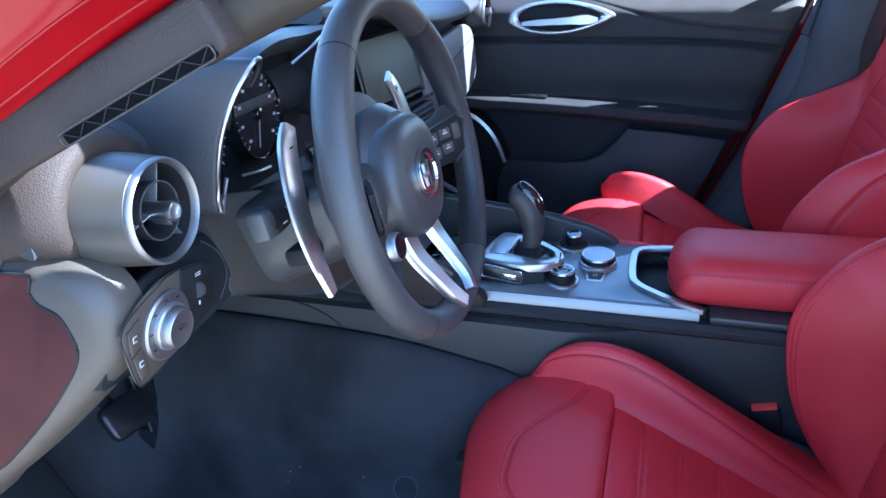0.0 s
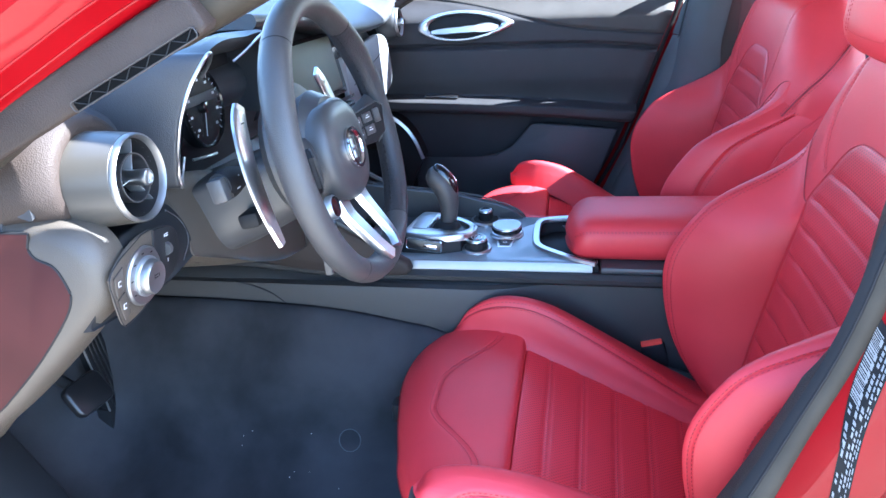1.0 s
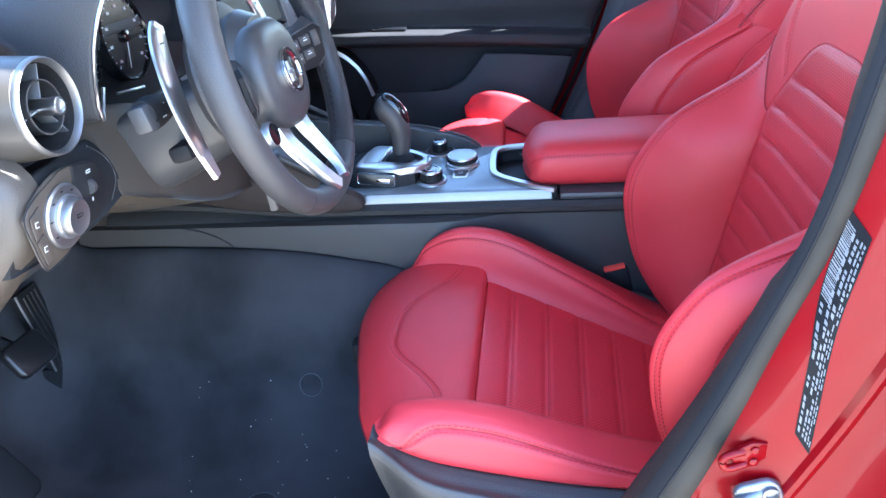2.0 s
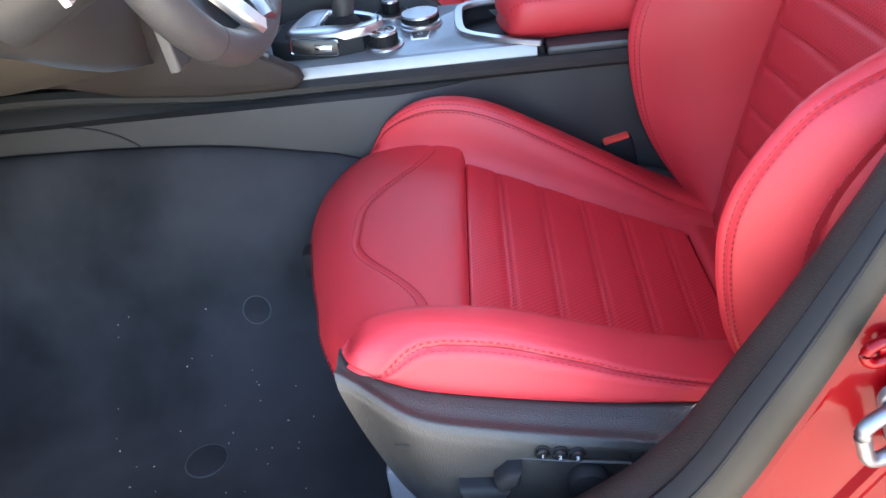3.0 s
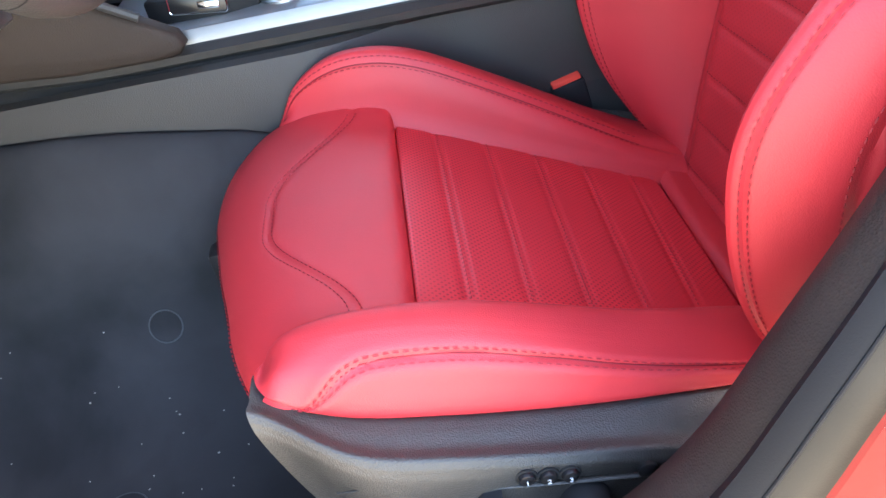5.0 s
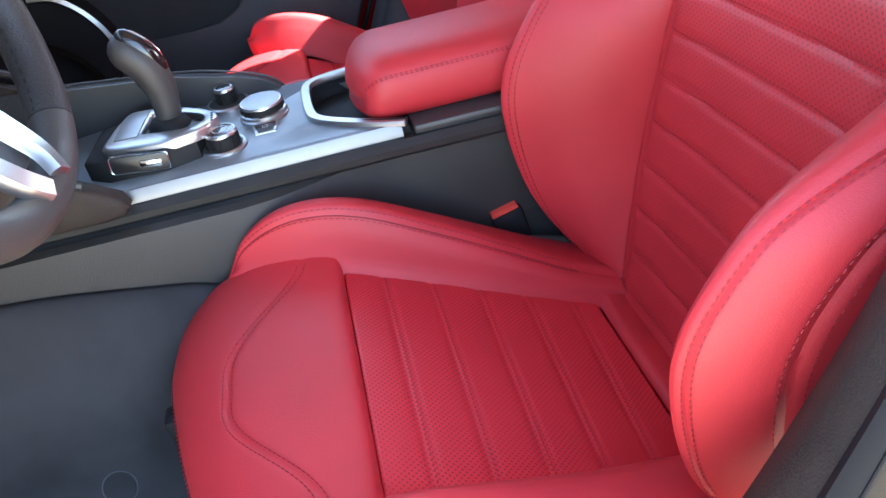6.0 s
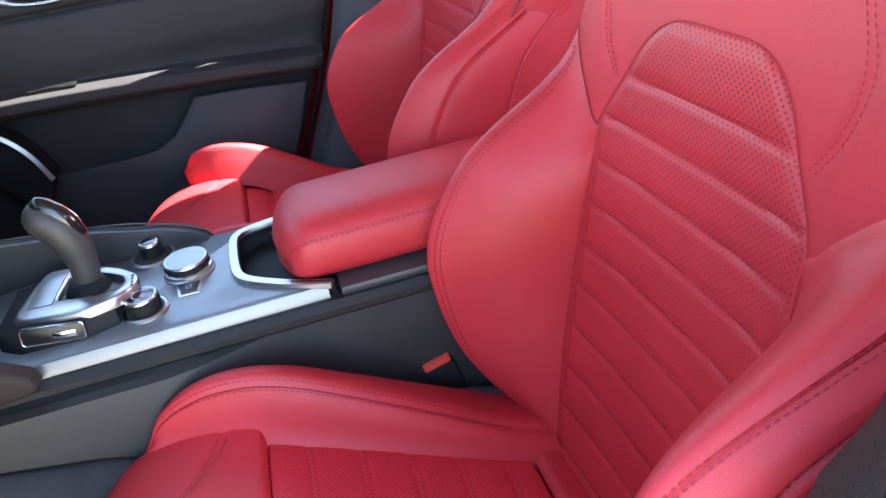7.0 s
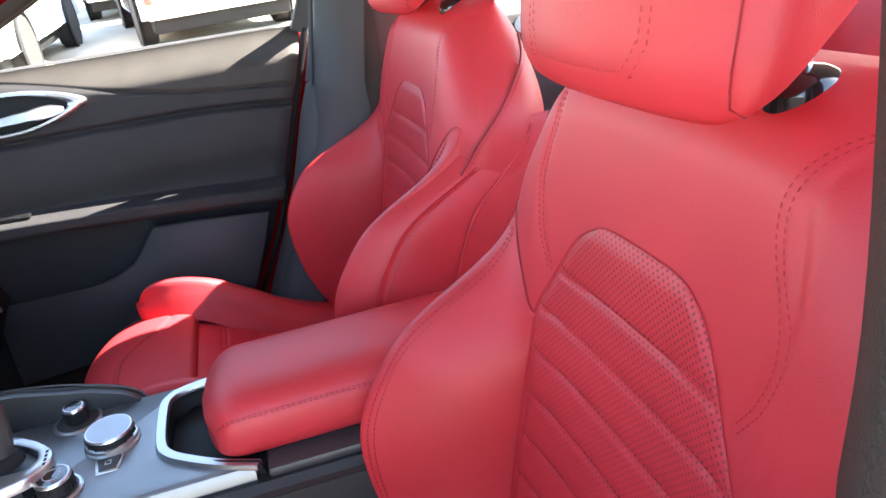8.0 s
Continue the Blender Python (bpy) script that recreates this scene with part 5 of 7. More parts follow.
# ---- centre console ----
con = thing("centre_console", (-0.1, 0, 0.25), "dark centre console with brushed metal top and rotary controls", "centre console")
BODY = [(-0.150, 0.26), (-0.142, 0.46), (-0.126, 0.560), (-0.118, 0.574), (-0.108, 0.581), (-0.113, 0.586), (-0.114, 0.594), (-0.106, 0.601)]


def console_section(x):
    lift = 0.02 * smooth_step(-0.30, -0.62, x)
    slim = 1 - 0.34 * smooth_step(-0.12, 0.06, x)
    left = [Vector((x, y * (slim if z < 0.58 else 1), z + lift * smooth_step(0.4, 0.6, z))) for y, z in BODY]
    right = [Vector((x, -v.y, v.z)) for v in reversed(left)]
    return left + right


part("console_body", loft([console_section(-0.70 + 1.30 * i / 40) for i in range(41)]), CONSOLE, con, "dark plastic console body", 30)
RISE = Matrix(((1, 0, 0, 0), (0, 1, 0, 0), (0, 0.06, 1, 0.0054), (0, 0, 0, 1)))
TRAY = [(0.078, -0.097), (0.040, -0.079), (0.006, -0.057), (-0.018, -0.036), (-0.027, -0.010), (-0.028, 0.056), (-0.022, 0.078), (-0.005, 0.089), (0.030, 0.096), (0.062, 0.099)]
tray_curve = curve([(a, b, 0) for a, b in TRAY], 60)
top = moved(plate([(-0.345, 0.078), (-0.345, -0.078), (-0.30, -0.092), (-0.22, -0.094), (0.0, -0.092), (0.074, -0.0905)] + [(p.x, p.y) for p in tray_curve[4:57:4]] + [(0.062, 0.103), (0.0, 0.103), (-0.10, 0.103), (-0.22, 0.100), (-0.30, 0.094)], 0.012, pose(0, 0, 0.604), 0.002), RISE)
deck = part("console_deck", top, DECK, con, "brushed grey metal deck")
for side in (-1, 1):
    edge = [Vector((-0.325 + 0.397 * i / 24, side * (0.092 - 0.005 * i / 24), 0.6005)) for i in range(25)]
    part("deck_edge", loft([[p + Vector((0, side * 0.0115, 0.0)), p + Vector((0, side * 0.0115, 0.0030)), p + Vector((0, side * 0.0065, 0.0150)), p + Vector((0, side * 0.0030, 0.0155)), p + Vector((0, side * 0.003, 0.0))] for p in edge]), EDGE, con, "bright aluminium edge strip", 30)
# raised far wall of the console
part("console_wall", plate([(0.45, 0.70), (0.19, 0.672), (0.11, 0.654), (0.078, 0.642), (0.060, 0.630), (0.052, 0.612), (0.052, 0.56), (0.45, 0.56)], 0.022, axes((0, 0.096, 0), (-1, 0, 0), (0, 0, 1)), 0.004), SATIN, con, "dark raised console wall")
part("console_wall_edge", tube(curve([(-0.45, 0.112, 0.702), (-0.19, 0.112, 0.674), (-0.11, 0.112, 0.656), (-0.078, 0.112, 0.644), (-0.060, 0.112, 0.631), (-0.052, 0.112, 0.614)], 30), 0.0014, 8), SATIN, con)
# knee pads where dash and console meet
for side in (-1, 1):
    kp = [(-0.80, 0.64), (-0.62, 0.636), (-0.55, 0.629), (-0.46, 0.607), (-0.36, 0.598), (-0.265, 0.597), (-0.243, 0.600), (-0.235, 0.608), (-0.240, 0.622), (-0.28, 0.646), (-0.36, 0.690), (-0.46, 0.735), (-0.62, 0.78), (-0.80, 0.78)]
    if side < 0:
        part("knee_panel", plate(kp, 0.022, axes((0, -0.108, 0), (1, 0, 0), (0, 0, 1)), 0.006), BROWN, con, "grained brown-black knee panel")
    else:
        part("knee_panel", plate([(-x, z) for x, z in kp], 0.022, axes((0, 0.108, 0), (-1, 0, 0), (0, 0, 1)), 0.006), BROWN, con)
    part("knee_trim", tube(curve([(-0.62, side * 0.140, 0.79), (-0.46, side * 0.136, 0.742), (-0.36, side * 0.132, 0.698), (-0.27, side * 0.128, 0.645)], 14), 0.005, 8), SATIN, con)
# lower side seam panel
part("lower_seam", tube(curve([(-0.560, -0.1340, 0.580), (-0.525, -0.1365, 0.574), (-0.497, -0.1385, 0.564), (-0.480, -0.1395, 0.554), (-0.468, -0.1400, 0.544), (-0.455, -0.1400, 0.53)], 20), 0.0012, 6), BLACK, con)
for side in (-1, 1):
    part("tunnel_cover", loft([[Vector((x, side * y * (1 - 0.34 * smooth_step(-0.12, 0.06, x)), z)) for y, z in ((0.122, 0.582), (0.1345, 0.579), (0.1385, 0.560), (0.1400, 0.50), (0.1440, 0.40), (0.1450, 0.24), (0.110, 0.24))] for x in (-0.75, -0.46, -0.2, -0.12, -0.08, -0.04, 0.0, 0.04, 0.07, 0.33)]), TUNNEL, con, "dark plastic tunnel cover", 30)

# gear selector
gate = part("selector_base", plate([(-0.284, 0.050), (-0.286, -0.050), (-0.262, -0.067), (-0.196, -0.070), (-0.158, -0.058), (-0.150, -0.010), (-0.164, 0.034), (-0.200, 0.060), (-0.250, 0.066)], 0.030, pose(0, 0, 0.612), 0.004), BLACK, con, "black selector base")
ROUND = [(-0.266, -0.051), (-0.217, -0.0625), (-0.183, -0.0665), (-0.152, -0.056), (-0.138, -0.042), (-0.131, -0.026), (-0.133, -0.010), (-0.153, 0.016), (-0.182, 0.041), (-0.215, 0.058), (-0.248, 0.064), (-0.258, 0.020)]
HOLE = [(-0.222, -0.024), (-0.200, -0.030), (-0.176, -0.036), (-0.158, -0.036), (-0.151, -0.030), (-0.147, -0.021), (-0.150, -0.007), (-0.163, 0.008), (-0.180, 0.022), (-0.200, 0.034), (-0.216, 0.038), (-0.219, 0.010)]


def dense(pts, n):
    """The closed outline with n steps on each side and slightly eased corners."""
    line = [Vector((*pts[k], 0)).lerp(Vector((*pts[(k + 1) % len(pts)], 0)), f / n) for k in range(len(pts)) for f in range(n)]
    for _ in range(3):
        line = [(line[k - 1] + 2 * p + line[(k + 1) % len(line)]) / 4 for k, p in enumerate(line)]
    return line


oc, ic = dense(ROUND, 7), dense(HOLE, 7)
levels = [(0.0, 0.638), (0.0, 0.6475), (0.05, 0.6500), (0.12, 0.6508), (0.86, 0.6508), (0.95, 0.6500), (1.0, 0.6475), (1.0, 0.638)]
rings = [[Vector((a.x + (b.x - a.x) * k, a.y + (b.y - a.y) * k, z)) for a, b in zip(oc, ic)] for k, z in levels]
part("selector_plate", loft(rings + [rings[0]], True, False), SILVER, gate, "satin silver selector plate and bow", 40)
inlay = [(-0.2505, -0.032), (-0.2500, 0.036), (-0.2440, 0.052), (-0.2190, 0.048), (-0.2215, 0.023), (-0.2240, -0.034)]
part("selector_inlay", plate(inlay, 0.0012, pose(0, 0, 0.6508), 0.0004), BRUSHED, gate, "pale metal inlay")
part("inlay_edge", tube([Vector((a, b, 0.6512)) for a, b in inlay], 0.0005, 6, closed=True), EDGE, gate)
part("selector_well", plate(HOLE, 0.0025, pose(0, 0, 0.6405), 0.0006), SATIN, gate)
part("lever_boot", revolve([(0.026, 0.0), (0.025, 0.004), (0.021, 0.008), (0.018, 0.012), (0.014, 0.013)], pose(-0.192, 0.001, 0.6425), 32), BLACK, gate, "dark collar round the lever")
wm_ = axes((-0.222, -0.0690, 0.634), (1, -0.03, -0.11), (0.11, 0, 1))
window = part("selector_window", plate(rounded(0.066, 0.022, 0.004), 0.003, wm_, 0.001), GLOSSBUTTON, gate, "black window box with a chrome outline")
part("window_outline", tube([wm_ @ Vector((a, b, 0.003)) for a, b in rounded(0.064, 0.020, 0.004)], 0.0009, 6, closed=True), CHROME, window)
part("key_slot", moved(box(-0.012, 0.012, -0.005, 0.003, 0.002, 0.005, 0.001), wm_ @ pose(0.012, 0.0, 0)), CHROME, window)
part("selector_letters", bars([(-0.137 - 0.0006 * k, -0.036 + 0.008 * k, 0.003, 0.0045) for k in range(4)], pose(0, 0, 0.6510)), BLACK, gate)
lever = thing("gear_lever", (-0.198, 0, 0.63), "leather gear lever with polished metal cap", "gear lever")
lp = curve([(-0.192, 0.002, 0.628), (-0.190, 0.002, 0.650), (-0.186, 0.001, 0.678), (-0.188, 0.0, 0.702), (-0.197, 0.0, 0.724), (-0.212, 0.0, 0.740), (-0.224, 0.0, 0.746)], 24)
lr = [0.0165, 0.0160, 0.0155, 0.0150, 0.0150, 0.0152, 0.0157, 0.0163, 0.0170, 0.0178, 0.0186, 0.0193, 0.0199, 0.0203, 0.0206, 0.0207, 0.0207, 0.0205, 0.0200, 0.0193, 0.0182, 0.0165, 0.0135, 0.007]
part("lever_body", tube(lp, lr, 22, 1.0, (0, 1, 0)), WHEELLEATHER, lever, "black leather grip", 70)
cap = [p + Vector((0.0085, 0, 0.0105)) for p in lp[11:23]]
part("lever_cap", tube(cap, [0.0105, 0.012, 0.0128, 0.0133, 0.0136, 0.0136, 0.0135, 0.0132, 0.0127, 0.012, 0.0105, 0.007], 18, 1.0, (0, 1, 0)), GLOSS, lever, "polished black and chrome cap", 70)
part("lever_ring", tube([p + Vector((0.0172, 0, 0.0160)) for p in lp[12:22]], [0.002, 0.0035, 0.004, 0.004, 0.004, 0.004, 0.004, 0.004, 0.0035, 0.002], 10, 0.5, (0, 1, 0)), CHROME, lever)
for s in (-1, 1):
    part("stitching", stitches([p + Vector((0.004, s * (r - 0.0015), 0.003)) for p, r in zip(lp[2:20], lr[2:20])], 0.004, 0.003, 0.0007), BLACK, lever)


def dial(centre, r, h, name, base_r, label):
    d = thing(name, centre, label, "rotary knob", "console knobs")
    m = RISE @ pose(*centre)
    part("dial_base", revolve([(base_r, 0.0), (base_r, 0.003), (base_r - 0.002, 0.0045), (base_r - 0.006, 0.004)], m, 40), SILVER, d, "bright ring round the knob")
    part("dial_well", revolve([(base_r - 0.004, 0.0), (base_r - 0.004, 0.0042), (0.002, 0.0043)], m, 40), SATIN, d)
    part("dial_side", revolve([(r, 0.003), (r, h * .78), (r - 0.001, h * .80)], m, 40), BLACK, d)
    for k in range(30):
        a = 2 * math.pi * k / 30
        part("dial_rib", moved(box(-0.0012, 0.0006, -0.0007, 0.0007, 0.005, h * .74, 0.0), m @ Matrix.Rotation(a, 4, "Z") @ pose(r + 0.0005, 0, 0)), BLACK, d) if k % 2 == 0 else None
    part("dial_rim", revolve([(r + 0.0006, h * .84), (r + 0.0006, h * .91), (r - 0.0008, h), (r - 0.0022, h)], m, 40), SILVER, d)
    part("dial_top", revolve([(r - 0.0025, h * .9), (r - 0.0028, h + 0.0003), (r * .5, h + 0.0006), (0.0005, h + 0.0006)], m, 40), GLOSS if r < 0.02 else BRUSHED, d)
    return d, m


DZ = 0.6155
d1, m1 = dial((-0.131, -0.045, DZ), 0.0185, 0.022, "drive_mode_knob", 0.0265, "black and chrome rotary drive mode knob on the deck")
part("dial_mark", revolve([(0.0095, 0.0224), (0.0095, 0.0229), (0.0085, 0.0229), (0.0085, 0.0224)], m1, 30), INK, d1)
part("dial_mark", bars([(0.003, -0.010, 0.003, 0.0015)], m1 @ pose(0, 0, 0.0226)), REDINK, d1)
d2, m2 = dial((-0.130, 0.082, DZ), 0.0125, 0.024, "volume_knob", 0.0285, "small black and chrome volume knob on the deck")
d3, m3 = dial((-0.083, 0.020, DZ), 0.0265, 0.020, "media_knob", 0.031, "large silver media controller knob on the deck")
part("dial_skirt", revolve([(0.029, 0.003), (0.029, 0.008), (0.027, 0.0095), (0.024, 0.0095)], m3, 44), SILVER, d3)
part("media_button", plate([(-0.013, -0.030), (0.013, -0.030), (0.009, -0.052), (-0.009, -0.052)], 0.003, m3 @ pose(0, 0, 0, 0, 0, 0), 0.001), SATIN, d3, "small dark button beside the knob")
part("media_button_edge", plate([(-0.016, -0.028), (0.016, -0.028), (0.012, -0.055), (-0.012, -0.055)], 0.0018, m3, 0.0006), SILVER, d3)
part("media_button_mark", bars([(-0.003, -0.040, 0.001, 0.006), (0.003, -0.040, 0.001, 0.006), (0, -0.043, 0.006, 0.001), (0.001, -0.037, 0.004, 0.001)], m3 @ pose(0, 0, 0.0031)), INK, d3)
part("media_plate", plate([(-0.013, 0.028), (-0.010, 0.048), (0.010, 0.048), (0.013, 0.028)], 0.0018, m3, 0.0006), SILVER, d3)

# storage tray with bright frame, in front of the armrest
part("tray_frame", moved(strip([Vector((p.x, p.y, 0.6152)) for p in tray_curve], 0.0062, 0.006, (0, 0, 1)), RISE), SILVER, con, "bright frame of the storage tray")
part("tray_wall", loft([[Vector((p.x, p.y, 0.622)) for p in tray_curve], [Vector((p.x + 0.006, p.y * 0.95, 0.590)) for p in tray_curve]], False, False), BLACK, con, "dark wall of the tray").modifiers.new("thickness", "SOLIDIFY").thickness = 0.002
part("tray_floor", plate([(0.12, -0.090), (0.045, -0.074), (-0.012, -0.034), (-0.022, -0.006), (-0.022, 0.056), (0.0, 0.085), (0.12, 0.092)], 0.0016, pose(0, 0, 0.6024), 0.0005), BLACK, con, "black tray lining")
# cup holders
for x, y in ((-0.325, 0.040), (-0.325, -0.040)):
    part("cup_holder", revolve([(0.036, 0.003), (0.037, 0.005), (0.034, 0.006), (0.032, 0.002), (0.031, -0.0), (0.001, -0.0005)], pose(x - 0.045, y, 0.614), 32), GLOSS, con, "round black cup holder")
part("cup_deck", plate(rounded(0.13, 0.19, 0.02), 0.006, pose(-0.385, 0, 0.606), 0.002), SATIN, con)

# armrest
arm = thing("armrest", (0.2, 0, 0.6), "padded red leather armrest lid on the console", "armrest")


def arm_section(i, n):
    f = (i / n) ** 1.7
    x = 0.024 + 0.380 * f
    e = math.sqrt(1 - (1 - min(1, f / 0.13)) ** 2)
    w = 0.086 * (0.70 + 0.30 * e)
    zt = 0.640 + 0.046 * e + 0.006 * f
    zb = 0.607 + 0.020 * (1 - e) + 0.002 * f
    if f > 0.9:
        k = (f - 0.9) / 0.1
        zt -= 0.03 * k * k
    ring = []
    for j in range(40):
        t = 2 * math.pi * j / 40
        c, s = math.cos(t), math.sin(t)
        y = math.copysign(abs(c) ** 0.50, c) * w
        z = (zt + zb) / 2 + math.copysign(abs(s) ** 0.74, s) * (zt - zb) / 2
        if z > (zt + zb) / 2:
            z += 0.004 * (1 - (y / w) ** 2)
        ring.append(Vector((x + 0.030 * (1 - e) * (abs(y) / 0.086) ** 2, y, z)))
    return ring


arm_rings = [arm_section(i, 48) for i in range(49)]
lid = part("armrest_lid", loft(arm_rings), LEATHER, arm, "red leather pad", 70)
for near in (0.30, 0.68):
    pts = []
    for r in arm_rings[5:47]:
        pts.append(r[17].lerp(r[18], near) + Vector((0, -0.0004, 0.0008)))
    part("stitching", stitches(pts), THREAD, arm, "red double stitching")
part("armrest_base", box(0.085, 0.42, -0.102, 0.102, 0.600, 0.612, 0.004), SATIN, arm)

# ---- seat belt buckle ----
buckle = thing("belt_buckle", (0.185, -0.105, 0.40), "black belt buckle with orange-red release button", "belt buckle")
bm_ = axes((0.180, -0.093, 0.455), (0.97, 0.0, 0.24), (-0.24, -0.1, 0.97))
part("buckle_body", moved(box(-0.021, 0.021, -0.045, 0.016, -0.011, 0.011, 0.004), bm_), BLACK, buckle)
part("release_button", moved(box(-0.018, 0.018, 0.008, 0.021, -0.009, 0.008, 0.002), bm_), BUCKLE, buckle, "orange-red release button")
part("buckle_stem", tube(curve([(0.19, -0.102, 0.41), (0.21, -0.108, 0.36), (0.235, -0.112, 0.30)], 8), 0.010, 10), BLACK, buckle)

# ---- floor ----
def floor_height(x, y, base=0.225):
    a = abs(y)
    tunnel = smooth_step(0.46, 0.142, a) ** 3
    z = base + tunnel * knots([(-1.0, 0.318), (-0.50, 0.320), (-0.40, 0.3175), (-0.33, 0.311), (-0.25, 0.297), (-0.19, 0.283), (-0.05, 0.22), (0.10, 0.10), (0.30, 0.0)], x) + 0.26 * smooth_step(-0.72, -1.02, x)
    z += 0.008 * smooth_step(0.48, 0.66, a)
    z += 0.003 * math.sin(7 * x + 3 * a) + 0.002 * math.sin(19 * a - 8 * x)
    return z


for name, s in (("floor_driver", -1), ("floor_passenger", 1)):
    f = part(name, patch(lambda u, v: (-1.04 + 1.75 * u, s * (0.1405 + 0.51 * v), floor_height(-1.04 + 1.75 * u, 0.1405 + 0.51 * v)), 90, 70), CARPET, None)
    f.modifiers.new("thickness", "SOLIDIFY").thickness = -0.02 * s
    tagged(f, "dark blue-black carpet with dusty patches", "carpet", kind="structure")
fasteners = [((-0.392, -0.406), 0.0265), ((-0.332, -0.253), 0.019)]
for (x, y), r in fasteners:
    fx = thing("mat_fastener", (x, y, floor_height(x, y)), "flat round dark carpet fastener", "fastener", "carpet fasteners")
    m = pose(x, y, floor_height(x, y) + 0.0012, math.degrees(math.atan((floor_height(x, y + 0.01) - floor_height(x, y - 0.01)) / 0.02)))
    part("fastener_disc", revolve([(r, -0.002), (r, 0.0008), (r - 0.002, 0.0016), (r - 0.004, 0.0008), (0.001, 0.0010)], m, 36), CARPET, fx)
    part("fastener_rim", tube([m @ Vector((r * math.cos(a), r * math.sin(a), 0.0008)) for a in [2 * math.pi * k / 32 for k in range(32)]], 0.0010, 6, closed=True), GREYTRIM, fx)

# crumbs and dust on the carpet beside the seat
random.seed(11)
bits = []
for _ in range(64):
    cx, cy = random.uniform(-0.55, -0.02), random.uniform(-0.63, -0.25)
    if cx > -0.22 and cy > -0.60:
        cx -= 0.30
    w = random.uniform(0.0005, 0.0009) + 0.0006 * random.random() ** 4
    bits.append(moved(box(-w, w, -w * 0.6, w * 0.6, 0, w * 0.7, 0), pose(cx, cy, floor_height(cx, cy), 0, 0, random.uniform(0, 180))))
crumbs = part("crumbs", joined(*bits), CRUMB, None, smooth=False)
tagged(crumbs, "pale crumbs and grit scattered on the dark carpet", "crumbs", kind="stuff")

# ---- body shell ----
body = thing("car_body", (0, 0, 0.2), "red painted car body with black door seals and glass", "car body")
A_IN = curve([(-1.10, -0.690, 0.80), (-0.80, -0.680, 0.86), (-0.60, -0.670, 0.895), (-0.497, -0.662, 0.935), (-0.414, -0.660, 0.985), (-0.343, -0.658, 1.024), (-0.283, -0.655, 1.056), (-0.20, -0.650, 1.094), (-0.05, -0.615, 1.165), (0.12, -0.572, 1.245), (0.32, -0.535, 1.300), (0.55, -0.520, 1.320), (0.80, -0.525, 1.315)], 70)
for s in (1, -1):
    fl = lambda v: Vector((v.x, s * v.y, v.z))
    # inner pillar trim, seal and painted outer band: one profile swept along the pillar
    inner, seal, paint = [], [], []
    for i, p in enumerate(A_IN):
        d = (A_IN[min(i + 1, 69)] - A_IN[max(i - 1, 0)]).normalized()
        out_d = Vector((0, -1, 0))
        up = d.cross(out_d)
        if up.z < 0:
            up = -up
        slim = (1 - 0.55 * smooth_step(-0.1, 0.25, p.x)) * (1.0 if s > 0 else 0.45)
        low = 0.011 * smooth_step(-0.27, -0.33, p.x)
        put = lambda o, u: fl(p + out_d * o * slim + up * (u + (low if u < 0.013 else 0)) * slim)
        inner.append([put(a, b) for a, b in ((-0.014, 0.046), (-0.016, 0.012), (-0.008, 0.0), (0.012, -0.004), (0.030, 0.004), (0.026, 0.046))])
        seal.append([put(a, b) for a, b in ((0.012, -0.003), (0.022, -0.010), (0.036, -0.010), (0.050, -0.003), (0.056, 0.012), (0.048, 0.022), (0.030, 0.020))])
        paint.append([put(a, b) for a, b in ((0.044, 0.018), (0.052, 0.017), (0.062, 0.0235), (0.0635, 0.0225), (0.076, 0.030), (0.078, 0.0285), (0.096, 0.040), (0.098, 0.0385), (0.114, 0.052), (0.122, 0.060), (0.124, 0.070), (0.110, 0.090), (0.06, 0.10), (0.02, 0.07))])
    part("pillar_trim", loft(inner), BROWN, body, "grained dark pillar trim", 50)
    part("door_seal", loft(seal), RUBBER, body, "black rubber door seal", 70)
    jam = part("pillar", loft(paint), PAINT, body, "glossy red painted windscreen pillar", 24)
    for k in (3, 5, 7):
        part("pillar_fold", tube([r[k] for r in paint], 0.0011, 6), PAINT, jam, "thin pressed fold line")

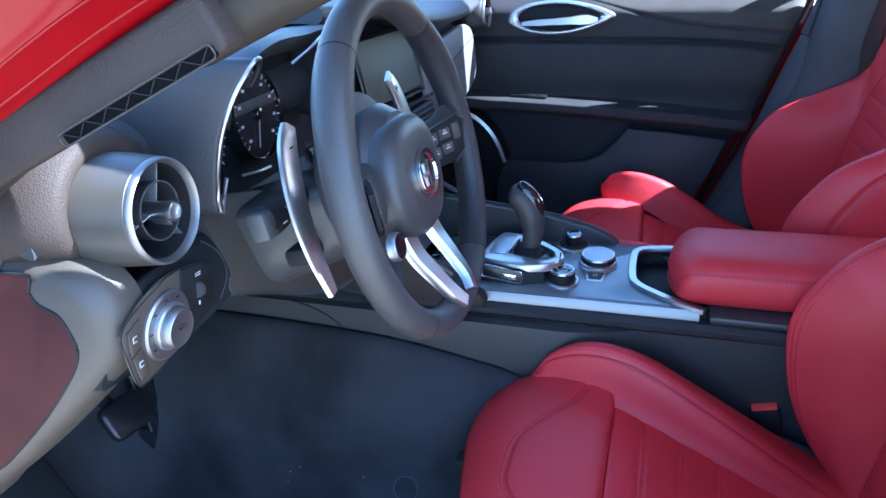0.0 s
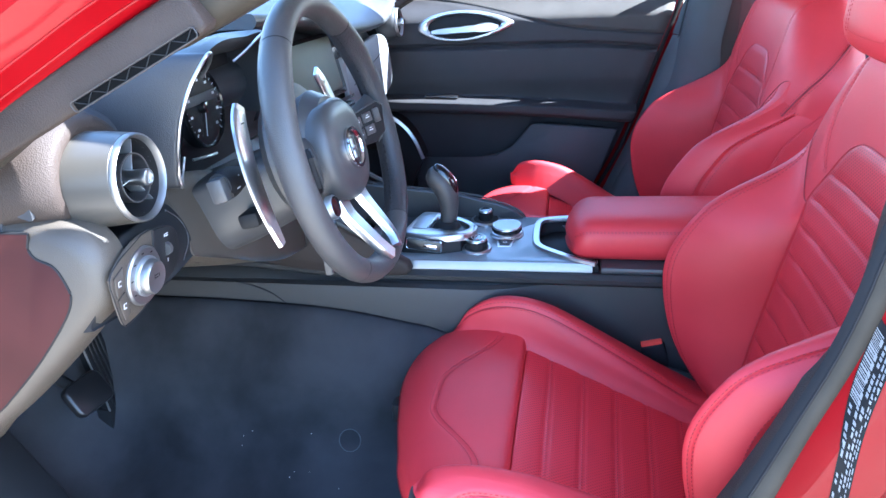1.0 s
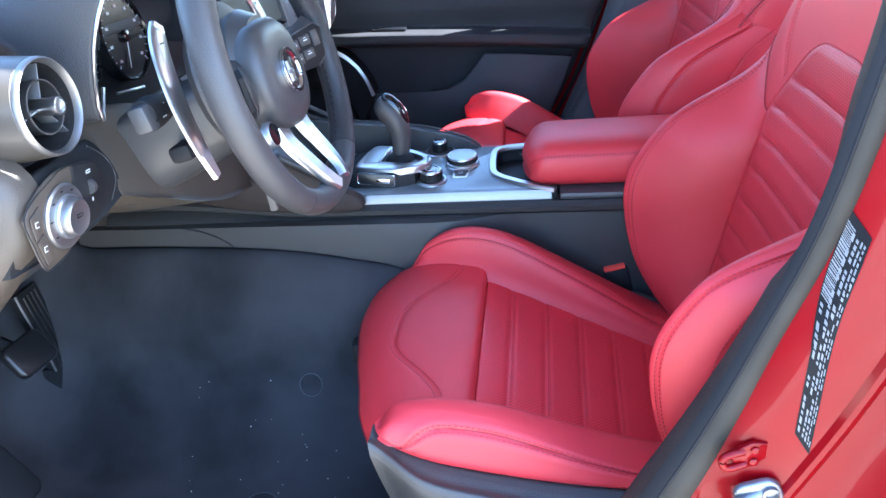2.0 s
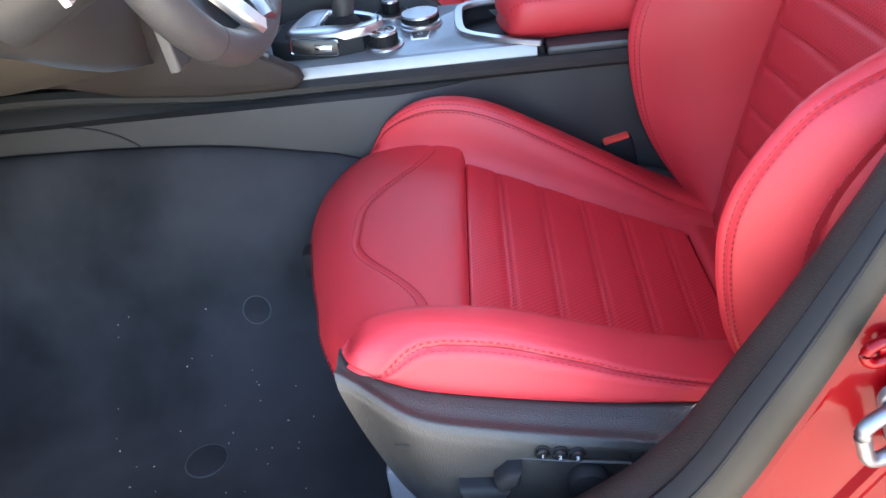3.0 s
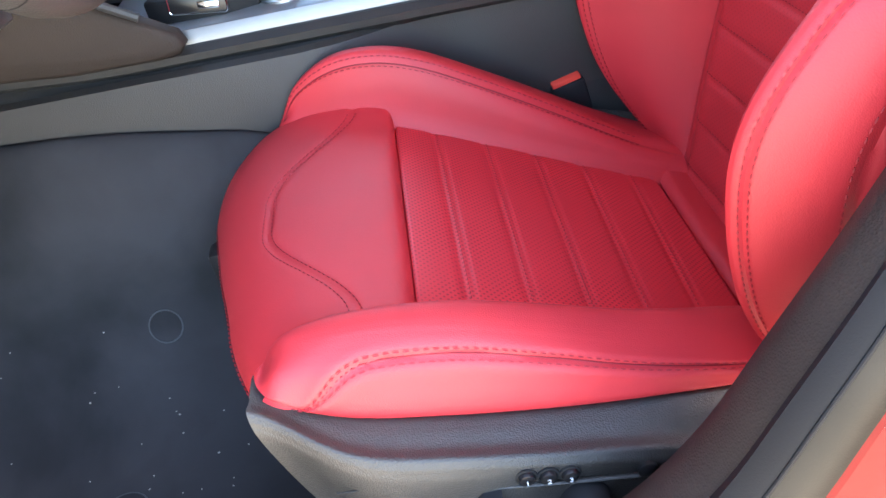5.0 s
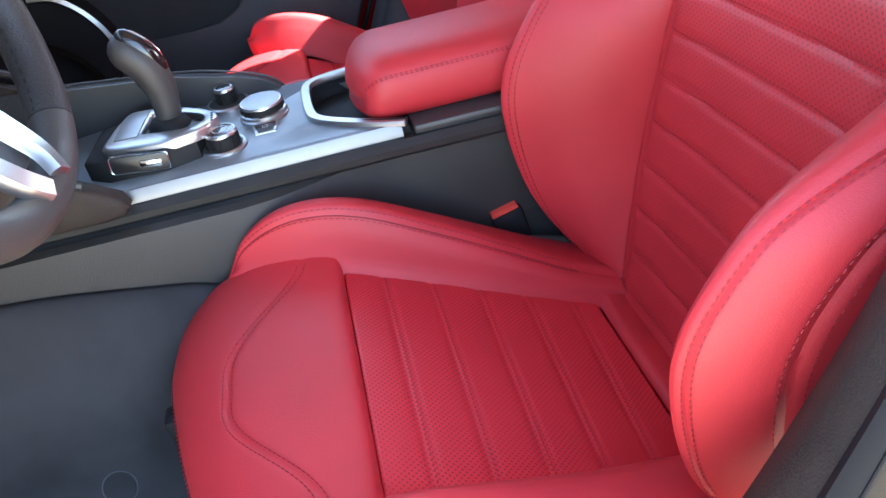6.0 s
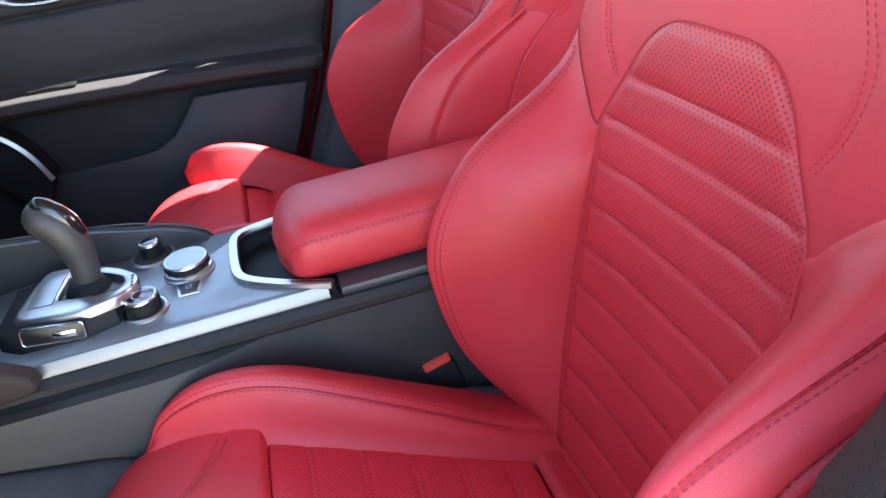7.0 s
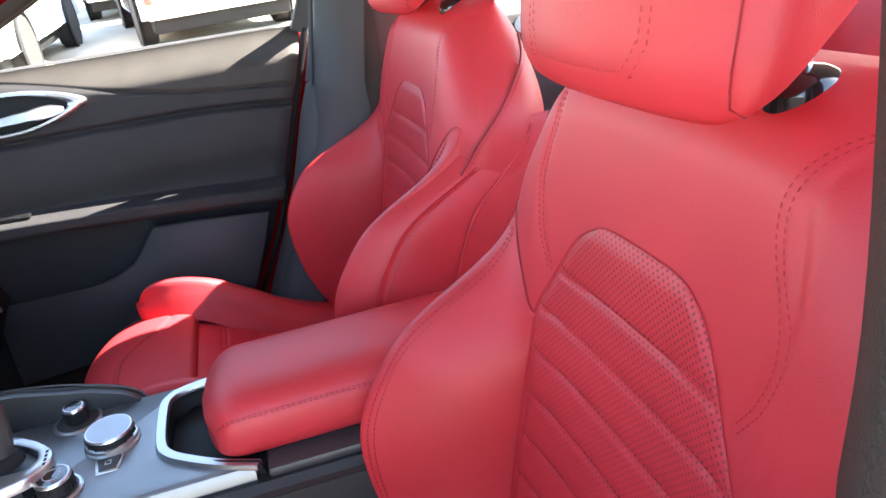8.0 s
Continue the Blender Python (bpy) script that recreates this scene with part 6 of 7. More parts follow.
# B pillars, sills
B_IN = curve([(-0.75, -0.668, 0.40), (-0.45, -0.668, 0.365), (-0.20, -0.668, 0.362), (-0.04, -0.666, 0.380), (0.055, -0.662, 0.428), (0.109, -0.660, 0.481), (0.148, -0.660, 0.554), (0.184, -0.660, 0.625), (0.222, -0.660, 0.710), (0.256, -0.657, 0.800), (0.276, -0.654, 0.890), (0.292, -0.648, 0.98), (0.312, -0.620, 1.10), (0.338, -0.560, 1.26), (0.35, -0.535, 1.31)], 80)
for s in (1, -1):
    fl = lambda v: Vector((v.x, s * v.y, v.z))
    trim, seal, paint = [], [], []
    for i, p in enumerate(B_IN):
        d = (B_IN[min(i + 1, 79)] - B_IN[max(i - 1, 0)]).normalized()
        out_d = Vector((0, -1, 0))
        away = out_d.cross(d)
        if away.dot(Vector((0.8, 0, -0.6))) < 0:
            away = -away
        slim = 1 - 0.5 * smooth_step(1.0, 1.25, p.z)
        tight = knots([(0.36, 1.22), (0.50, 1.20), (0.58, 1.06), (0.65, 0.88), (0.72, 0.71), (0.80, 0.70), (0.86, 0.74), (1.0, 0.74)], p.z)
        put = lambda o, u: fl(p + out_d * o * slim * (tight if o > 0 and u < 0.033 else 1) + away * u * (tight if o > 0 and u < 0.033 else 1))
        cut = 0.018 * smooth_step(0.755, 0.785, p.z) * (1 - 0.8 * smooth_step(0.84, 0.92, p.z))
        trim.append([put(a, b) for a, b in ((-0.05, 0.085 + cut), (-0.045, 0.050 + cut), (-0.026, 0.016 + cut), (-0.004, 0.002 + 0.4 * cut), (0.018, 0.003), (0.025, 0.013), (0.012, 0.085))])
        seal.append([put(a, b) for a, b in ((0.019, 0.004), (0.026, -0.001), (0.034, 0.003), (0.041, 0.012), (0.044, 0.024), (0.034, 0.032), (0.020, 0.026))])
        paint.append([put(a, b) for a, b in ((0.030, 0.026), (0.040, 0.024), (0.0435, 0.029), (0.0455, 0.034), (0.050, 0.046), (0.054, 0.056), (0.0585, 0.070), (0.0598, 0.077), (0.0655, 0.080), (0.0668, 0.084), (0.0640, 0.090), (0.067, 0.098), (0.072, 0.110), (0.086, 0.124), (0.110, 0.140), (0.150, 0.150), (0.150, 0.20), (0.06, 0.20), (0.02, 0.09))])
    part("pillar_trim", loft(trim), BROWN if s > 0 else GREYTRIM, body, "grained dark lower pillar trim", 60)
    sl_ = part("door_seal", loft(seal), RUBBER, body, "black rubber door seal", 70)
    bands = []
    for r in seal:
        mid = sum(r, Vector()) / 7
        skin = r[:3] + [r[2].lerp(r[3], 0.35)]
        bands.append([mid + (p - mid) * 1.07 for p in skin] + [mid + (p - mid) * 0.98 for p in reversed(skin)])
    part("seal_band", loft(bands), BLACK, sl_, "smooth dark inner band of the seal", 60)
    part("seal_lip", tube([b[3] for b in bands], 0.0013, 8), BLACK, sl_, "thin black lip of the seal")
    part("pillar", loft(paint), PAINT, body, "glossy red painted door pillar", 30)
from mathutils.bvhtree import BVHTree

# roof, glass and closing panels
def roof_z(x, y):
    return 1.385 - 0.07 * smooth_step(0.15, -0.16, x) - 0.10 * ((x - 0.55) / 1.2) ** 2 - 0.06 * (abs(y) / 0.60) ** 3


roof = part("roof", patch(lambda u, v: (-0.40 + 2.13 * u, -0.565 + 1.13 * v, roof_z(-0.40 + 2.13 * u, -0.565 + 1.13 * v)), 30, 24), PAINT, body, "red painted roof")
roof.modifiers.new("thickness", "SOLIDIFY").thickness = 0.02
lining = part("headliner", patch(lambda u, v: (-0.39 + 2.09 * u, -0.53 + 1.06 * v, roof_z(-0.39 + 2.09 * u, -0.53 + 1.06 * v) - 0.035), 30, 24), HEADLINER, body, "pale grey headliner")
lining.modifiers.new("thickness", "SOLIDIFY").thickness = 0.008
screen_glass = part("windscreen", patch(lambda u, v: (-1.0 + 0.85 * u - 0.06 * (1 - (2 * v - 1) ** 2), (2 * v - 1) * (0.66 - 0.07 * u), 0.985 + 0.29 * u - 0.04 * (1 - u) * (2 * v - 1) ** 2), 16, 20), GLASS, body, "clear windscreen")
screen_glass.visible_shadow = False
part("bonnet", patch(lambda u, v: (-2.0 + 1.03 * u, (2 * v - 1) * (0.80 - 0.05 * (1 - u)), 0.78 + 0.18 * u - 0.12 * abs(2 * v - 1) ** 3), 14, 20), PAINT, body, "red bonnet").modifiers.new("thickness", "SOLIDIFY").thickness = 0.015
part("firewall", box(-1.10, -1.04, -0.70, 0.70, 0.22, 0.96, 0.01), BLACK, body)
part("underbody", box(-1.10, 1.75, -0.72, 0.72, 0.155, 0.195, 0.01), BLACK, body)
part("rear_bulkhead", box(1.62, 1.70, -0.66, 0.66, 0.20, 1.0, 0.01), CARPET, body)
rw = part("rear_window", patch(lambda u, v: (1.66 + 0.25 * u - 0.25, (2 * v - 1) * 0.55, 1.02 + 0.25 * (1 - u)), 6, 10), GLASS, body)
rw.visible_shadow = False
part("wing", patch(lambda u, v: (-1.9 + 0.84 * u, -0.80 - 0.10 * math.sin(math.pi * min(1, v * 1.1)), 0.90 - 0.62 * v - 0.08 * (1 - u)), 12, 14), PAINT, body, "red front wing").modifiers.new("thickness", "SOLIDIFY").thickness = 0.01

for x, y in ((-1.32, -0.74), (-1.32, 0.74), (1.50, -0.74), (1.50, 0.74)):
    s = 1 if y > 0 else -1
    wm2 = pose(x, y, 0.325, -90 * s, 0, 0)
    w_ = part("wheel", revolve([(0.21, -0.10), (0.31, -0.10), (0.325, -0.07), (0.325, 0.07), (0.31, 0.10), (0.21, 0.10)], wm2, 40), TYRE, body, "black tyre of the car")
    part("wheel_rim", revolve([(0.212, 0.07), (0.215, 0.102), (0.20, 0.08), (0.05, 0.085), (0.04, 0.10), (0.002, 0.10)], wm2, 30), SILVER, w_, "alloy wheel rim")

# striker, bracket and sticker on the near pillar
bpy.context.view_layer.update()
jamb = [o for o in body.children if o.name.startswith("pillar") and o["label"].startswith("glossy red painted door")][0]
jamb_tree = BVHTree.FromPolygons([jamb.matrix_world @ v.co for v in jamb.data.vertices], [tuple(p.vertices) for p in jamb.data.polygons])


def on_jamb(x, z, lift=0.0008):
    """The place on the near pillar's painted face at x and z."""
    hit = jamb_tree.ray_cast(Vector((x, -1.2, z)), Vector((0, 1, 0)))
    return (hit[0] + hit[1].normalized() * (lift if hit[1].y < 0 else -lift)) if hit[0] else Vector((x, -0.74, z))


sticker = thing("pillar_sticker", tuple(on_jamb(0.262, 0.75)), "curved black sticker with white print on the red pillar", "sticker")


def sticker_place(s, t, lift):
    """s across, t upwards along the bent sticker."""
    a = knots([(0.0, 0.257), (0.57, 0.266), (1.0, 0.282)], t)
    b = a + 0.0118
    return on_jamb(a + (b - a) * s, 0.643 + 0.188 * t - 0.018 * s, lift)


part("sticker_sheet", patch(lambda s, t: sticker_place(s, t, 0.0010), 12, 60), LABEL, sticker)
random.seed(5)
for col, (s0, s1) in enumerate(((0.10, 0.22), (0.38, 0.48), (0.56, 0.66), (0.74, 0.80), (0.86, 0.92))):
    t = 0.03
    while t < (0.95 if col else 0.62):
        ln = random.uniform(0.012, 0.032) if col else random.uniform(0.015, 0.035)
        if random.random() > 0.22:
            part("print_bar", patch(lambda s, q: sticker_place(s0 + (s1 - s0) * s, t + ln * q, 0.0016), 1, 3), PRINT, sticker, smooth=False)
        t += ln + random.uniform(0.006, 0.014)
t = 0.64
while t < 0.96:
    ln = random.choice((0.004, 0.006, 0.010))
    part("print_bar", patch(lambda s, q: sticker_place(0.05 + 0.40 * s, t + ln * q, 0.0017), 2, 1), PRINT, sticker, smooth=False)
    t += ln + random.choice((0.004, 0.006))

striker = thing("door_striker", tuple(on_jamb(0.224, 0.562)), "galvanised steel door striker bolted to the red pillar", "door striker")
c = on_jamb(0.238, 0.567)
SK = axes(c, (1, 0, 0.35), (-0.35, 0, 1))
part("striker_plate", plate(rounded(0.040, 0.060, 0.012), 0.006, SK, 0.002), STEEL, striker, "galvanised striker plate")
part("striker_loop", tube(curve([SK @ Vector(v) for v in ((0.004, 0.018, 0.004), (-0.018, 0.018, 0.010), (-0.034, 0.014, 0.014), (-0.036, 0.0, 0.014), (-0.034, -0.014, 0.014), (-0.018, -0.018, 0.010), (0.004, -0.018, 0.004))], 28), 0.0048, 12), STEEL, striker, "round steel striker loop")
for b in (0.018, -0.018):
    part("striker_bolt", revolve([(0.007, 0.004), (0.007, 0.010), (0.005, 0.011), (0.004, 0.008), (0.001, 0.008)], SK @ pose(0.010, b, 0), 12), STEEL, striker)
tab = thing("pillar_bracket", tuple(on_jamb(0.220, 0.615)), "small red painted bracket on the door pillar", "bracket")
TB = axes(on_jamb(0.226, 0.614), (1, 0, 0.2), (-0.2, 0, 1)) @ Matrix.Diagonal((0.75, 0.75, 1, 1))
part("bracket_plate", plate([(-0.02, -0.010), (0.0, -0.014), (0.016, -0.004), (0.020, 0.016), (0.004, 0.020), (-0.02, 0.010)], 0.004, TB, 0.001), PAINT, tab)
part("bracket_loop", tube(curve([TB @ Vector(v) for v in ((-0.006, 0.009, 0.003), (-0.026, 0.009, 0.006), (-0.032, 0.0, 0.006), (-0.026, -0.009, 0.006), (-0.006, -0.009, 0.003))], 18), 0.0035, 10), PAINT, tab)
for a, b in ((0.006, 0.010), (0.002, -0.006)):
    part("bracket_bolt", revolve([(0.005, 0.003), (0.005, 0.006), (0.003, 0.007)], TB @ pose(a, b, 0), 12), PAINT, tab)

# ---- far front door ----
door = thing("door_1", (-0.3, 0.70, 0.45), "closed far door with dark trim and aluminium handle", "door")
tagged(door, kind="structure")


def door_seam(x):
    """z of the sewn line under the window ledge."""
    return knots([(-0.40, 1.010), (-0.256, 0.987), (-0.168, 0.969), (-0.078, 0.9477), (0.0165, 0.928), (0.117, 0.916), (0.233, 0.907), (0.30, 0.904)], x)


def door_inner(x, z):
    """y of the inner face of the door trim."""
    zs = z - knots([(-0.60, 0.036), (-0.38, 0.034), (-0.14, 0.024), (0.02, 0.014), (0.17, 0.002), (0.30, -0.006)], x)
    belt = 0.685 + 0.052 * smooth_step(0.945, 1.010, z)
    mid = -0.004 * math.exp(-((z - 0.82) / 0.06) ** 2)
    ledge = -0.060 * smooth_step(0.668, 0.704, zs) * (1 - smooth_step(0.720, 0.732, zs))
    pocket = 0.055 * (1 - smooth_step(0.672, 0.694, zs))
    fold = 0.886 - 0.30 * max(0.0, x) ** 2
    crease = 0.010 * math.exp(-((z - fold) / 0.005) ** 2)
    seam = door_seam(x)
    crease += 0.004 * math.exp(-((z - seam) / 0.0032) ** 2)
    step = -0.006 * smooth_step(fold + 0.002, fold - 0.010, z) * smooth_step(0.0, 0.05, z - 0.755)
    return belt + mid + ledge * smooth_step(-0.62, -0.40, x) + pocket + crease + step


def door_end(z):
    return knots([(0.40, 0.02), (0.50, 0.085), (0.622, 0.147), (0.845, 0.225), (0.98, 0.272), (1.02, 0.282)], z)


def door_face(u, v, upper=False):
    split = min(1.0, door_seam(-0.98 + 1.24 * u))
    z = split + (1.008 - split) * v if upper else 0.34 + (split - 0.34) * v
    x = -0.98 + (door_end(z) + 0.98) * u
    edge = smooth_step(0.0, 0.015, door_end(z) - x)
    return x, door_inner(x, z) + 0.008 * (1 - edge), z


panel = part("door_panel", patch(door_face, 90, 260), DOORTRIM, door, "dark grained door trim", 70)
part("upper_trim", patch(lambda u, v: door_face(u, v, True), 90, 40), UPPERTRIM, door, "padded upper door trim", 70)
part("belt_top", patch(lambda u, v: (-0.98 + 1.258 * u, 0.737 + 0.03 * v, 1.0085 + 0.004 * math.sin(math.pi * v)), 40, 6), UPPERTRIM, door, "soft window ledge")
part("door_skin", patch(lambda u, v: (-1.0 + 1.30 * u, 0.78 + 0.09 * math.sin(math.pi * (0.15 + 0.75 * v)), 0.30 + 0.70 * v), 20, 16), PAINT, door, "red outer door skin").modifiers.new("thickness", "SOLIDIFY").thickness = 0.01
wg = part("side_window", patch(lambda u, v: (-0.62 + 0.93 * u * (1 - 0.25 * (1 - u) * v) + 0.25 * v * (1 - u), 0.752 - 0.13 * v, 1.0 + 0.31 * v * (0.2 + 0.8 * min(1, u * 2.2))), 10, 8), GLASS, door, "clear side window")
wg.visible_shadow = False
part("door_edge_paint", tube([Vector((door_end(0.36 + 0.64 * i / 20) + 0.008, 0.748, 0.36 + 0.64 * i / 20)) for i in range(21)], 0.0026, 8), PAINT, door, "red painted door edge")
part("door_edge_seal", tube([Vector((door_end(0.36 + 0.64 * i / 20) + 0.011, 0.722, 0.36 + 0.64 * i / 20)) for i in range(21)], 0.0055, 8), BLACK, door, "black door edge seal")
part("window_frame", strip(curve([(0.280, 0.742, 1.0), (0.315, 0.70, 1.10), (0.335, 0.640, 1.25), (0.34, 0.615, 1.31)], 14), 0.018, 0.02, (0, -1, 0.2)), GREYTRIM, door, "dark window frame")
# handle pod: almond-shaped bright ring, dark cup and lever
HM = axes((-0.262, 0.6845, 0.938), (1, 0, 0.03), (0, 0.06, 1)) @ Matrix.Diagonal((-1, 1, 1, 1))


def almond(k, grow=0.0):
    out = []
    for j in range(48):
        t = 2 * math.pi * j / 48
        c, s = math.cos(t), math.sin(t)
        w = 0.138 if c < 0 else 0.110
        h = 0.038 * (1 - 0.42 * max(0, -c) ** 2)
        out.append(((c * w) * k + (grow if c > 0 else -grow) * abs(c), s * h * k + grow * s))
    return out


def ring_mesh(k1, k2, z0, z1, m):
    a, b = almond(k1), almond(k2)
    lv = [(a, z0), (a, z1 * .7), ([((p[0] * .7 + q[0] * .3), (p[1] * .7 + q[1] * .3)) for p, q in zip(a, b)], z1), ([((p[0] * .3 + q[0] * .7), (p[1] * .3 + q[1] * .7)) for p, q in zip(a, b)], z1), (b, z1 * .7), (b, z0)]
    rings = [[m @ Vector((x, y, z)) for x, y in o] for o, z in lv]
    return loft(rings + [rings[0]], True, False)


pod = part("handle_pod", ring_mesh(1.0, 0.77, -0.004, 0.014, HM), SILVER, door, "bright almond-shaped handle surround", 50)
part("handle_cup", plate(almond(0.82), 0.003, HM, 0.001), BLACK, pod)
part("handle_lever", strip(curve([HM @ Vector(v) for v in ((-0.098, -0.007, 0.008), (-0.050, -0.008, 0.014), (0.01, -0.010, 0.014), (0.074, -0.012, 0.012))], 16), [0.004, 0.008, 0.011, 0.012, 0.012, 0.011, 0.009, 0.009, 0.009, 0.008, 0.008, 0.008, 0.008, 0.007, 0.006, 0.004], 0.007, (0, -1, 0.1)), SILVER, pod, "satin door lever")
# speaker pod and bright arc at the door's front
arc = curve([(-0.490, 0.625, 0.722), (-0.448, 0.622, 0.716), (-0.412, 0.622, 0.690), (-0.386, 0.624, 0.652), (-0.368, 0.628, 0.603)], 22)
part("arc_trim", strip(arc, 0.005, 0.005, (0.2, -1, 0.2)), SILVER, door, "bright curved trim line")
part("speaker_pod", loft([[Vector((p.x - 0.05 * k, p.y + 0.006 + 0.05 * j, p.z - 0.10 * k)) for k, j in ((0, 0), (0.25, 0.02), (0.8, 0.1), (1.0, 0.6), (1.0, 1.3), (0.0, 1.3))] for p in arc]), BLACK, door, "black speaker pod")
part("pocket_panel", plate([(-0.081, 0.684), (0.020, 0.678), (0.142, 0.666), (0.120, 0.60), (0.085, 0.52), (0.05, 0.46), (-0.40, 0.42), (-0.40, 0.592), (-0.33, 0.588), (-0.236, 0.588), (-0.176, 0.599), (-0.137, 0.617), (-0.112, 0.645)], 0.010, axes((0, 0.694, 0), (1, 0, 0), (0, 0, 1)), 0.004), GREYTRIM, door, "dark grey lower door panel")
part("armrest_seam", stitches([Vector((-0.42 + 0.58 * i / 40, door_inner(-0.42 + 0.58 * i / 40, 0.742 - 0.055 * i / 40) - 0.001, 0.742 - 0.055 * i / 40)) for i in range(41)], 0.003, 0.0025, 0.0006), GREYTRIM, door, "pale stitching along the armrest")
part("window_switch", box(-0.36, -0.27, 0.646, 0.664, 0.758, 0.7655, 0.003), GLOSS, door, "black window switch block")

# near front door, swung wide open in front of the camera's place
near = thing("door_3", (-0.98, -0.80, 0.45), "wide open red near door with dark inner trim", "door")
tagged(near, kind="structure")
SWING = pose(-0.98, -0.80, 0, 0, 0, -80) @ pose(0.98, 0.80, 0)
part("door_panel", moved(patch(lambda u, v: (-0.94 + 1.15 * u, -door_inner(-0.94 + 1.15 * u, 0.34 + 0.668 * v) - 0.02, 0.34 + 0.668 * v), 30, 60), SWING), DOORTRIM, near, "dark grained door trim", 70)
part("door_skin", moved(patch(lambda u, v: (-0.98 + 1.22 * u, -0.80 - 0.07 * math.sin(math.pi * (0.15 + 0.75 * v)), 0.30 + 0.71 * v), 20, 16), SWING), PAINT, near, "red outer door skin").modifiers.new("thickness", "SOLIDIFY").thickness = 0.01
part("door_frame", moved(tube(curve([(-0.62, -0.76, 1.00), (-0.40, -0.735, 1.09), (-0.15, -0.69, 1.20), (0.10, -0.645, 1.28), (0.27, -0.635, 1.30), (0.27, -0.70, 1.14), (0.24, -0.76, 1.0)], 50), 0.018, 8), SWING), GLOSS, near, "black window frame")
ng = part("side_window", moved(patch(lambda u, v: (-0.60 + 0.84 * u * (1 - 0.25 * (1 - u) * v) + 0.25 * v * (1 - u), -0.765 + 0.12 * v, 1.0 + 0.29 * v * (0.2 + 0.8 * min(1, u * 2.2))), 10, 8), SWING), GLASS, near, "clear side window")
ng.visible_shadow = False

# far B pillar inside cover with belt
bp = thing("pillar_cover", (0.32, 0.64, 0.4), "grey grained cover of the far door pillar", "pillar cover")
part("lower_cover", loft([[Vector((x + dx, y, z)) for dx, y in ((0.005, 0.70), (0.018, 0.668), (0.05, 0.650), (0.14, 0.648), (0.17, 0.70))] for x, z in ((0.055, 0.38), (0.105, 0.50), (0.160, 0.622), (0.20, 0.72), (0.240, 0.845), (0.262, 0.90))]), GREYTRIM, bp, "dark grey lower pillar cover", 50)
# rear part is extra width, unseen behind the seat, keeping sun off its wing
part("upper_cover", loft([[Vector((x + dx, y - dy, z)) for dx, y in ((0.004, 0.705), (0.016, 0.672), (0.045, 0.652), (0.25, 0.650), (0.28, 0.70))] for x, z, dy in ((0.262, 0.902, 0.0), (0.285, 0.98, 0.006), (0.305, 1.10, 0.03), (0.325, 1.25, 0.06), (0.335, 1.33, 0.08))]), GREYTRIM, bp, "dark grey upper pillar cover, widened unseen to block sun", 50)
belt = thing("seat_belt", (0.36, 0.63, 0.9), "dark seat belt webbing hanging at the far pillar", "seat belt")
part("webbing", strip([Vector((0.372 + 0.014 * i / 12, 0.642 - 0.03 * i / 12, 0.40 + 0.85 * i / 12)) for i in range(13)], 0.024, 0.0016, (0, -1, 0)), BELT, belt)

# ---- rear cabin ----
bench = thing("rear_bench", (1.2, 0, 0.45), "red leather rear bench seat", "rear seat")
rings = []
for i in range(33):
    y = -0.62 + 1.24 * i / 32
    dip = 0.02 * math.cos(2 * math.pi * (y / 0.62))
    e = min(1.0, (0.62 - abs(y)) / 0.04 + 0.2)
    rings.append([Vector(p) for p in ((0.92, y, 0.30), (0.90, y, 0.46), (0.94, y, 0.50 + 0.01 * e - dip * .3), (1.25, y, 0.45 - dip * .4), (1.34 - dip, y, 0.60), (1.46 - dip, y, 0.92 * 0.9 + 0.1), (1.50, y, 0.98 - 0.03 * (1 - e)), (1.58, y, 0.96), (1.60, y, 0.30))])
part("bench_body", loft(rings), LEATHER, bench, "", 60)
for y in (-0.36, 0.36):
    part("rear_headrest", box(1.47, 1.57, y - 0.12, y + 0.12, 0.985, 1.12, 0.04, 4), LEATHER, bench)
rd = thing("door_2", (0.9, 0.70, 0.45), "closed rear door with dark trim and bright handle", "door")
tagged(rd, kind="structure")
part("door_panel", patch(lambda u, v: (0.36 + 1.10 * u, door_inner(-0.1, 0.34 + 0.668 * v) - 0.004, 0.34 + 0.668 * v), 20, 120), SOFT, rd, "", 70)
part("door_skin", patch(lambda u, v: (0.31 + 1.20 * u, 0.78 + 0.09 * math.sin(math.pi * (0.15 + 0.75 * v)), 0.30 + 0.70 * v), 20, 16), PAINT, rd, "red outer door skin").modifiers.new("thickness", "SOLIDIFY").thickness = 0.01
part("handle_pod", ring_mesh(0.9, 0.70, -0.004, 0.014, axes((0.80, 0.680, 0.94), (-1, 0, 0), (0, 0, 1))), SILVER, rd, "bright handle surround", 50)
rg = part("side_window", patch(lambda u, v: (0.42 + 1.0 * u, 0.750 - 0.13 * v, 1.005 + 0.30 * v * (1 - 0.6 * u * u)), 8, 6), GLASS, rd, "clear side window")
rg.visible_shadow = False
part("rear_side_panel", patch(lambda u, v: (0.62 + 1.05 * u, -0.69 - 0.02 * math.sin(3 * v), 0.22 + 0.78 * v), 10, 10), SOFT, body, "dark trim of the near rear door").modifiers.new("thickness", "SOLIDIFY").thickness = 0.03
part("rear_door_skin", patch(lambda u, v: (0.40 + 1.30 * u, -0.80 - 0.08 * math.sin(math.pi * (0.15 + 0.75 * v)), 0.28 + 0.72 * v), 14, 12), PAINT, body, "red near rear door skin").modifiers.new("thickness", "SOLIDIFY").thickness = 0.01

# ---- outside ----
ground = part("ground", patch(lambda u, v: (-250 + 500 * u, -250 + 500 * v, 0.0), 40, 40), ASPHALT, None, smooth=False)
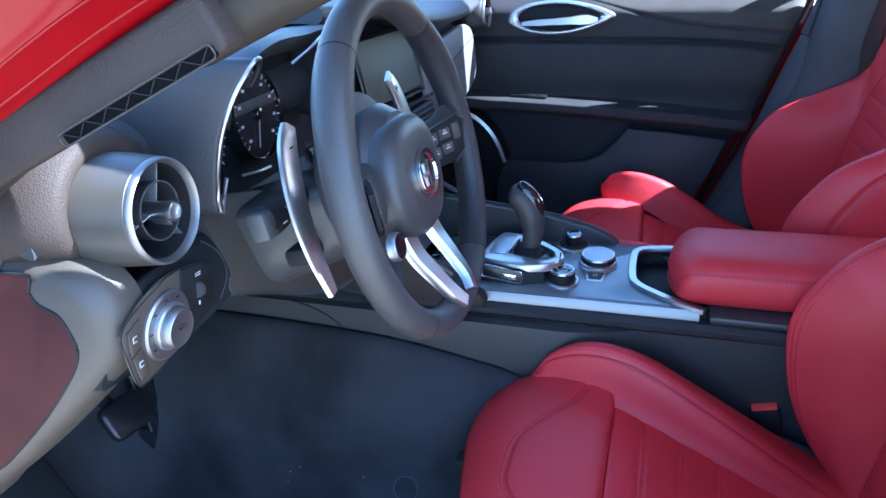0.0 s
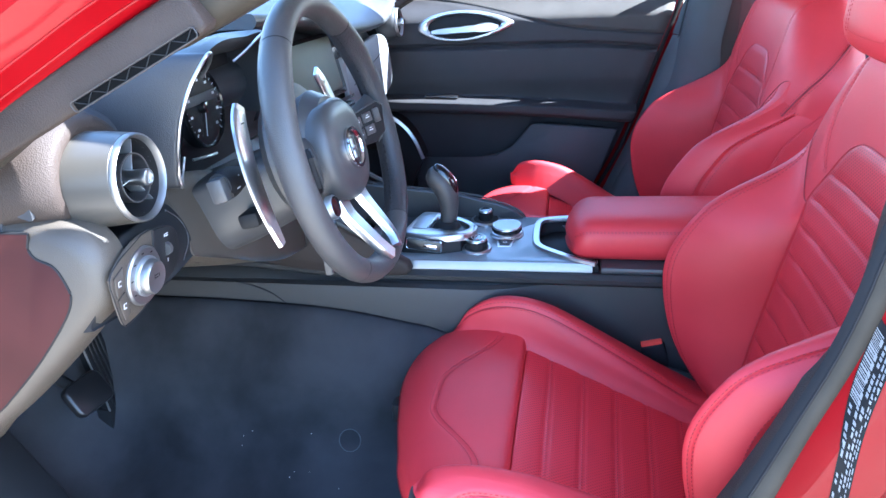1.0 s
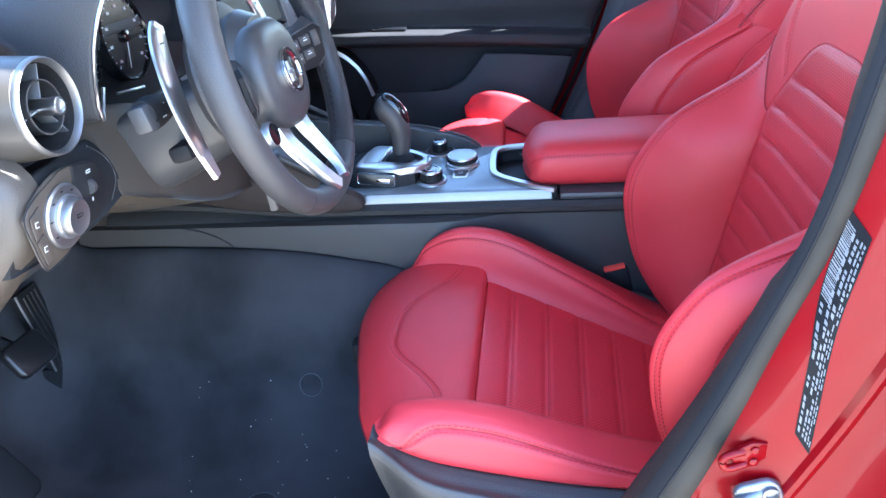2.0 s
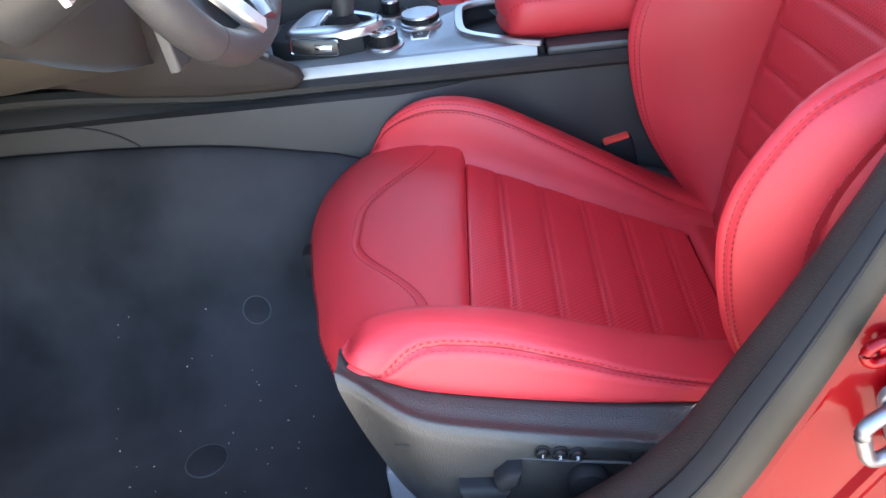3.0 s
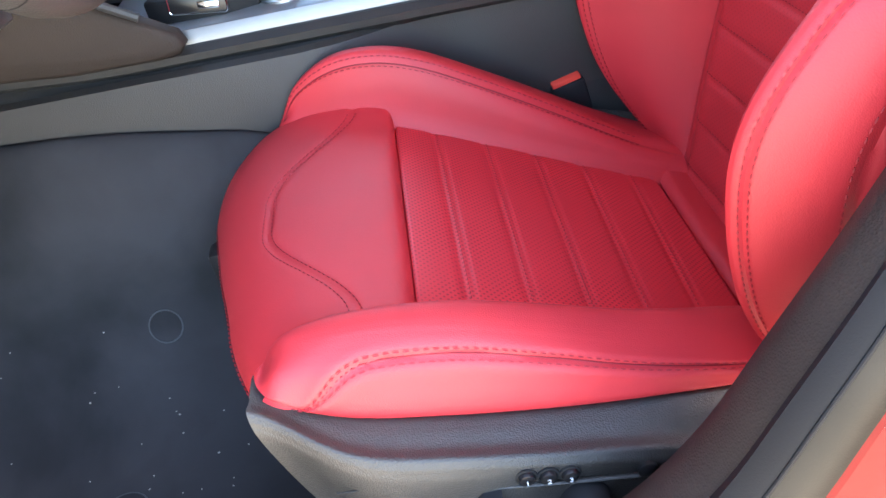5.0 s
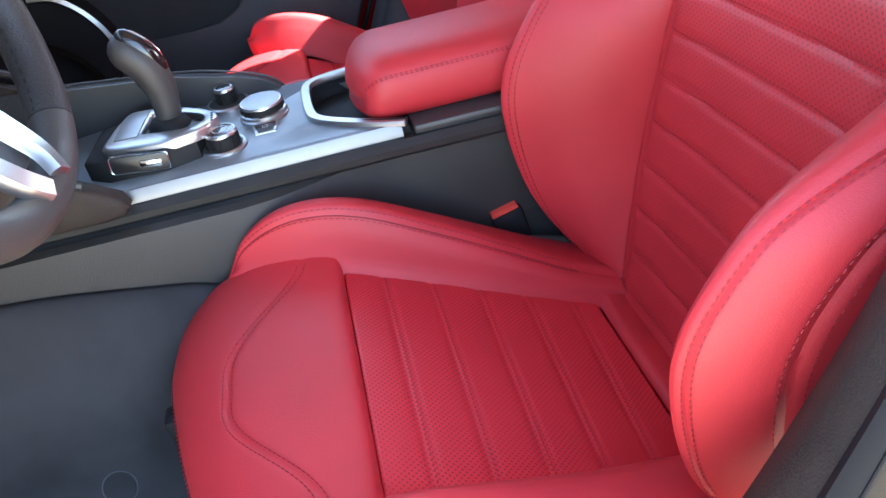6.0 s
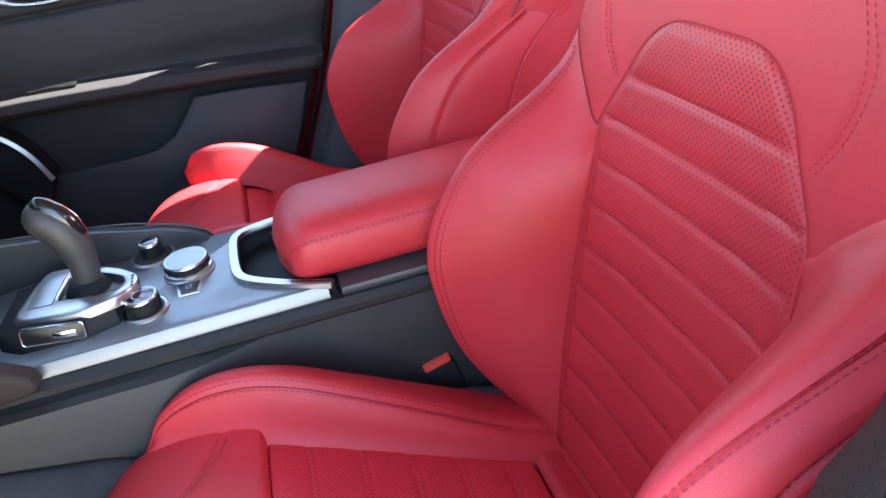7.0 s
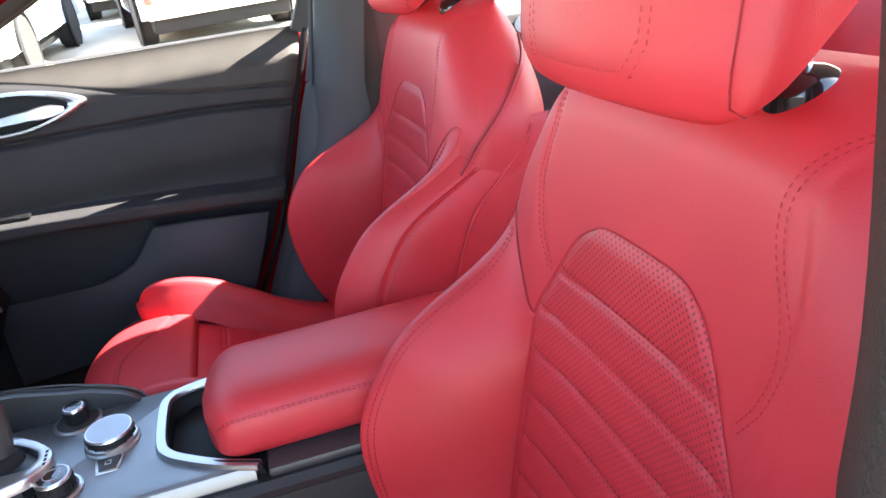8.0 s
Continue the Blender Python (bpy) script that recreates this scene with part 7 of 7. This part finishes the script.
tagged(ground, "pale sun-lit asphalt of a parking lot", "ground", kind="structure")


def parked_car(at, turn, paint, label, tall=1.45, length=4.5):
    car = thing("parked_car", at, label, "car", "parked cars")
    m = pose(*at, 0, 0, turn)
    h = length / 2
    side = [(-h, 0.35), (-h, 0.62), (-h + 0.12, 0.80), (-h + 1.15, 0.95), (-h + 1.95, tall - 0.05), (-h + 2.5, tall), (-h + 3.3, tall - 0.02), (-h + 4.0, 1.02), (h - 0.05, 0.95), (h, 0.6), (h, 0.35)]
    rings = []
    for y, inset in ((-0.90, 0.10), (-0.92, 0.03), (-0.90, 0.0), (-0.55, -0.02), (0.55, -0.02), (0.90, 0.0), (0.92, 0.03), (0.90, 0.10)):
        ring = []
        for x, z in side:
            zz = 0.30 + (z - 0.30) * (1 - inset)
            yy = y * (1 - 0.20 * smooth_step(0.95, tall, zz))
            ring.append(m @ Vector((x * (1 - inset * .3), yy, zz)))
        rings.append(ring)
    shell = part("body", loft(rings), paint, car, "", 35)
    for s in (-1, 1):
        glassy = [(-h + 1.30, 0.98), (-h + 2.02, tall - 0.12), (-h + 3.15, tall - 0.10), (-h + 3.65, 1.02)]
        part("window", ([m @ Vector((x, s * (0.925 - 0.185 * smooth_step(0.95, tall, z) + k), z)) for k in (0, -0.02) for x, z in glassy], [(0, 1, 2, 3), (7, 6, 5, 4), (0, 4, 5, 1), (1, 5, 6, 2), (2, 6, 7, 3), (3, 7, 4, 0)]), DARKGLASS, car, "dark side glass", smooth=False)
        for x in (-h + 0.85, h - 0.85):
            wm = m @ pose(x, s * 0.83, 0.33, -90 * s, 0, 0)
            wheel_ = part("wheel", revolve([(0.22, -0.10), (0.31, -0.10), (0.33, -0.07), (0.33, 0.07), (0.31, 0.10), (0.22, 0.10)], wm, 32), TYRE, car, "black tyre")
            part("rim", revolve([(0.22, 0.06), (0.22, 0.09), (0.20, 0.07), (0.05, 0.075), (0.04, 0.09), (0.002, 0.09)], wm, 24), SILVER, wheel_)
            part("arch", revolve([(0.37, 0.0), (0.385, 0.03), (0.36, 0.04), (0.34, 0.0)], m @ pose(x, s * 0.895, 0.34, -90 * s, 0, 0), 32), BLACK, car)
    for s in (-1, 1):
        part("headlight", m_box(m, -h - 0.01, -h + 0.25, s * 0.62 - 0.2, s * 0.62 + 0.2, 0.62, 0.76), SILVER, car, "clear headlight")
        part("tail_light", m_box(m, h - 0.10, h + 0.02, s * 0.62 - 0.2, s * 0.62 + 0.2, 0.75, 0.90), REDINK, car, "red tail light")
        part("marker_light", m_box(m, -h - 0.015, -h + 0.04, s * 0.80 - 0.05, s * 0.80 + 0.05, 0.50, 0.60), BUCKLE, car, "orange marker light")
    part("undertray", m_box(m, -h + 0.10, h - 0.10, -0.80, 0.80, 0.17, 0.36), BLACK, car)
    part("grille", m_box(m, -h - 0.012, -h + 0.05, -0.55, 0.55, 0.40, 0.60), TYRE, car, "dark front grille")
    part("bumper_bar", m_box(m, -h - 0.03, -h + 0.05, -0.85, 0.85, 0.33, 0.42), CHROME, car, "bright bumper bar")
    return car


def m_box(m, *b):
    return moved(box(*b, 0.03, 2), m)


parked_car((-2.75, 9.05, 0), 91, CARWHITE, "white car parked on the asphalt beyond the window")
parked_car((-0.27, 10.72, 0), 100, CARGREY, "silver car parked on the asphalt beyond the window")
parked_car((-1.45, 15.9, 0), 95, CARDARK, "black car parked on the asphalt behind a silver one", 1.65, 4.7)
parked_car((-5.6, 14.6, 0), 268, CARWHITE, "white car parked in a farther row on the asphalt")

# set the car and all that is in it level with the ground
bpy.context.view_layer.update()
for ob in list(scene.collection.objects):
    if ob.parent is None and ob.type in ("MESH", "EMPTY") and not ob.name.startswith(("ground", "parked_car")):
        ob.matrix_basis = LEVEL @ ob.matrix_basis
